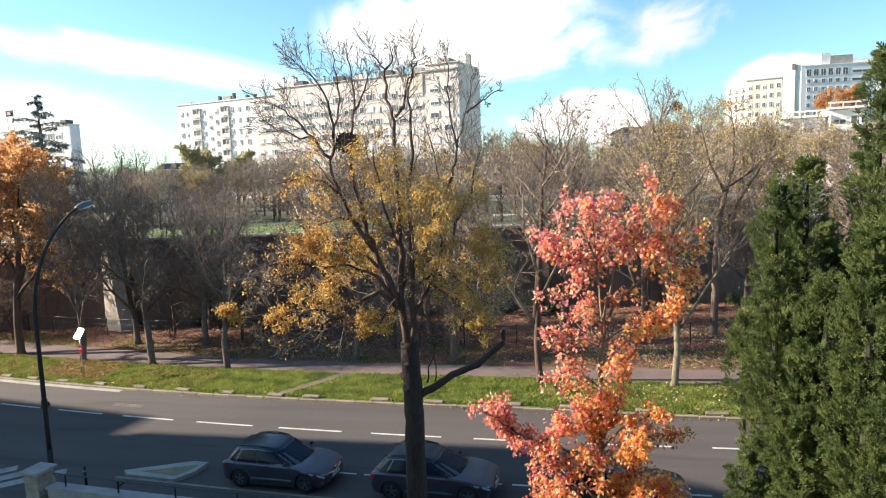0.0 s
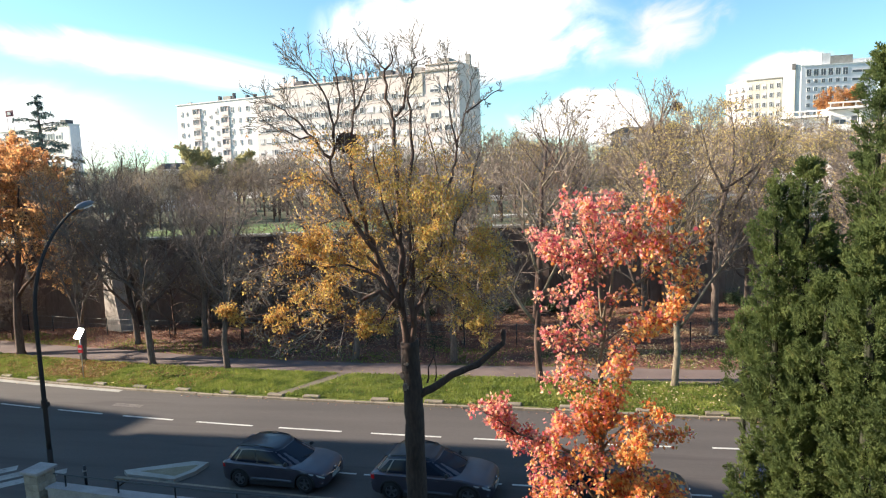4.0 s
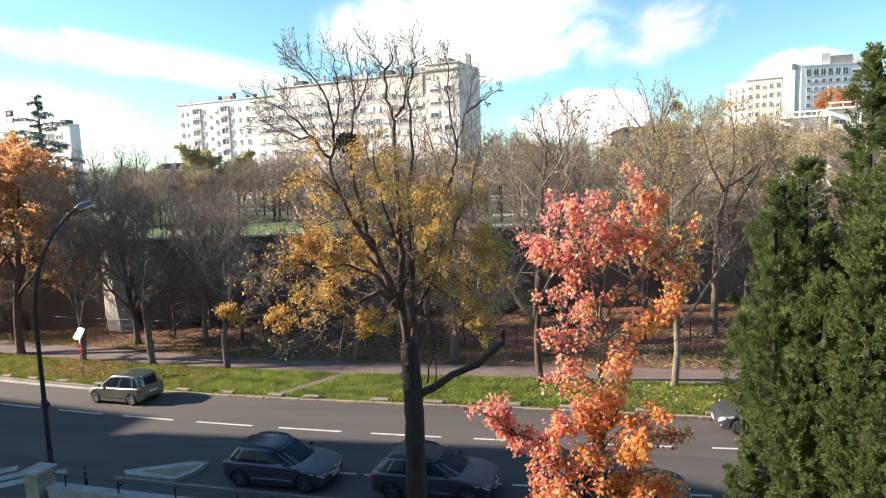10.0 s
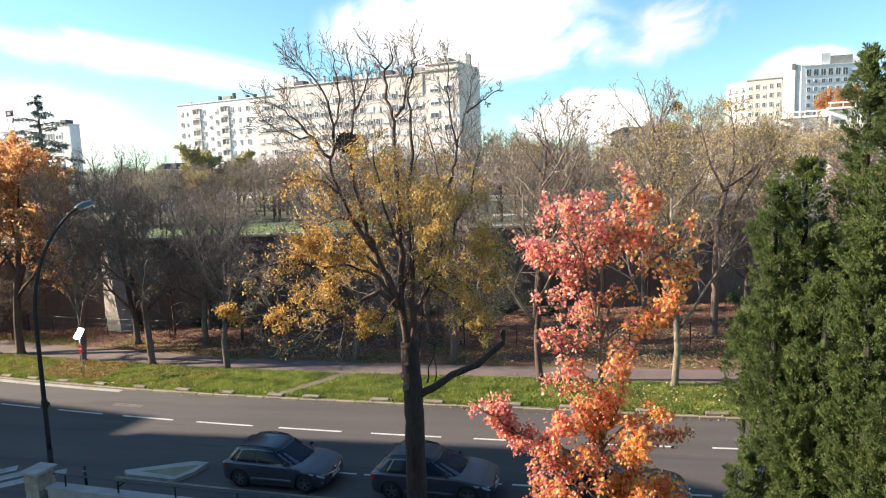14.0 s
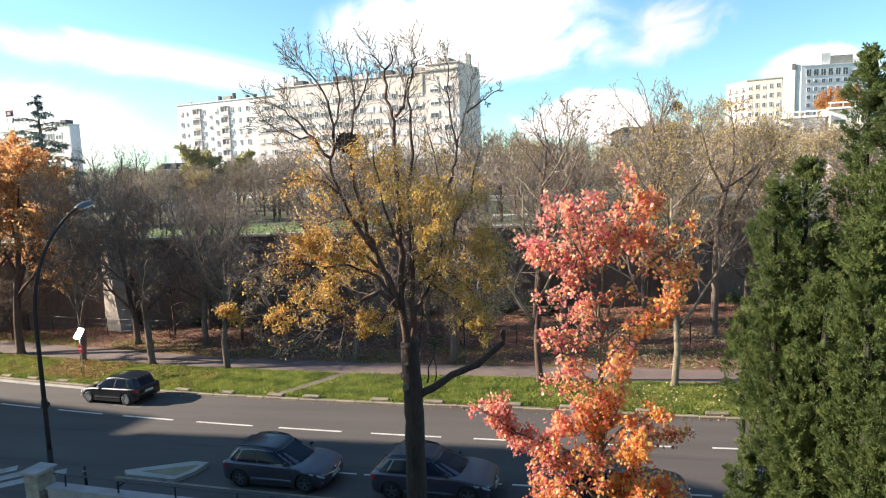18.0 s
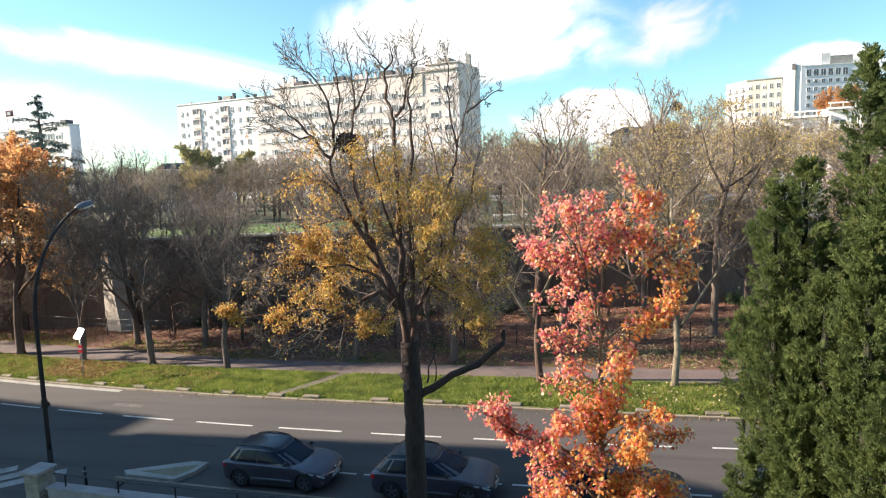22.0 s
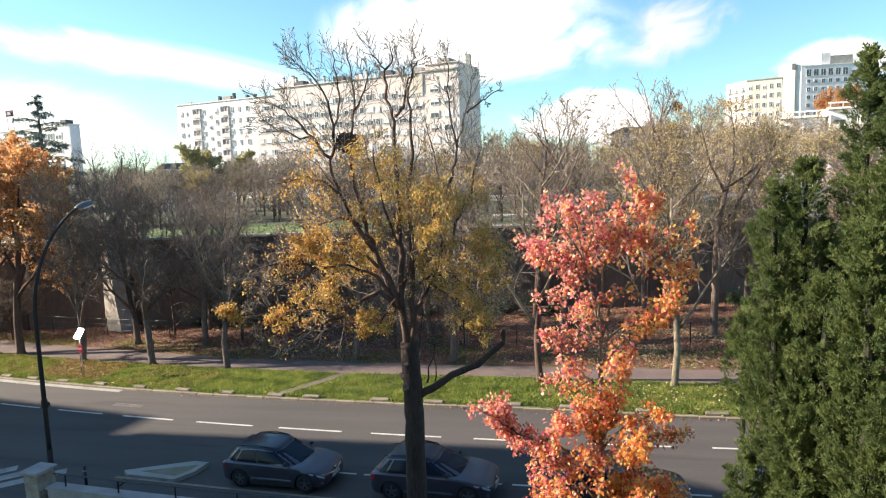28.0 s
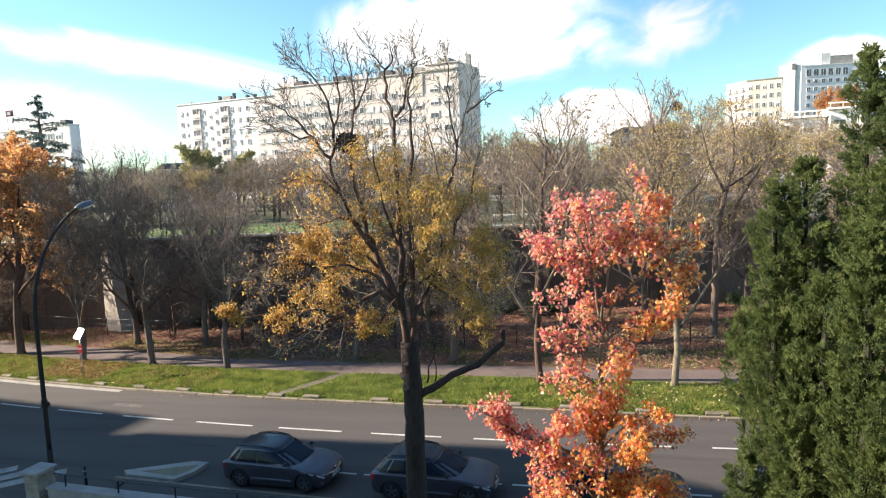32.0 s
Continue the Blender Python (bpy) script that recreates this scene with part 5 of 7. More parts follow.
    bough((-0.09, 9.5, 5.83), [(0.024, 0.7, (-0.09, 9.50, 5.83), (-0.13, 9.40, 6.36), (-0.03, 9.30, 6.71)),
          (0.022, 0.7, (-0.09, 9.50, 5.83), (0.07, 9.57, 6.26), (0.22, 9.63, 6.69), (0.25, 9.70, 6.98)),
          (0.02, 0.65, (-0.09, 9.50, 5.79), (0.19, 9.37, 6.18), (0.50, 9.23, 6.41), (0.74, 9.10, 6.57)),
          (0.012, 0.3, (-0.05, 9.50, 5.75), (0.45, 9.62, 5.91), (0.78, 9.73, 5.98), (1.24, 9.85, 6.01)),
          (0.018, 0.65, (-0.11, 9.50, 5.83), (-0.33, 9.45, 6.11), (-0.36, 9.40, 6.46)),
          (0.016, 0.6, (-0.09, 9.50, 5.74), (0.25, 9.10, 5.95), (0.40, 8.70, 6.26)),
          (0.016, 0.6, (-0.10, 9.50, 5.74), (-0.22, 9.55, 5.98), (0.03, 9.60, 6.34))], 3200, 0.056, "bough")
    bough((-0.14, 9.5, 4.92), [(0.028, 0.8, (-0.14, 9.50, 4.92), (-0.47, 9.43, 5.38), (-0.76, 9.37, 5.64), (-0.99, 9.30, 5.72)),
          (0.026, 0.75, (-0.14, 9.50, 4.83), (-0.66, 9.60, 4.99), (-1.07, 9.70, 5.01)),
          (0.026, 0.9, (-0.12, 9.50, 4.92), (-0.15, 9.30, 5.47), (-0.29, 9.10, 5.91)),
          (0.024, 0.8, (-0.11, 9.50, 4.93), (0.27, 9.68, 5.24), (0.46, 9.85, 5.50)),
          (0.02, 0.6, (-0.11, 9.50, 4.79), (0.60, 9.45, 5.22), (0.99, 9.40, 5.34)),
          (0.024, 0.8, (-0.14, 9.50, 4.55), (-0.63, 9.10, 4.95), (-1.04, 8.70, 5.30)),
          (0.024, 0.8, (-0.14, 9.50, 4.55), (0.03, 9.55, 5.01), (0.20, 9.60, 5.18)),
          (0.02, 0.7, (-0.14, 9.50, 4.65), (0.27, 9.15, 5.06), (0.63, 8.80, 5.41))], 4400, 0.056, "bough")
    return t, moving


RED_TREE, RED_MOVING = red_tree()


# ---- the evergreen beside the window ----
def evergreen():
    base = Vector((2.75, 7.75, 0.0))
    t = thing("evergreen_conifer", Matrix.Translation(base), "dense dark green conifer with feathery upright sprays", "conifer")
    rng = np.random.default_rng(31)
    part("trunk", Geo().tube([(0, 0, 0), (0.1, 0, 4.0), (0.3, -0.1, 8.0)], [0.2, 0.15, 0.06], 9), M["bark"], t, smooth=True)
    moving = []
    for ax, ay, top, rmax, taper, low in ((2.88, 7.2, 11.18, 0.56, 2.3, 5.0), (2.60, 7.5, 11.08, 0.29, 1.5, 7.6), (2.1, 7.7, 9.98, 0.30, 0.7, 5.8), (1.83, 7.8, 9.83, 0.25, 0.7, 7.2), (2.43, 7.9, 9.15, 0.34, 0.6, 5.4),
                                          (1.56, 7.95, 8.32, 0.22, 0.4, 7.1), (1.8, 7.6, 8.42, 0.36, 0.5, 5.4), (1.55, 7.6, 6.75, 0.2, 0.3, 5.4), (2.22, 7.3, 8.8, 0.42, 0.7, 5.4), (2.46, 6.85, 9.34, 0.40, 0.8, 5.4), (2.0, 7.3, 7.6, 0.42, 0.6, 5.2), (2.58, 6.6, 7.95, 0.46, 0.8, 5.2)):
        g, core = Geo(), Geo()
        hgt = top - low
        # Near-black stem: the shade deep among the sprays is put into its colour.
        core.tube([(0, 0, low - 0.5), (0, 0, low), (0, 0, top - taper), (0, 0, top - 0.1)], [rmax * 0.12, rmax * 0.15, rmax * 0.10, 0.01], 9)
        for k in range(int(6.283 * rmax * hgt * 66)):
            z = low + hgt * rng.random() ** 0.9
            an = rng.uniform(0, 6.283)
            if math.sin(an) > 0.4 and k % 5 < 3:
                continue
            prof = min(1.0, ((top - z) / taper) ** 0.65 + 0.06)
            lump = 0.82 + 0.5 * noise.noise(Vector((math.cos(an) * 1.5 + ax * 5, math.sin(an) * 1.5 + ay, z * 2.4)))
            r = rmax * prof * lump * math.sqrt(rng.uniform(0.22, 1.0))
            out_d = np.array((math.cos(an), math.sin(an), 0.0))
            c = out_d * r + (0, 0, z)
            d = out_d * rng.uniform(0.3, 0.8) + np.array((0, 0, rng.uniform(0.6, 1.1))) + rng.normal(0, 0.2, 3)
            d /= np.linalg.norm(d)
            side = np.cross(d, rng.normal(0, 1, 3))
            side /= np.linalg.norm(side)
            ln = rng.uniform(0.16, 0.32)
            m = 100
            s = rng.random(m) ** 0.8
            a = rng.uniform(0, 6.283, m)
            lat = np.cos(a)[:, None] * side + np.sin(a)[:, None] * np.cross(d, side) * 0.6
            wide = 0.062 * np.sqrt(np.clip(1.02 - s, 0, 1))
            sag = np.stack([0 * s, 0 * s, -0.04 * s * s], 1)
            pos = c + d * (ln * (s - 0.45))[:, None] + lat * (wide * np.sqrt(rng.random(m)))[:, None] + sag
            g.leaves(rng, pos, 0.040, 0.0, 0.30, facing=d * 1.4 + lat * 0.7)
        ob = part("spire", core, M["shaded_wood"], t)
        ob.location = Vector((ax, ay, 0)) - base
        tagged(part("sprays", g, NEEDLE, ob), kind="stuff")
        moving.append(ob)
    return t, moving


EVERGREEN, EVERGREEN_MOVING = evergreen()


def cedar():
    base = Vector((-65.3, 62.0, 5.3))
    t = thing("cedar", Matrix.Translation(base), "dark cedar with flat tiers of needles on the terrace", "conifer")
    rng = np.random.default_rng(17)
    H = 16.1
    part("trunk", Geo().tube([(0, 0, 0), (0.1, 0, 8), (0, 0, H)], [0.4, 0.25, 0.03], 8), M["bark"], t, smooth=True)
    for k in range(46):
        f = (k / 45) ** 0.95
        z = H * (0.28 + 0.70 * f) + rng.uniform(-0.25, 0.25)
        an = k * 2.4 + rng.uniform(-0.5, 0.5)
        ln = min(4.6, 0.3 + (H - z) * 0.78 * rng.uniform(0.35, 1.2))
        d = np.array((math.cos(an), math.sin(an), rng.uniform(-0.12, 0.28)))
        across = np.array((-math.sin(an), math.cos(an), 0.0))
        p = np.array((0, 0, z))
        limb_ob = part("limb", Geo().tube([p, p + d * ln * 0.5 + (0, 0, 0.1), p + d * ln - (0, 0, 0.10 * ln)], [0.07, 0.05, 0.015], 4), M["bark"], t)
        m = int(30 + 70 * ln)
        u = rng.random(m) ** 0.7
        wide = (0.08 + 0.30 * ln * u * (1.2 - u)) * rng.normal(0, 0.6, m)
        tuft = np.array([noise.noise(Vector((a * 3.0, b * 3.0, k))) for a, b in zip(ln * u, wide)])
        pos = p + d * (ln * u)[:, None] + across * wide[:, None] + np.stack([0 * u, 0 * u, -0.10 * ln * u * u - 0.08 * np.abs(wide) + rng.normal(0, 0.09, m) + 0.2 * tuft], 1)
        tagged(part("needles", Geo().leaves(rng, pos, 0.26, 0.25, 0.4), CEDAR_NEEDLE, limb_ob), kind="stuff")
    return t


cedar()

bird_nest((4.5, 45.5, 14.2), 0.34)


def roof_sign():
    t = thing("roof_sign", Matrix.Translation((-123.8, 110.5, 22.9)) @ Matrix.Scale(0.8, 4), "small red and white sign on a rooftop frame", "sign")
    part("frame", Geo().tube([(-1.0, 0, 0), (-1.0, 0, 3.9)], [0.08, 0.08], 4).tube([(1.0, 0, 0), (1.0, 0, 3.9)], [0.08, 0.08], 4), M["steel"], t)
    part("board", Geo().box(0, -0.1, 4.7, 2.4, 0.25, 1.6), M["board_red"], t)
    part("panel", Geo().box(0, -0.26, 4.7, 1.0, 0.08, 0.8), M["render_white"], t)
    return t


roof_sign()


# ---- cars ----
def loft(rings):
    """A closed skin over rings of equal length."""
    bm = bmesh.new()
    vs = [[bm.verts.new(p) for p in r] for r in rings]
    n = len(rings[0])
    for a, b in zip(vs[:-1], vs[1:]):
        for j in range(n):
            q = (j + 1) % n
            bm.faces.new((a[j], a[q], b[q], b[j]))
    bm.faces.new(list(reversed(vs[0])))
    bm.faces.new(vs[-1])
    bmesh.ops.recalc_face_normals(bm, faces=bm.faces[:])
    return bm


def wheel_meshes(r, w, dark):
    bm = bmesh.new()
    prof = [(r * 0.62, -w / 2), (r * 0.93, -w / 2), (r, -w * 0.32), (r, w * 0.32), (r * 0.93, w / 2), (r * 0.62, w / 2)]
    n = 20
    vs = [[bm.verts.new((p * math.cos(a), y, p * math.sin(a))) for p, y in prof] for a in [6.28318 * k / n for k in range(n)]]
    for k in range(n):
        for j in range(len(prof) - 1):
            bm.faces.new((vs[k][j], vs[k][j + 1], vs[(k + 1) % n][j + 1], vs[(k + 1) % n][j]))
    g = Geo()
    g.tube([(0, -w * 0.36, 0), (0, w * 0.36, 0)], [r * 0.2, r * 0.2], 10)
    for k in range(5):
        m = Matrix.Rotation(6.28318 * k / 5, 4, "Y")
        for s in (-1, 1):
            g.box(0, s * w * 0.36, r * 0.38, r * 0.2, 0.03, r * 0.6, m)
    for k in range(20):
        m = Matrix.Rotation(6.28318 * k / 20, 4, "Y")
        for s in (-1, 1):
            g.box(0, s * w * 0.36, r * 0.62, r * 0.22, 0.05, r * 0.09, m)
    h = Geo().tube([(0, -w * 0.25, 0), (0, w * 0.25, 0)], [r * 0.62, r * 0.62], 20)
    return bm, g, h


def crisp(ob, degrees=32):
    """Smooth shading, with the sharper edges kept."""
    ob.data.set_sharp_from_angle(angle=radians(degrees))
    return ob


def sheet(rows, thick):
    """A thin curved plate over a grid of (point, outward) pairs."""
    g = Geo()
    n, m = len(rows), len(rows[0])
    outer = [p + o * thick for r in rows for p, o in r]
    inner = [p - o * 0.02 for r in rows for p, o in r]
    v = [tuple(p) for p in outer + inner]
    k = n * m
    f = []
    for i in range(n - 1):
        for j in range(m - 1):
            q = (i * m + j, i * m + j + 1, (i + 1) * m + j + 1, (i + 1) * m + j)
            f += [q, tuple(c + k for c in reversed(q))]
    rim = [j for j in range(m)] + [i * m + m - 1 for i in range(1, n)] + [(n - 1) * m + j for j in range(m - 2, -1, -1)] + [i * m for i in range(n - 2, 0, -1)]
    for c, d in zip(rim, rim[1:] + rim[:1]):
        f.append((d, c, c + k, d + k))
    g.v, g.f = v, f
    return g


def make_car(name, label, paint, L=4.12, W=1.78, H=1.53, wb=2.606, r=0.33, cladding=True, dark_rim=False, screen=0.74, header=0.54, tail=0.10, waist=0.61, roof_paint=None, rack=False, group=""):
    """A hatchback: x forward, standing on z = 0. screen, header and tail: where the windscreen's foot, the roof's front and the roof's back lie along the car."""
    t = thing(name, Matrix(), label, "car", group)
    hw = W / 2
    rear, front = -L / 2, L / 2
    belt = H * waist
    rp = roof_paint or paint
    arch = r * 1.14
    wide = lambda s: hw * float(np.interp(s, (0, 0.012, 0.05, 0.14, 0.5, 0.84, 0.92, 0.965, 0.99, 1.0), (0.80, 0.90, 0.965, 1.0, 0.975, 1.0, 0.955, 0.87, 0.74, 0.64)))
    deck = lambda s: float(np.interp(s, (0, 0.012, 0.04, 0.5, screen - 0.02, screen + 0.05, 0.93, 0.97, 0.99, 1.0), (belt - 0.09, belt - 0.01, belt + 0.035, belt, belt - 0.02, belt - 0.05, belt - 0.15, belt - 0.22, belt - 0.29, belt - 0.36)))
    keel = lambda s: float(np.interp(s, (0, 0.03, 0.12, 0.88, 0.97, 1.0), (0.34, 0.26, 0.2, 0.19, 0.22, 0.28)))

    def arch_z(x):
        d = min(abs(x - wb / 2), abs(x + wb / 2))
        return r + math.sqrt(arch * arch - d * d) if d < arch else 0.0

    # body: sections along the car, with wheel wells cut up into the flanks
    xs = {rear + L * q for q in (0, 0.006, 0.012, 0.03, 0.05, 0.09, 0.3, 0.4, 0.5, 0.6, 0.7, 0.92, 0.945, 0.965, 0.98, 0.99, 0.996, 1.0)}
    for sx in (-1, 1):
        for q in (-1.003, -0.995, -0.95, -0.82, -0.6, -0.3, 0, 0.3, 0.6, 0.82, 0.95, 0.995, 1.003):
            xs.add(sx * wb / 2 + q * arch)
    rings = []
    for x in sorted(xs):
        s = (x - rear) / L
        zu, zt, wm = keel(s), deck(s), wide(s)
        za = max(zu, arch_z(x))
        wi = min(wm * 0.8, hw - 0.27)
        z1, z2 = max(0.47, za + 0.012), max(0.62, za + 0.03)
        z2 = min(z2, zt - 0.07)
        z1 = min(z1, z2 - 0.015)
        half = [(wi * 0.5, zu), (wi, zu), (wi, za), (wm * 0.955, za), (wm * 0.985, z1), (wm, z2), (wm * 0.985, zt - 0.05), (wm * 0.945, zt - 0.012), (wm * 0.8, zt + 0.006), (wm * 0.4, zt + 0.02)]
        rings.append([(x, y, z) for y, z in half] + [(x, -y, z) for y, z in reversed(half)])
    crisp(part("body", loft(rings), paint, t, smooth=True))
    # cabin: rounded level rings from the waist to the roof's edge, then a shallow dome
    x_low, x_top = (rear + 0.012 * L, rear + screen * L), (rear + tail * L, rear + header * L)
    zbelt, zroof = belt - 0.03, H - 0.055
    power = 4.6
    sag = lambda h, X: -0.085 * h * X * X * (1.0 if X > 0 else 0.8)

    def cabin(h):
        a, b = x_low[0] + (x_top[0] - x_low[0]) * h ** 1.25, x_low[1] + (x_top[1] - x_low[1]) * h ** 1.06
        return (a + b) / 2, (b - a) / 2, hw * (0.925 - 0.15 * h ** 1.3), zbelt + (zroof - zbelt) * h

    def ring(h, shrink=1.0, up=0.0):
        xc, ax, by, z = cabin(h)
        out = []
        for k in range(56):
            c, q = math.cos(6.28318 * k / 56), math.sin(6.28318 * k / 56)
            X = math.copysign(abs(c) ** (2 / power), c) * shrink
            out.append((xc + ax * X, by * shrink * math.copysign(abs(q) ** (2 / power), q), z + up + sag(h, X)))
        return out

    shell = [ring(h) for h in (0, 0.25, 0.5, 0.75, 0.9, 1.0)]
    top = [ring(1.0, 0.985, 0.018), ring(1.0, 0.94, 0.033), ring(1.0, 0.8, 0.046), ring(1.0, 0.45, 0.054), ring(1.0, 0.1, 0.055)]
    crisp(part("cabin", loft(shell), paint, t, smooth=True), 50)
    crisp(part("roof", loft([ring(0.955, 1.004)] + [ring(1.0, 1.004, 0.002)] + top), rp, t, smooth=True), 50)

    def flank(u, h, s):
        """A point on the cabin's side and the way out of it."""
        xc, ax, by, z = cabin(h)
        y = by * max(0.0, 1 - abs(2 * u - 1) ** power) ** (1 / power)
        return Vector((xc + ax * (2 * u - 1), s * y, z + sag(h, 2 * u - 1))), Vector((0, s * 0.95, 0.3))

    def face(v, h, s):
        """A point on the cabin's front (s = 1) or back."""
        xc, ax, by, z = cabin(h)
        X = s * max(0.0, 1 - abs(v) ** power) ** (1 / power)
        return Vector((xc + ax * X, by * v, z + sag(h, X))), Vector((s * 0.75, 0, 0.6))

    def pane(s, low, high):
        """A side window between two pairs of shares along the waist and along the roof's edge."""
        rows = []
        for i in range(6):
            q = i / 5
            h = 0.13 + 0.77 * q
            ua, ub = low[0] + (high[0] - low[0]) * q, low[1] + (high[1] - low[1]) * q
            rows.append([flank(ua + (ub - ua) * j / 5, h, s) for j in range(6)])
        return sheet(rows, 0.006)

    glass = M["car_glass"]
    for s in (-1, 1):
        part("side_window", pane(s, (0.505, 0.915), (0.53, 0.885)), glass, t, smooth=False)
        part("side_window", pane(s, (0.19, 0.475), (0.23, 0.50)), glass, t)
        part("quarter_window", pane(s, (0.075, 0.165), (0.14, 0.205)), glass, t)
        part("pillar", sheet([[flank(u, h, s) for u in (0.475 + 0.025 * h, 0.505 + 0.025 * h)] for h in (0.13, 0.5, 0.9)], 0.005), M["black"], t)
        part("mirror", block(0.13, 0.18, 0.11, 0.04, 2), M["black"] if cladding else paint, t).location = (x_low[1] - 0.42, s * (hw + 0.01), belt + 0.035)
        part("sill", Geo().box(0, s * hw * 0.955, 0.26, wb - 2.1 * arch, 0.06, 0.15), M["black"] if cladding else paint, t)
        part("side_trim", Geo().box(-0.02, s * hw * 0.972, 0.385, wb - 2.5 * arch, 0.035, 0.035 if cladding else 0.05), M["chrome"] if cladding else M["black"], t)
        for x in (rear + 0.36 * L, rear + 0.56 * L):
            part("door_handle", Geo().box(x, s * (wide(0.45) * 0.985), belt - 0.13, 0.19, 0.03, 0.03), paint, t)
        for x in (rear + 0.22 * L, rear + 0.46 * L, rear + 0.69 * L):
            part("door_seam", Geo().box(x, s * (wide((x - rear) / L) * 0.99 - 0.012), 0.56, 0.01, 0.03, belt - 0.66), M["black"], t)
        lamp = [[(Vector((rear + q * L, s * wide(q) * 0.985, deck(q) - d)), Vector((0.5, s * 0.8, 0.2))) for q in (0.865, 0.90, 0.935, 0.965, 0.985)] for d in ((0.07, 0.10, 0.13) if cladding else (0.055, 0.10, 0.15))]
        part("headlight", sheet(lamp, 0.012), M["lens"], t)
        lamp = [[(Vector((rear + q * L, s * wide(q) * 0.985, deck(0.05) - d)), Vector((-0.5, s * 0.8, 0))) for q in (0.0, 0.006, 0.02, 0.045)] for d in (0.09, 0.15, 0.21)]
        part("tail_light", sheet(lamp, 0.02), M["red_lens"], t)
        part("fog_light", Geo().box(rear + 0.968 * L, s * hw * 0.8, 0.36, 0.07, 0.16, 0.035), M["chrome"] if cladding else M["lens"], t)
        if rack:
            e = [flank(u, 1.0, s)[0] + Vector((0, -s * 0.07, d)) for u, d in ((0.08, 0.0), (0.14, 0.06), (0.5, 0.085), (0.86, 0.06), (0.94, 0.0))]
            part("roof_rail", Geo().tube(e, [0.016] * 5, 6), M["black"], t)
        if cladding:
            for sx in (-1, 1):
                lip = [(sx * wb / 2 + arch * math.cos(q), s * (hw * 0.972), r + arch * math.sin(q)) for q in [-0.25 + 3.64 * k / 14 for k in range(15)]]
                part("arch_lip", Geo().tube(lip, [0.03] * 15, 5), M["black"], t, smooth=True)
    screen_rows = [[face(v, h, 1) for v in (-0.93, -0.8, -0.5, 0, 0.5, 0.8, 0.93)] for h in (0.06, 0.3, 0.55, 0.8, 0.93)]
    part("windscreen", sheet(screen_rows, 0.008), glass, t, smooth=False)
    part("rear_window", sheet([[face(v, h, -1) for v in (-0.84, -0.5, 0, 0.5, 0.84)] for h in (0.2, 0.5, 0.88)], 0.01), glass, t)
    part("spoiler", block(0.13, W * 0.54, 0.03, 0.012), rp, t).location = (x_top[0] + 0.02, 0, zroof - 0.045)
    part("wiper", Geo().tube([face(0.35, 0.05, 1)[0] + Vector((0.03, 0, 0.02)), face(-0.3, 0.22, 1)[0] + Vector((0.02, 0, 0.02))], [0.012, 0.008], 4), M["black"], t)
    part("front_bumper", block(0.14, W * 0.74, 0.17, 0.06, 2), M["black"], t).location = (rear + 0.972 * L, 0, 0.29)
    part("rear_bumper", block(0.12, W * 0.80, 0.2, 0.05, 2), M["black"] if cladding else paint, t).location = (rear + 0.035, 0, 0.36)
    part("grille", Geo().box(front - 0.045, 0, belt - 0.40, 0.1, W * 0.44, 0.08), M["black"], t)
    part("badge", block(0.05, 0.13, 0.13, 0.02), M["chrome"], t).location = (front + 0.005, 0, belt - 0.36)
    if cladding:
        part("grille_strip", Geo().tube([(rear + q * L, v * hw, belt - d) for q, v, d in ((0.97, -0.82, 0.26), (0.99, -0.55, 0.32), (1.002, -0.2, 0.37), (1.002, 0.2, 0.37), (0.99, 0.55, 0.32), (0.97, 0.82, 0.26))], [0.02] * 6, 5), M["chrome"], t)
        part("front_skid", block(0.06, W * 0.46, 0.06, 0.02), M["chrome"], t).location = (front - 0.03, 0, 0.27)
    part("front_plate", Geo().box(front + 0.012, 0, 0.42, 0.03, 0.5, 0.11), M["plate"], t)
    part("rear_plate", Geo().box(rear - 0.005, 0, 0.62, 0.03, 0.5, 0.11), M["plate"], t)
    wheels = []
    ty, ri, hub = wheel_meshes(r, 0.2, dark_rim)
    first = None
    for sx in (-1, 1):
        for s in (-1, 1):
            part("wheel_well", Geo().tube([(sx * wb / 2, s * (hw - 0.275), r + 0.03), (sx * wb / 2, s * (hw - 0.255), r + 0.03)], [arch * 0.96, arch * 0.96], 22), M["black"], t)
            if first is None:
                w = part("wheel", ty, M["tyre"], t, smooth=True)
                rim = part("rim", ri, M["rim_dark"] if dark_rim else M["rim"], w)
                disc = part("hub", hub, M["black"] if dark_rim else M["rim_pale"], w)
                first = (w.data, rim.data, disc.data)
            else:
                w = part("wheel", first[0], None, t)
                part("rim", first[1], None, w)
                part("hub", first[2], None, w)
            w.location = (sx * wb / 2, s * (hw - 0.125), r)
            wheels.append(w)
    return t, wheels


def car_paint(name, col, rough=0.35, metal=0.55):
    return plain(name, col, rough, metal, 0.6)


grey_paint = car_paint("grey_car_paint", (0.074, 0.069, 0.092))
black_roof = car_paint("black_roof_paint", (0.012, 0.015, 0.03))
dark_paint = car_paint("dark_car_paint", (0.06, 0.055, 0.06))
blue_paint = car_paint("blue_car_paint", (0.035, 0.046, 0.12))
beige_paint = car_paint("beige_car_paint", (0.16, 0.152, 0.128))
silver_paint = car_paint("silver_car_paint", (0.088, 0.086, 0.094))
night_paint = car_paint("black_car_paint", (0.012, 0.014, 0.022))

PARKED = "cars parked along the kerb"
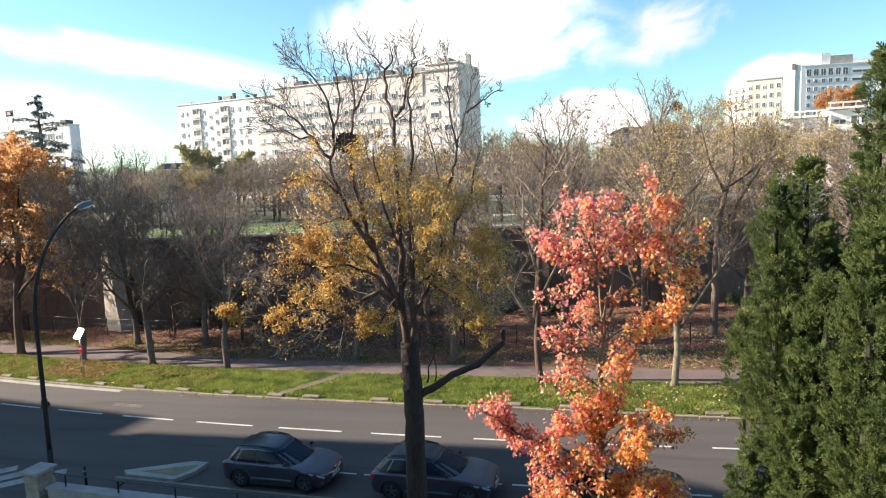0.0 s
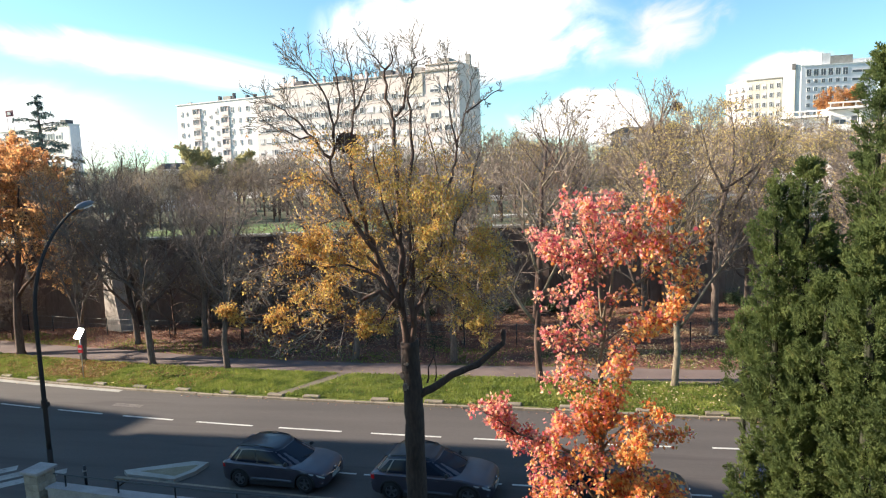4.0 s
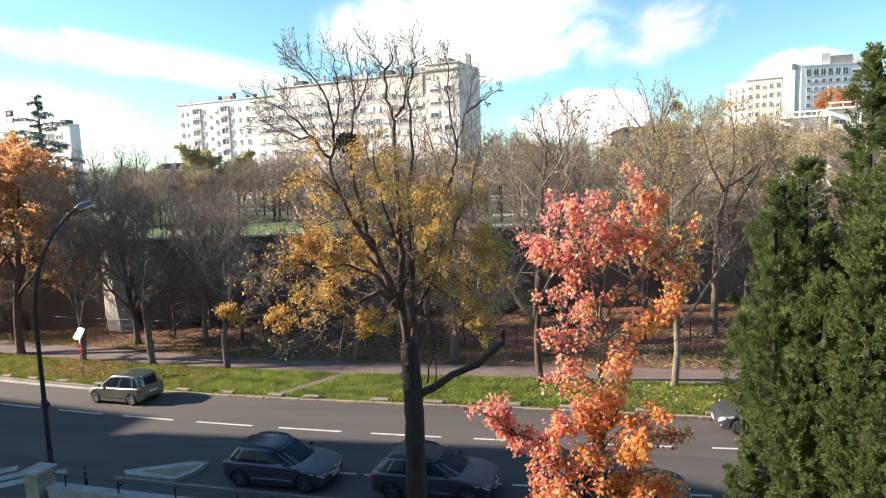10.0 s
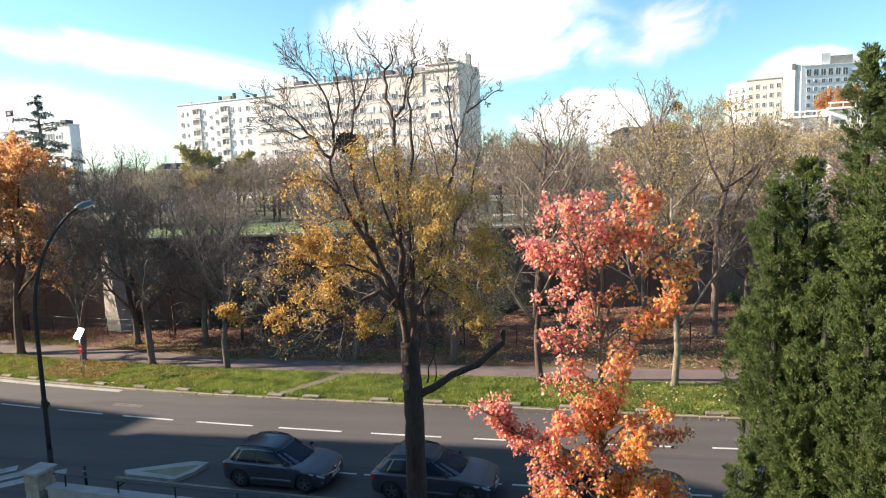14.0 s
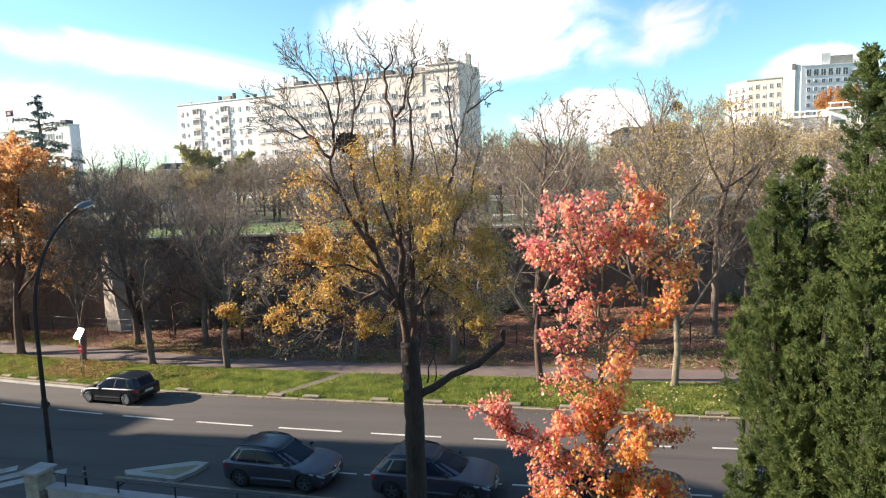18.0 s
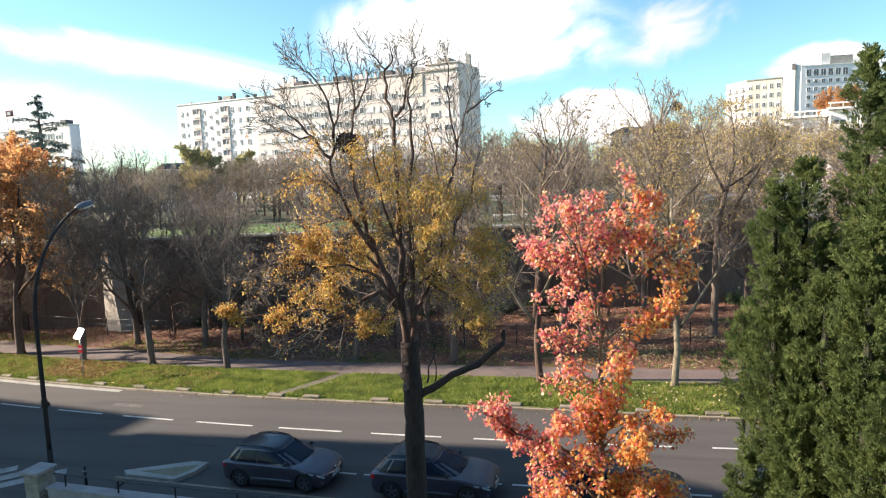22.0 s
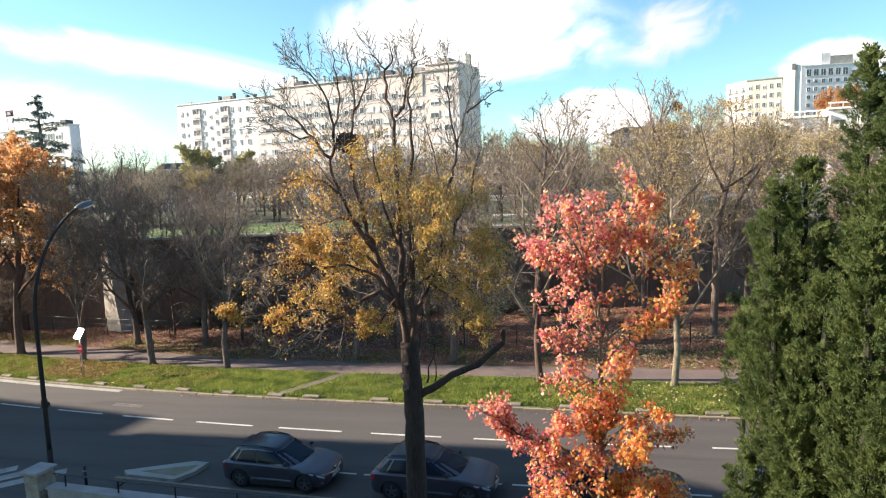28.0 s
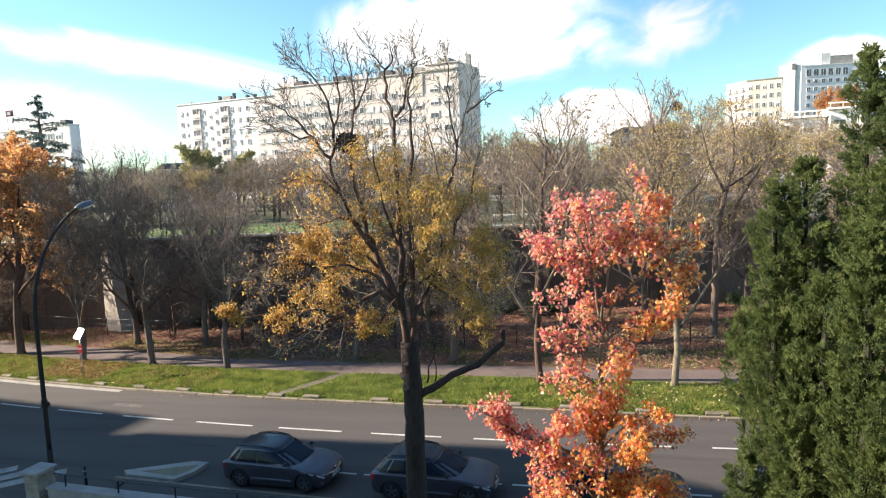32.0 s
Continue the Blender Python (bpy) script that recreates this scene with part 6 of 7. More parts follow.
for x, off in ((-11.0, -4.28), (-5.4, -4.28)):
    c, _ = make_car("parked_car", "grey crossover car with a dark roof parked in shade", grey_paint, L=3.98, H=1.43, wb=2.52, r=0.325, dark_rim=True, screen=0.76, header=0.54, tail=0.12, waist=0.62, roof_paint=black_roof, rack=True, group=PARKED)
    c.matrix_basis = on_street(x, off, 0.005)
c, _ = make_car("parked_car", "dark brown hatchback parked behind the red tree", dark_paint, L=4.05, H=1.38, cladding=False, group=PARKED)
c.matrix_basis = on_street(0.3, -4.3, 0.005)
c, _ = make_car("parked_car", "dark blue car parked beyond the conifer", blue_paint, L=4.05, H=1.38, cladding=False, group=PARKED)
c.matrix_basis = on_street(5.85, -4.4, 0.005)

# moving cars: (thing, wheels, x of the car's middle at t = 0, metres a second, seconds between which the wheels are keyed)
DRIVE = []
for nm, lb, pt, kw, x9, t9, v in (
        ("blue_car", "blue hatchback driving along the street", blue_paint, dict(L=3.68, W=1.6, H=1.40, wb=2.36, r=0.28, cladding=False, dark_rim=True, screen=0.77, header=0.57, tail=0.07, waist=0.59), -9.7, 6.0, -11.5),
        ("beige_car", "grey-beige small people carrier driving along the street", beige_paint, dict(L=3.7, W=1.65, H=1.50, wb=2.42, r=0.295, cladding=False, screen=0.83, header=0.61, tail=0.05, waist=0.58, roof_paint=car_paint("grey_roof_paint", (0.1, 0.1, 0.1))), -10.8 - 1.22, 9.0, -12.05),
        ("silver_car", "dark silver people carrier driving along the street", silver_paint, dict(L=4.3, W=1.75, H=1.51, wb=2.7, r=0.32, cladding=False, screen=0.80, header=0.58, tail=0.08, waist=0.59, rack=True, roof_paint=black_roof), -12.87, 11.5, -12.62),
        ("black_car", "black hatchback with bright rims driving along the street", night_paint, dict(L=4.0, W=1.7, H=1.40, wb=2.56, r=0.31, cladding=False, screen=0.77, header=0.57, tail=0.07, waist=0.60), -12.18, 17.0, -12.3)):
    c, wheels = make_car(nm, lb, pt, **kw)
    DRIVE.append((c, wheels, x9, t9, v, kw["r"]))


# ---- street furniture ----
def street_lamp():
    t = thing("street_lamp", Matrix.Translation(spot(-19.82, -6.2, 0.1)), "tall dark steel street lamp with a curved arm", "street lamp")
    bm = bmesh.new()
    bmesh.ops.create_cone(bm, cap_ends=True, segments=14, radius1=0.105, radius2=0.095, depth=1.2)
    bmesh.ops.translate(bm, vec=(0, 0, 0.6), verts=bm.verts)
    part("base", bm, M["lamp_steel"], t, smooth=True)
    pts = [(0, 0, 1.1 + 0.8 * k) for k in range(7)]
    for k in range(1, 13):
        a = radians(66) * k / 12
        pts.append((0, 3.95 * (1 - math.cos(a)), 6.0 + 4.2 * math.sin(a) * 1.02))
    part("pole", Geo().tube(pts, np.linspace(0.085, 0.042, len(pts)), 10), M["lamp_steel"], t, smooth=True)
    part("collar", Geo().tube([(0, 0, 2.75), (0, 0, 3.05)], [0.105, 0.105], 10), M["lamp_steel"], t)
    part("bracket", Geo().box(0.14, 0, 2.9, 0.12, 0.08, 0.16), M["lamp_steel"], t)
    bm = bmesh.new()
    bmesh.ops.create_uvsphere(bm, u_segments=18, v_segments=10, radius=0.5)
    for v in bm.verts:
        v.co = Vector((v.co.x * 0.36, v.co.y * 0.95, v.co.z * (0.30 if v.co.z > 0 else 0.12)))
    head = part("head", bm, M["lamp_grey"], t, "grey metal lamp head", smooth=True)
    head.matrix_basis = pose(0, 2.68, 9.97, 14, 0, 0)
    part("lens", Geo().box(0, 0.05, -0.07, 0.24, 0.5, 0.05), M["lens"], head)
    return t


street_lamp()


def sign_post():
    p = spot(-29.3, 3.95, 0.1)
    t = thing("road_sign", Matrix.Translation(p), "road sign whose white face glares in the sun", "sign")
    part("post", Geo().tube([(0, 0, 0), (0, 0, 2.95)], [0.03, 0.03], 8), M["alu"], t, smooth=True)
    # faces the low sun and the window alike, so it glares
    to_eye = (Vector(EYE) - (p + Vector((0, 0, 2.55)))).normalized()
    n = (to_eye + SUN_TO).normalized()
    q = n.to_track_quat("Y", "Z").to_matrix().to_4x4()
    q.translation = (0, 0, 2.75)
    part("plate", Geo().prism([(-0.22, -0.3), (0.22, -0.3), (0.26, -0.26), (0.26, 0.26), (0.22, 0.3), (-0.22, 0.3), (-0.26, 0.26), (-0.26, -0.26)], 0.02, q), M["sign_white"], t)
    part("lower_plate", Geo().prism([(-0.16, -0.22), (0.16, -0.22), (0.16, 0.22), (-0.16, 0.22)], 0.02, Matrix.Translation((0, -0.05, 1.85))), M["sign_red"], t, "small red plate")
    part("bar", Geo().box(0, -0.065, 1.87, 0.2, 0.012, 0.09), M["plate"], t)
    return t


sign_post()

# Concrete blocks that keep cars off the verge, one about every 2.8 m.
stop_mesh = None
for i, x in enumerate((-38.2, -35.4, -33.0, -30.45, -27.5, -24.55, -21.6, -18.8, -15.9, -13.9, -10.3, -7.65, -4.1, -1.55, 1.55, 4.2, 6.9, 9.6)):
    if stop_mesh is None:
        ob = part("kerb_block", block(0.9, 0.26, 0.13, 0.035), M["kerb"])
        stop_mesh = ob.data
    else:
        ob = part("kerb_block", stop_mesh, None)
    ob.matrix_basis = on_street(x, 3.5, 0.09, (i * 37 % 7 - 3) * 0.8)
    tagged(ob, "weathered concrete block at the edge of the verge", "block", "blocks along the verge")


def traffic_island():
    t = thing("traffic_island", Matrix(), "low kerbed traffic island with a bare earth middle", "traffic island")
    outline = [(-17.5, -5.05), (-17.1, -5.3), (-15.0, -5.3), (-14.6, -4.6), (-14.55, -3.85), (-15.2, -3.85)]
    inner = [(-16.75, -5.0), (-15.15, -5.08), (-14.85, -4.55), (-14.8, -4.1)]
    for nm, line, z0, z1, mt in (("kerb", outline, -0.1, 0.15, "concrete"), ("bed", inner, 0.1, 0.156, "sand")):
        n = len(line)
        g = Geo().add([tuple(spot(x, o, z)) for z in (z0, z1) for x, o in line], [tuple(range(n - 1, -1, -1)), tuple(range(n, 2 * n))] + [(i, (i + 1) % n, (i + 1) % n + n, i + n) for i in range(n)])
        part(nm, g, M[mt], t)
    return t


traffic_island()

# zebra crossing of the side street
side_mouth = ribbon("side_street", -34, -17.0, -7.7, -5.35, 0.004, M["asphalt"], "asphalt mouth of a side street in shade", 1.5, 0.25)
for k in range(-4, 3):
    foot = Vector((-22.92 + 0.6 * k, 18.37 - 0.52 * k, 0))
    way = Vector((0.75, 0.66, 0))
    a, b = foot - way * 2.4, foot + way * ((18.75 - foot.y) / 0.66)
    d = (b - a).normalized()
    w = Vector((-d.y, d.x, 0)) * 0.25
    vs = []
    for p in (a - w, b - w, b + w, a + w):
        vs.append((p.x, p.y, street_z(p.x) + 0.012))
    vs += [(x, y, z - 0.006) for x, y, z in vs]
    tagged(part("crossing_stripe", Geo().add(vs, [(0, 1, 2, 3), (4, 5, 1, 0), (5, 6, 2, 1), (6, 7, 3, 2), (7, 4, 0, 3)]), M["dull_paint"]), "white painted stripe of a pedestrian crossing", "crossing stripe", "stripes of the crossing")


def boundary_wall():
    t = thing("boundary_wall", Matrix(), "pale rendered boundary wall with a flat coping and black rail", "wall", kind="structure")
    off = -7.95
    x = -17.75
    while x < 12:
        p, q = spot(x, off), spot(x + 2.0, off)
        m = on_street(x + 1.0, off, 0)
        part("panel", Geo().box(0, 0, 0.35, 2.0, 0.26, 1.15, m), M["coping"], t)
        part("coping", Geo().box(0, 0, 0.965, 1.99, 0.4, 0.08, m), M["coping"], t)
        x += 2.0
    for i in range(13):
        xp = -17.1 + 2.2 * i
        part("post", Geo().tube([spot(xp, off, 0.98), spot(xp, off, 1.42)], [0.028, 0.028], 6), M["steel"], t)
    part("rail", Geo().tube([spot(-17.6 + i, off, 1.4) for i in range(30)], [0.026] * 30, 6), M["steel"], t)
    return t


boundary_wall()


def gate_pillar(x):
    m = on_street(x, -7.95, 0)
    t = thing("gate_pillar", m, "square stone gate pillar with a flat cap", "pillar")
    rng = random.Random(2)
    core = part("core", Geo().box(0, 0, 0.72, 0.56, 0.56, 1.44), M["coping"], t)
    z = 0.0
    row = 0
    while z < 1.4:
        h = rng.choice((0.2, 0.24, 0.28))
        h = min(h, 1.44 - z)
        cut = rng.uniform(-0.1, 0.1)
        for s in (-1, 1):
            for a, b in ((-0.31, cut), (cut, 0.31)):
                part("stone", Geo().box((a + b) / 2, s * 0.285, z + h / 2, b - a - 0.014, 0.05 + rng.uniform(0, 0.02), h - 0.014), M["stone"], t)
                part("stone", Geo().box(s * 0.285, (a + b) / 2, z + h / 2, 0.05 + rng.uniform(0, 0.02), b - a - 0.014, h - 0.014), M["stone"], t)
        z += h
        row += 1
    part("cap", block(0.78, 0.78, 0.1, 0.02), M["coping"], t).location = (0, 0, 1.44)
    return t


gate_pillar(-18.2)
for x, off in ((-17.3, -6.95),):
    t = thing("bollard", on_street(x, off, 0.12), "black steel bollard on the pavement", "bollard")
    part("post", Geo().tube([(0, 0, 0), (0, 0, 1.1)], [0.05, 0.05], 10), M["steel"], t, smooth=True)
    part("collar", Geo().tube([(0, 0, 0.9), (0, 0, 0.95)], [0.06, 0.06], 10), M["alu"], t)

# worn track across the verge
vs = []
for k in range(9):
    f = k / 8
    x, o = -15.9 + 2.2 * f + 0.15 * math.sin(f * 5), 3.5 + 3.8 * f
    for s in (-1, 1):
        vs.append(tuple(spot(x + s * (0.42 - 0.1 * f), o, 0.135 + 0.0)))
vs += [(x, y, z - 0.05) for x, y, z in vs]
fs = [(2 * k, 2 * k + 1, 2 * k + 3, 2 * k + 2) for k in range(8)] + [(2 * k, 2 * k + 2, 2 * k + 20, 2 * k + 18) for k in range(8)] + [(2 * k + 1, 2 * k + 19, 2 * k + 21, 2 * k + 3) for k in range(8)]
tagged(part("worn_track", Geo().add(vs, fs), surface("trodden_earth", (0.09, 0.072, 0.05), (0.165, 0.135, 0.095), 2, 20, 0.95, bump=0.4, depth=0.01)), "bare trodden track across the grass verge", "track", kind="structure")


# ---- grass and fallen leaves ----
def strewn(name, seed, n, x0, x1, o0, o1, size, material, label, up=0.12, lift=0.4, slim=0.5, clump=None, category="leaves", flat=True):
    rng = np.random.default_rng(seed)
    xs, os = rng.uniform(x0, x1, n), rng.uniform(o0, o1, n)
    if clump:
        keep = np.array([noise.noise(Vector((x * clump, o * clump * 1.3, seed))) for x, o in zip(xs, os)]) + rng.uniform(-0.35, 0.35, n) > 0.0
        xs, os = xs[keep], os[keep]
    mid = -15.9 + 2.2 * (os - 3.5) / 3.8
    keep = (np.abs(xs - mid) > rng.uniform(0.25, 0.6, len(xs))) | (os > 7.4) | flat
    xs, os = xs[keep], os[keep]
    ys = np.array([street_y(x) + drawn_in(x, o) for x, o in zip(xs, os)])
    keep = ys < np.array([wall_y(x) for x in xs]) - 0.1
    xs, os, ys = xs[keep], os[keep], ys[keep]
    zs = GRADE * xs + up + rng.uniform(0, 0.03, len(xs))
    pos = np.stack([xs, ys, zs], 1)
    face = rng.normal(0, 1, pos.shape)
    face[:, 2] = rng.uniform(0, lift, len(pos)) if flat else rng.uniform(1.2, 2.2, len(pos))
    g = Geo()
    if flat:
        ax = face / np.linalg.norm(face, axis=1)[:, None]
        up_v = np.array((0, 0, 1.0)) + rng.normal(0, 0.35, pos.shape)
        side = np.cross(ax, up_v)
        side /= np.linalg.norm(side, axis=1)[:, None]
        L = size * rng.uniform(0.6, 1.3, len(pos))[:, None]
        v = np.stack([pos, pos + ax * L * 0.5 + side * L * slim * 0.5, pos + ax * L, pos + ax * L * 0.5 - side * L * slim * 0.5], 1)
        g.v = list(map(tuple, v.reshape(-1, 3).tolist()))
        for i in range(len(pos)):
            g.f += [(4 * i, 4 * i + 1, 4 * i + 2), (4 * i, 4 * i + 2, 4 * i + 3)]
    else:
        g.leaves(rng, pos, size, 0.0, slim, facing=face * 2)
    return tagged(part(name, g, material), label, category, kind="stuff")


strewn("grass", 1, 120000, -50, 14, 3.42, 7.3, 0.12, GRASS, "short green grass of the verge", 0.10, slim=0.26, category="grass", flat=False)
strewn("grass", 11, 34000, -50, 14, 3.5, 7.25, 0.19, GRASS, "coarser tufts of grass on the verge", 0.09, slim=0.22, clump=1.3, category="grass", flat=False)
strewn("grass", 8, 7000, -50, 14, 3.36, 3.8, 0.17, GRASS, "longer grass along the kerb", 0.08, slim=0.25, clump=0.5, category="grass", flat=False)
strewn("grass", 2, 16000, -60, 14, 10.0, 12.6, 0.15, GRASS, "patchy grass beyond the path", 0.10, slim=0.3, clump=0.35, category="grass", flat=False)
strewn("fallen_leaves", 3, 105000, -55, 16, 10.2, 25.5, 0.115, FALLEN, "brown fallen leaves under the trees", 0.14, slim=0.7)
strewn("fallen_leaves", 4, 2600, -50, 14, 3.5, 8.2, 0.085, FALLEN_GOLD, "yellow fallen leaves on verge and path", 0.18, slim=0.7, clump=0.2)
strewn("fallen_leaves", 5, 9000, -44, -21, 3.6, 7.2, 0.11, FALLEN_ORANGE, "brown fallen leaves on the verge", 0.17, slim=0.7, clump=0.6)
strewn("fallen_leaves", 7, 15000, -52, -25, 3.5, 7.3, 0.09, FALLEN_GOLD, "yellow fallen leaves on the verge", 0.17, slim=0.7, clump=0.35)
strewn("fallen_leaves", 9, 12000, -34, -28.5, 4.2, 7.0, 0.11, FALLEN_ORANGE, "brown drift of fallen leaves on the verge", 0.18, slim=0.7, clump=0.3)
strewn("fallen_leaves", 12, 1000, -2, 14, 3.6, 7.2, 0.10, FALLEN_PALE, "pale dry leaves scattered over the grass", 0.2, slim=0.7)
strewn("fallen_leaves", 13, 11000, -1, 14, 10.1, 17, 0.11, FALLEN_PALE, "pale dry leaves under the trees", 0.19, slim=0.7, clump=0.3)
strewn("fallen_leaves", 6, 500, -45, 10, 2.8, 3.35, 0.1, FALLEN, "dry leaves in the gutter", 0.01, slim=0.7, clump=0.4)


# ---- kerb stones, 1 m each ----
def kerb_row(name, off, x0, x1, label):
    k = thing(name, Matrix(), label, "kerb", kind="structure")
    mesh = None
    x = x0
    i = 0
    while x < x1:
        if mesh is None:
            ob = part("stone", block(0.994, 0.17, 0.42, 0.014), M["kerb"], k)
            mesh = ob.data
        else:
            ob = part("stone", mesh, None, k)
        ob.matrix_basis = on_street(x, off, -0.32 + 0.006 * math.sin(i * 2.3), 0.4 * math.sin(i * 1.7))
        x += 1.0
        i += 1


kerb_row("kerb", 3.29, -60.0, 16.0, "pale worn granite kerb along the verge")
kerb_row("kerb", -5.47, -17.0, 12.0, "granite kerb along the pavement in shade")

# pale concrete gutter and an old patch in the asphalt
ribbon("gutter", -37, -25.5, 2.86, 3.2, 0.008, M["concrete"], "pale concrete gutter before the dropped kerb", 1.0, 0.02)
ribbon("road_patch", -24.2, -22.4, 1.05, 1.45, 0.005, surface("worn_asphalt", (0.075, 0.063, 0.062), (0.16, 0.14, 0.13), 2.4, 12, 0.9, bump=0.2), "pale worn patch in the asphalt", 0.5, 0.005)


def shrub(x, y, r, seed, material, label):
    """A low bush: many stems from one foot, with small leaves."""
    rng = np.random.default_rng(seed)
    t = thing("shrub", Matrix.Translation((x, y, street_z(x) + 0.08)), label, "shrub", "shrubs at the wall")
    wood, pos = Geo(), []
    for k in range(16):
        a, e = rng.uniform(0, 6.28), rng.uniform(0.5, 1.4)
        d = np.array((math.cos(a) * math.cos(e), math.sin(a) * math.cos(e), math.sin(e))) * r * rng.uniform(0.7, 1.2)
        wood.tube([(0, 0, 0), d * 0.5 + (0, 0, 0.05), d], [0.02, 0.012, 0.006], 4)
        pos.append(d * rng.uniform(0.3, 1.05, 60)[:, None] + rng.normal(0, r * 0.14, (60, 3)))
    part("stems", wood, M["bark"], t)
    tagged(part("leaves", Geo().leaves(rng, np.vstack(pos), 0.13, 0.2, 0.6), material, t), kind="stuff")


for i, (x, r) in enumerate(((-8.9, 0.9), (-7.2, 0.8), (-5.4, 1.0), (-3.9, 0.7), (-22.0, 0.8), (-13.0, 0.7), (8.6, 0.9), (-31.0, 0.8))):
    shrub(x, wall_y(x) - 0.8, r, 200 + i, IVY, "dark evergreen shrub at the foot of the wall")


def log_pile():
    t = thing("log_pile", Matrix.Translation((-5.2, 44.6, street_z(-5.2) + 0.1)), "pile of dark cut logs before the wall", "logs")
    rng = random.Random(6)
    for k in range(9):
        row = 0 if k < 5 else 1 if k < 8 else 2
        y = (k if k < 5 else k - 4.5 if k < 8 else 2.0) * 0.24
        part("log", Geo().tube([(rng.uniform(-1.1, -0.9), y, 0.12 + 0.21 * row), (rng.uniform(0.9, 1.2), y, 0.12 + 0.21 * row)], [0.12, 0.115], 8), M["bark"], t)


log_pile()


# ---- clouds: thin far sheets of lit vapour ----
def cloud_material(name, seed, soft, scale, stretch, strength, cut):
    m = bpy.data.materials.new(name)
    m.use_nodes = True
    n, l = m.node_tree.nodes, m.node_tree.links
    n.remove(n["Principled BSDF"])
    co = n.new("ShaderNodeTexCoord")
    gr = n.new("ShaderNodeTexGradient")
    gr.gradient_type = "SPHERICAL"
    mp = n.new("ShaderNodeMapping")
    mp.inputs["Scale"].default_value = stretch
    mp.inputs["Location"].default_value = (seed * 3.7, seed * 1.3, seed)
    no = n.new("ShaderNodeTexNoise")
    no.inputs["Scale"].default_value, no.inputs["Detail"].default_value, no.inputs["Roughness"].default_value = scale, 8, 0.55
    l.new(co.outputs["Object"], gr.inputs["Vector"])
    l.new(co.outputs["Object"], mp.inputs["Vector"])
    l.new(mp.outputs[0], no.inputs["Vector"])
    no.inputs["Distortion"].default_value = 0.7
    wisp = n.new("ShaderNodeMath")
    wisp.operation = "MULTIPLY_ADD"
    wisp.inputs[1].default_value, wisp.inputs[2].default_value = 2.2, -1.1
    l.new(no.outputs["Fac"], wisp.inputs[0])
    edge = n.new("ShaderNodeMath")
    edge.operation = "MULTIPLY"
    grow_in = n.new("ShaderNodeMapRange")
    grow_in.inputs["From Max"].default_value = 0.35
    l.new(gr.outputs["Fac"], grow_in.inputs["Value"])
    l.new(wisp.outputs[0], edge.inputs[0])
    l.new(grow_in.outputs[0], edge.inputs[1])
    a = n.new("ShaderNodeMath")
    a.operation = "MULTIPLY_ADD"
    a.inputs[1].default_value = 1.3
    l.new(gr.outputs["Fac"], a.inputs[0])
    l.new(edge.outputs[0], a.inputs[2])
    rg = n.new("ShaderNodeMapRange")
    rg.interpolation_type = "SMOOTHSTEP"
    rg.inputs["From Min"].default_value, rg.inputs["From Max"].default_value = cut, cut + soft
    l.new(a.outputs[0], rg.inputs["Value"])
    em, tr, mx = n.new("ShaderNodeEmission"), n.new("ShaderNodeBsdfTransparent"), n.new("ShaderNodeMixShader")
    em.inputs["Color"].default_value, em.inputs["Strength"].default_value = (1.0, 0.97, 0.93, 1), strength
    l.new(rg.outputs[0], mx.inputs[0])
    l.new(tr.outputs[0], mx.inputs[1])
    l.new(em.outputs[0], mx.inputs[2])
    l.new(mx.outputs[0], n["Material Output"].inputs["Surface"])
    return m


FAR = 2600.0


def sky_pose(az, el, tilt):
    """A sheet's pose far off at azimuth az (degrees right of the street's square) and elevation el."""
    a, e = radians(az), radians(el)
    p = Vector((math.sin(a) * math.cos(e), math.cos(a) * math.cos(e), math.sin(e))) * FAR + Vector(EYE)
    q = (Vector(EYE) - p).to_track_quat("Z", "Y").to_matrix().to_4x4()
    return Matrix.Translation(p) @ q @ Matrix.Rotation(radians(tilt), 4, "Z")


CLOUDS = []


def cloud(az, el, w, h, tilt, seed, soft=0.35, scale=1.6, stretch=(1, 1, 1), strength=0.85, cut=0.72, drift=(0.0, 0.0), label="white sunlit cloud low over the roofs"):
    g = Geo()
    n = 12
    for i in range(n + 1):
        for j in range(n + 1):
            x, y = 2 * i / n - 1, 2 * j / n - 1
            g.v.append((x, y, 0.06 * (1 - x * x - y * y)))
    for i in range(n):
        for j in range(n):
            p = i * (n + 1) + j
            g.f.append((p, p + n + 1, p + n + 2, p + 1))
    ob = part("cloud", g, cloud_material("cloud_vapour", seed, soft, scale, stretch, strength, cut))
    tagged(ob, label, "cloud", "clouds")
    s = FAR * math.tan(radians(1)) / 2
    ob.scale = (w * s, h * s, w * s)
    CLOUDS.append((ob, az, el, tilt, drift))
    ob.matrix_basis = sky_pose(az, el, tilt) @ Matrix.Diagonal((w * s, h * s, w * s, 1))
    return ob


cloud(-38.0, 9.9, 44, 4.6, -7.5, 1, 0.95, 1.5, (1, 0.35, 1), 0.56, 0.27, (0.4, 0.0), "long white cloud streak over the roofs")
cloud(-53.0, 3.8, 37, 11.0, 4, 2, 0.95, 1.3, (1, 0.5, 1), 0.58, 0.14, (0.2, 0.0), "pale hazy cloud low over the roofs")
cloud(-11.5, 12.2, 32, 12, -3, 3, 0.7, 1.6, (1, 0.6, 1), 0.62, 0.15, (0.4, 0.0), "broad bright cloud above the block of flats")
cloud(4.8, 11.4, 13, 8, 8, 14, 1.1, 1.6, (1, 0.8, 1), 0.40, 0.25, (0.4, 0.0))
cloud(14.0, 7.0, 12, 4.8, 6, 5, 0.8, 1.5, (1, 0.7, 1), 0.56, 0.18, (4.0, 0.75), "small bright cloud drifting past the tower")
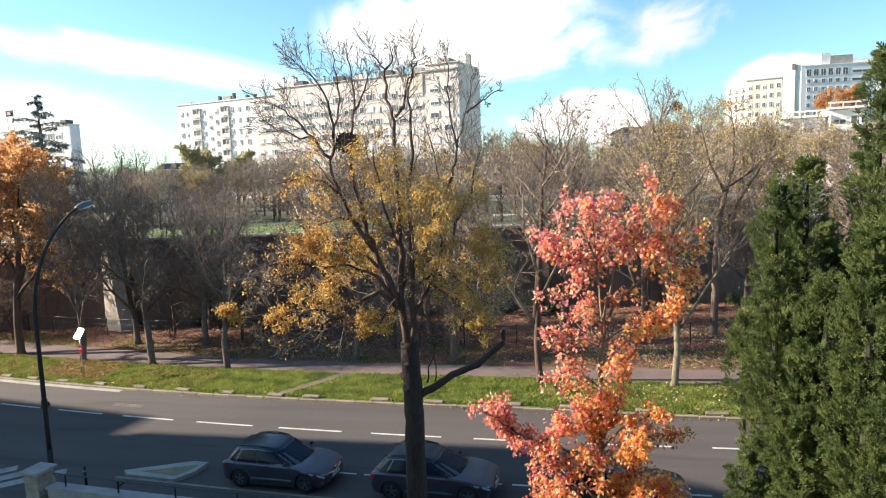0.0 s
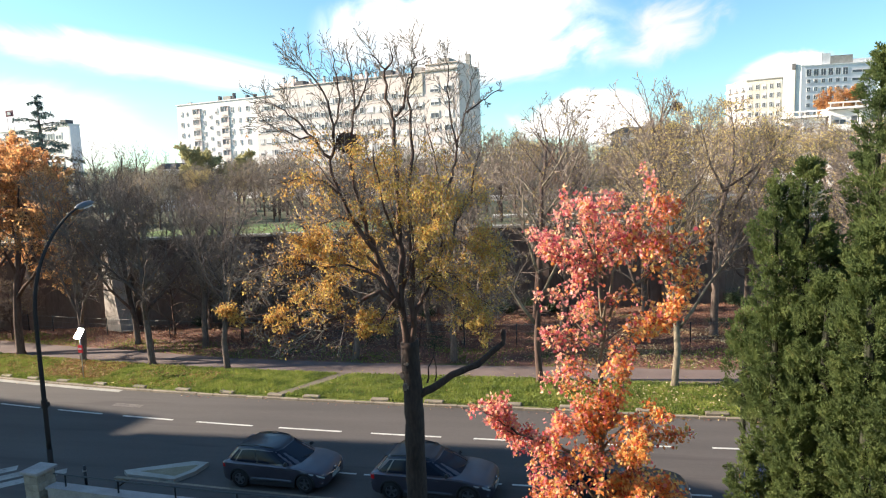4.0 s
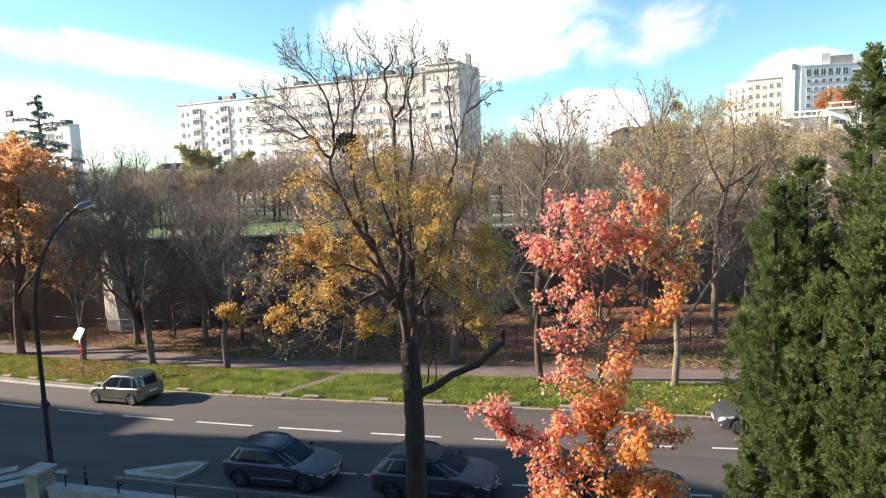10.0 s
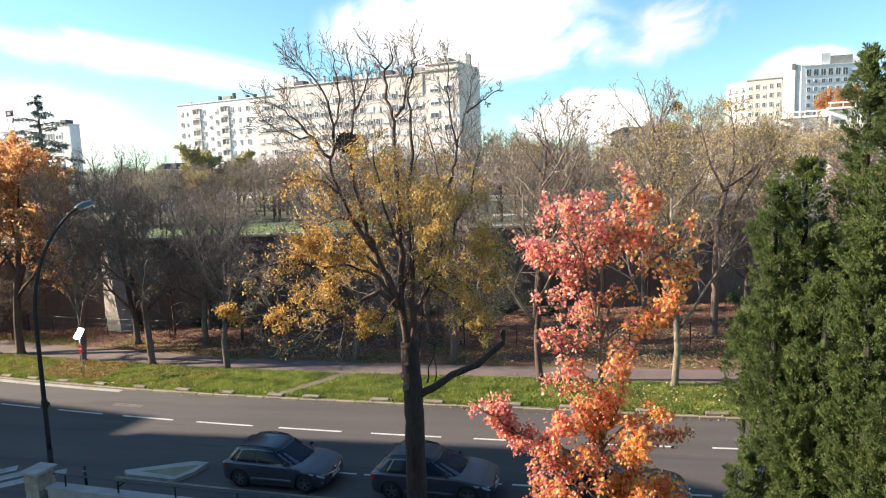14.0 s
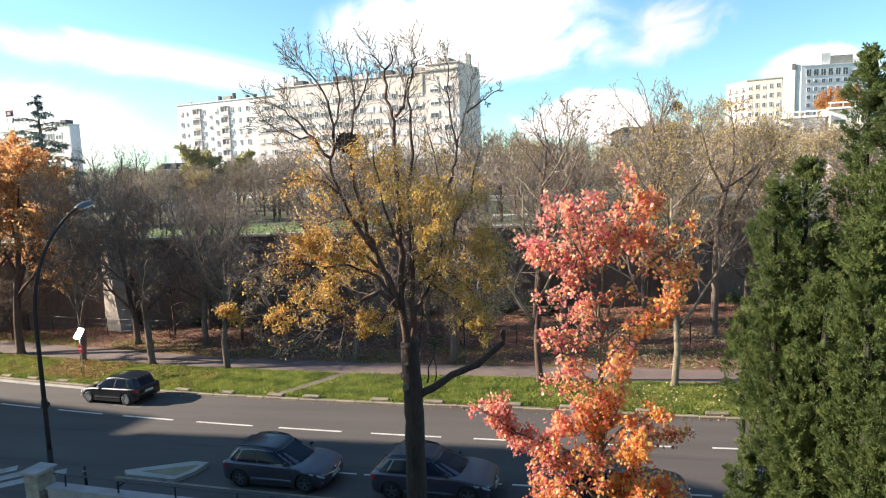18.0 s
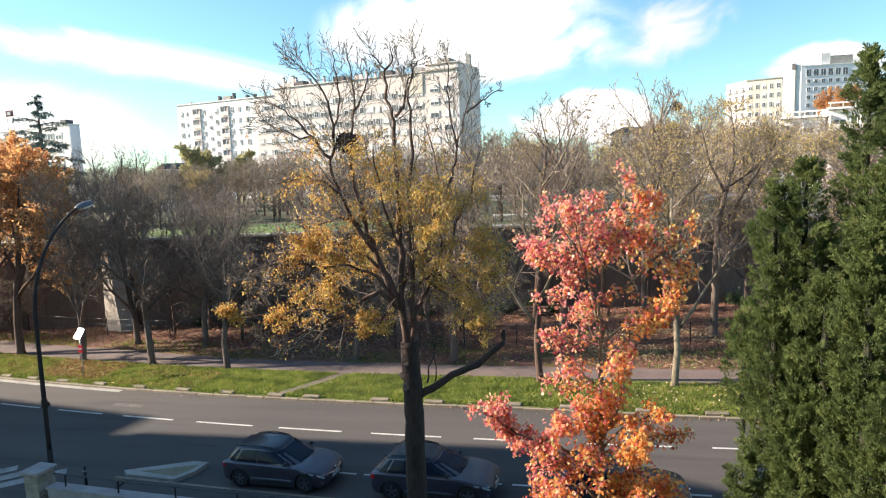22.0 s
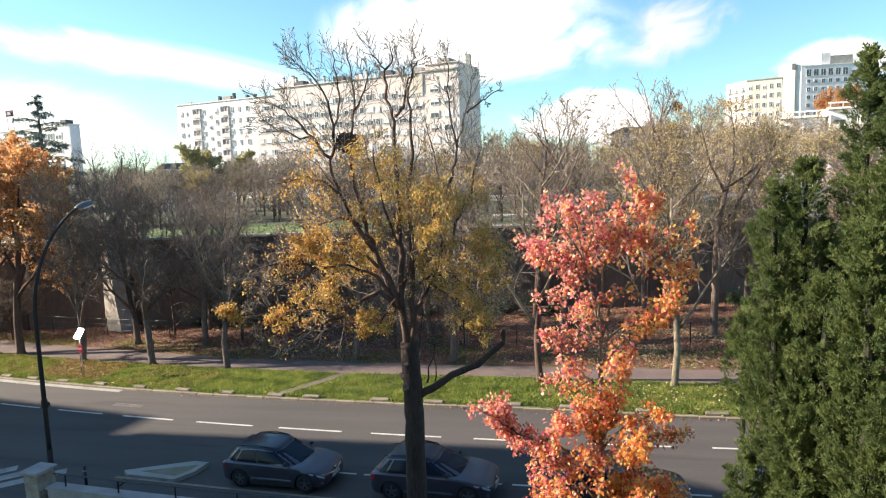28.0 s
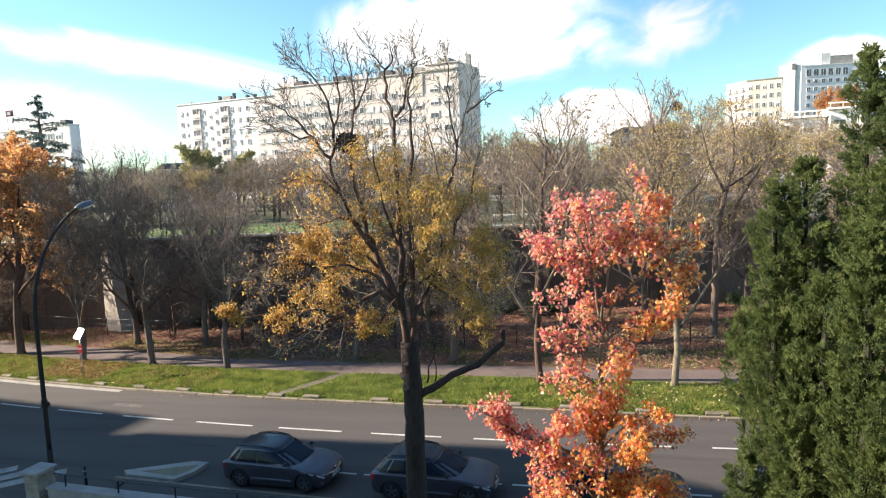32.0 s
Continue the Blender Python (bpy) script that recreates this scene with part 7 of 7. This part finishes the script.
cloud(-2.0, 4.6, 16, 6.5, 0, 6, 0.5, 1.6, (1, 0.6, 1), 0.6, 0.15, (0.4, 0.0))
cloud(24, 4.0, 30, 7, 0, 7, 0.7, 1.4, (1, 0.6, 1), 0.6, 0.25, (0.5, 0.0))


def motions():
    """All that moves: the cars and their wheels, the swaying trees, the drifting clouds."""
    for car, wheels, x9, t9, v, r in DRIVE:
        times = [0.0] + [t9 - 5 + 0.5 * k for k in range(19)] + [32.0]
        walk(car, [(t, on_street(x9 + v * (t - t9), 1.99, 0.004, 180)) for t in times if t == 0.0 or t > 0.0])
        t0, t1 = t9 - 2.0, t9 + 3.0
        rolls = [0.0] + [t0 + k / 30 for k in range(int((t1 - t0) * 30) + 1)] + [32.0]
        for w in wheels:
            at = Vector(w.location)
            walk(w, [(t, Matrix.Translation(at) @ Matrix.Rotation(-v * (max(t0, min(t1, t)) - t0) / r, 4, "Y")) for t in rolls])
    crown = [(0, 6.0), (1, 6.3), (2, 5.8), (3.5, 5.9), (5.5, 4.3), (6, 3.6), (6.5, 3.3), (7, 2.1), (7.5, 2.4), (8, 4.4), (8.5, 4.6), (9, 2.9), (9.5, 1.2), (10, 1.1), (10.5, 1.7), (11, 0.8), (11.5, -0.2), (12, 0.1), (12.5, 0.6), (13, 0.0), (14, -0.8), (14.5, -0.5), (17, 0.0), (18, -0.3), (20, 0.0), (23, -0.8), (24, -0.4), (25, -0.8), (26.5, -0.6), (28, -0.3), (29, 1.1), (30, 2.3), (31, 2.5), (32, 3.0)]
    low = [(0, 0.0), (1, 0.4), (2, -0.5), (3, 0.2), (5.5, -0.6), (6, -0.9), (7, -0.4), (8, -1.0), (9, -1.2), (10, -0.6), (11, 0.2), (12, -0.4), (13, 0.0), (14.5, 0.5), (16.5, -0.4), (18, 0.3), (19, 0.9), (20, 0.2), (22, -0.4), (23, -0.8), (24, -0.1), (26, 0.3), (28, 0.0), (29, -0.4), (30, 0.2), (31, -0.5), (32, -0.2)]
    for i, ob in enumerate(RED_MOVING):
        at = Vector(ob.location)
        rows, gain = (crown, (1.0, 0.7, 0.3)[i]) if i < 3 else (low, (1.0, -0.7, 0.5)[i - 3])
        walk(ob, [(t, Matrix.Translation(at) @ Matrix.Rotation(radians(a * gain), 4, "Y") @ Matrix.Rotation(radians(0.3 * math.sin(t * 1.7 + i)), 4, "X")) for t, a in rows])
    lean = [(0, 1.1), (2, 1.0), (3.5, 1.0), (5.5, 0.8), (6, 0.65), (6.5, 1.05), (7, 0.75), (7.5, 0.85), (8, 1.0), (8.5, 0.5), (9, 0.5), (9.5, 0.55), (10, 0.3), (10.5, 0.05), (12, 0.0), (14, 0.05), (17, 0.0), (20, 0.05), (24, 0.05), (25, -0.05), (27.5, 0.1), (28.5, -0.05), (30, 0.0), (32, 0.0)]
    for i, ob in enumerate(EVERGREEN_MOVING):
        at = Vector(ob.location)
        walk(ob, [(t, Matrix.Translation(at) @ Matrix.Rotation(radians(a * (0.6 if i < 2 else 0.06)), 4, "Y")) for t, a in lean])
    for ob, az, el, tilt, (da, de) in CLOUDS:
        walk(ob, [(t, sky_pose(az + da * t / 32, el + de * t / 32, tilt)) for t in (0.0, 8.0, 16.0, 24.0, 32.0)])


motions()
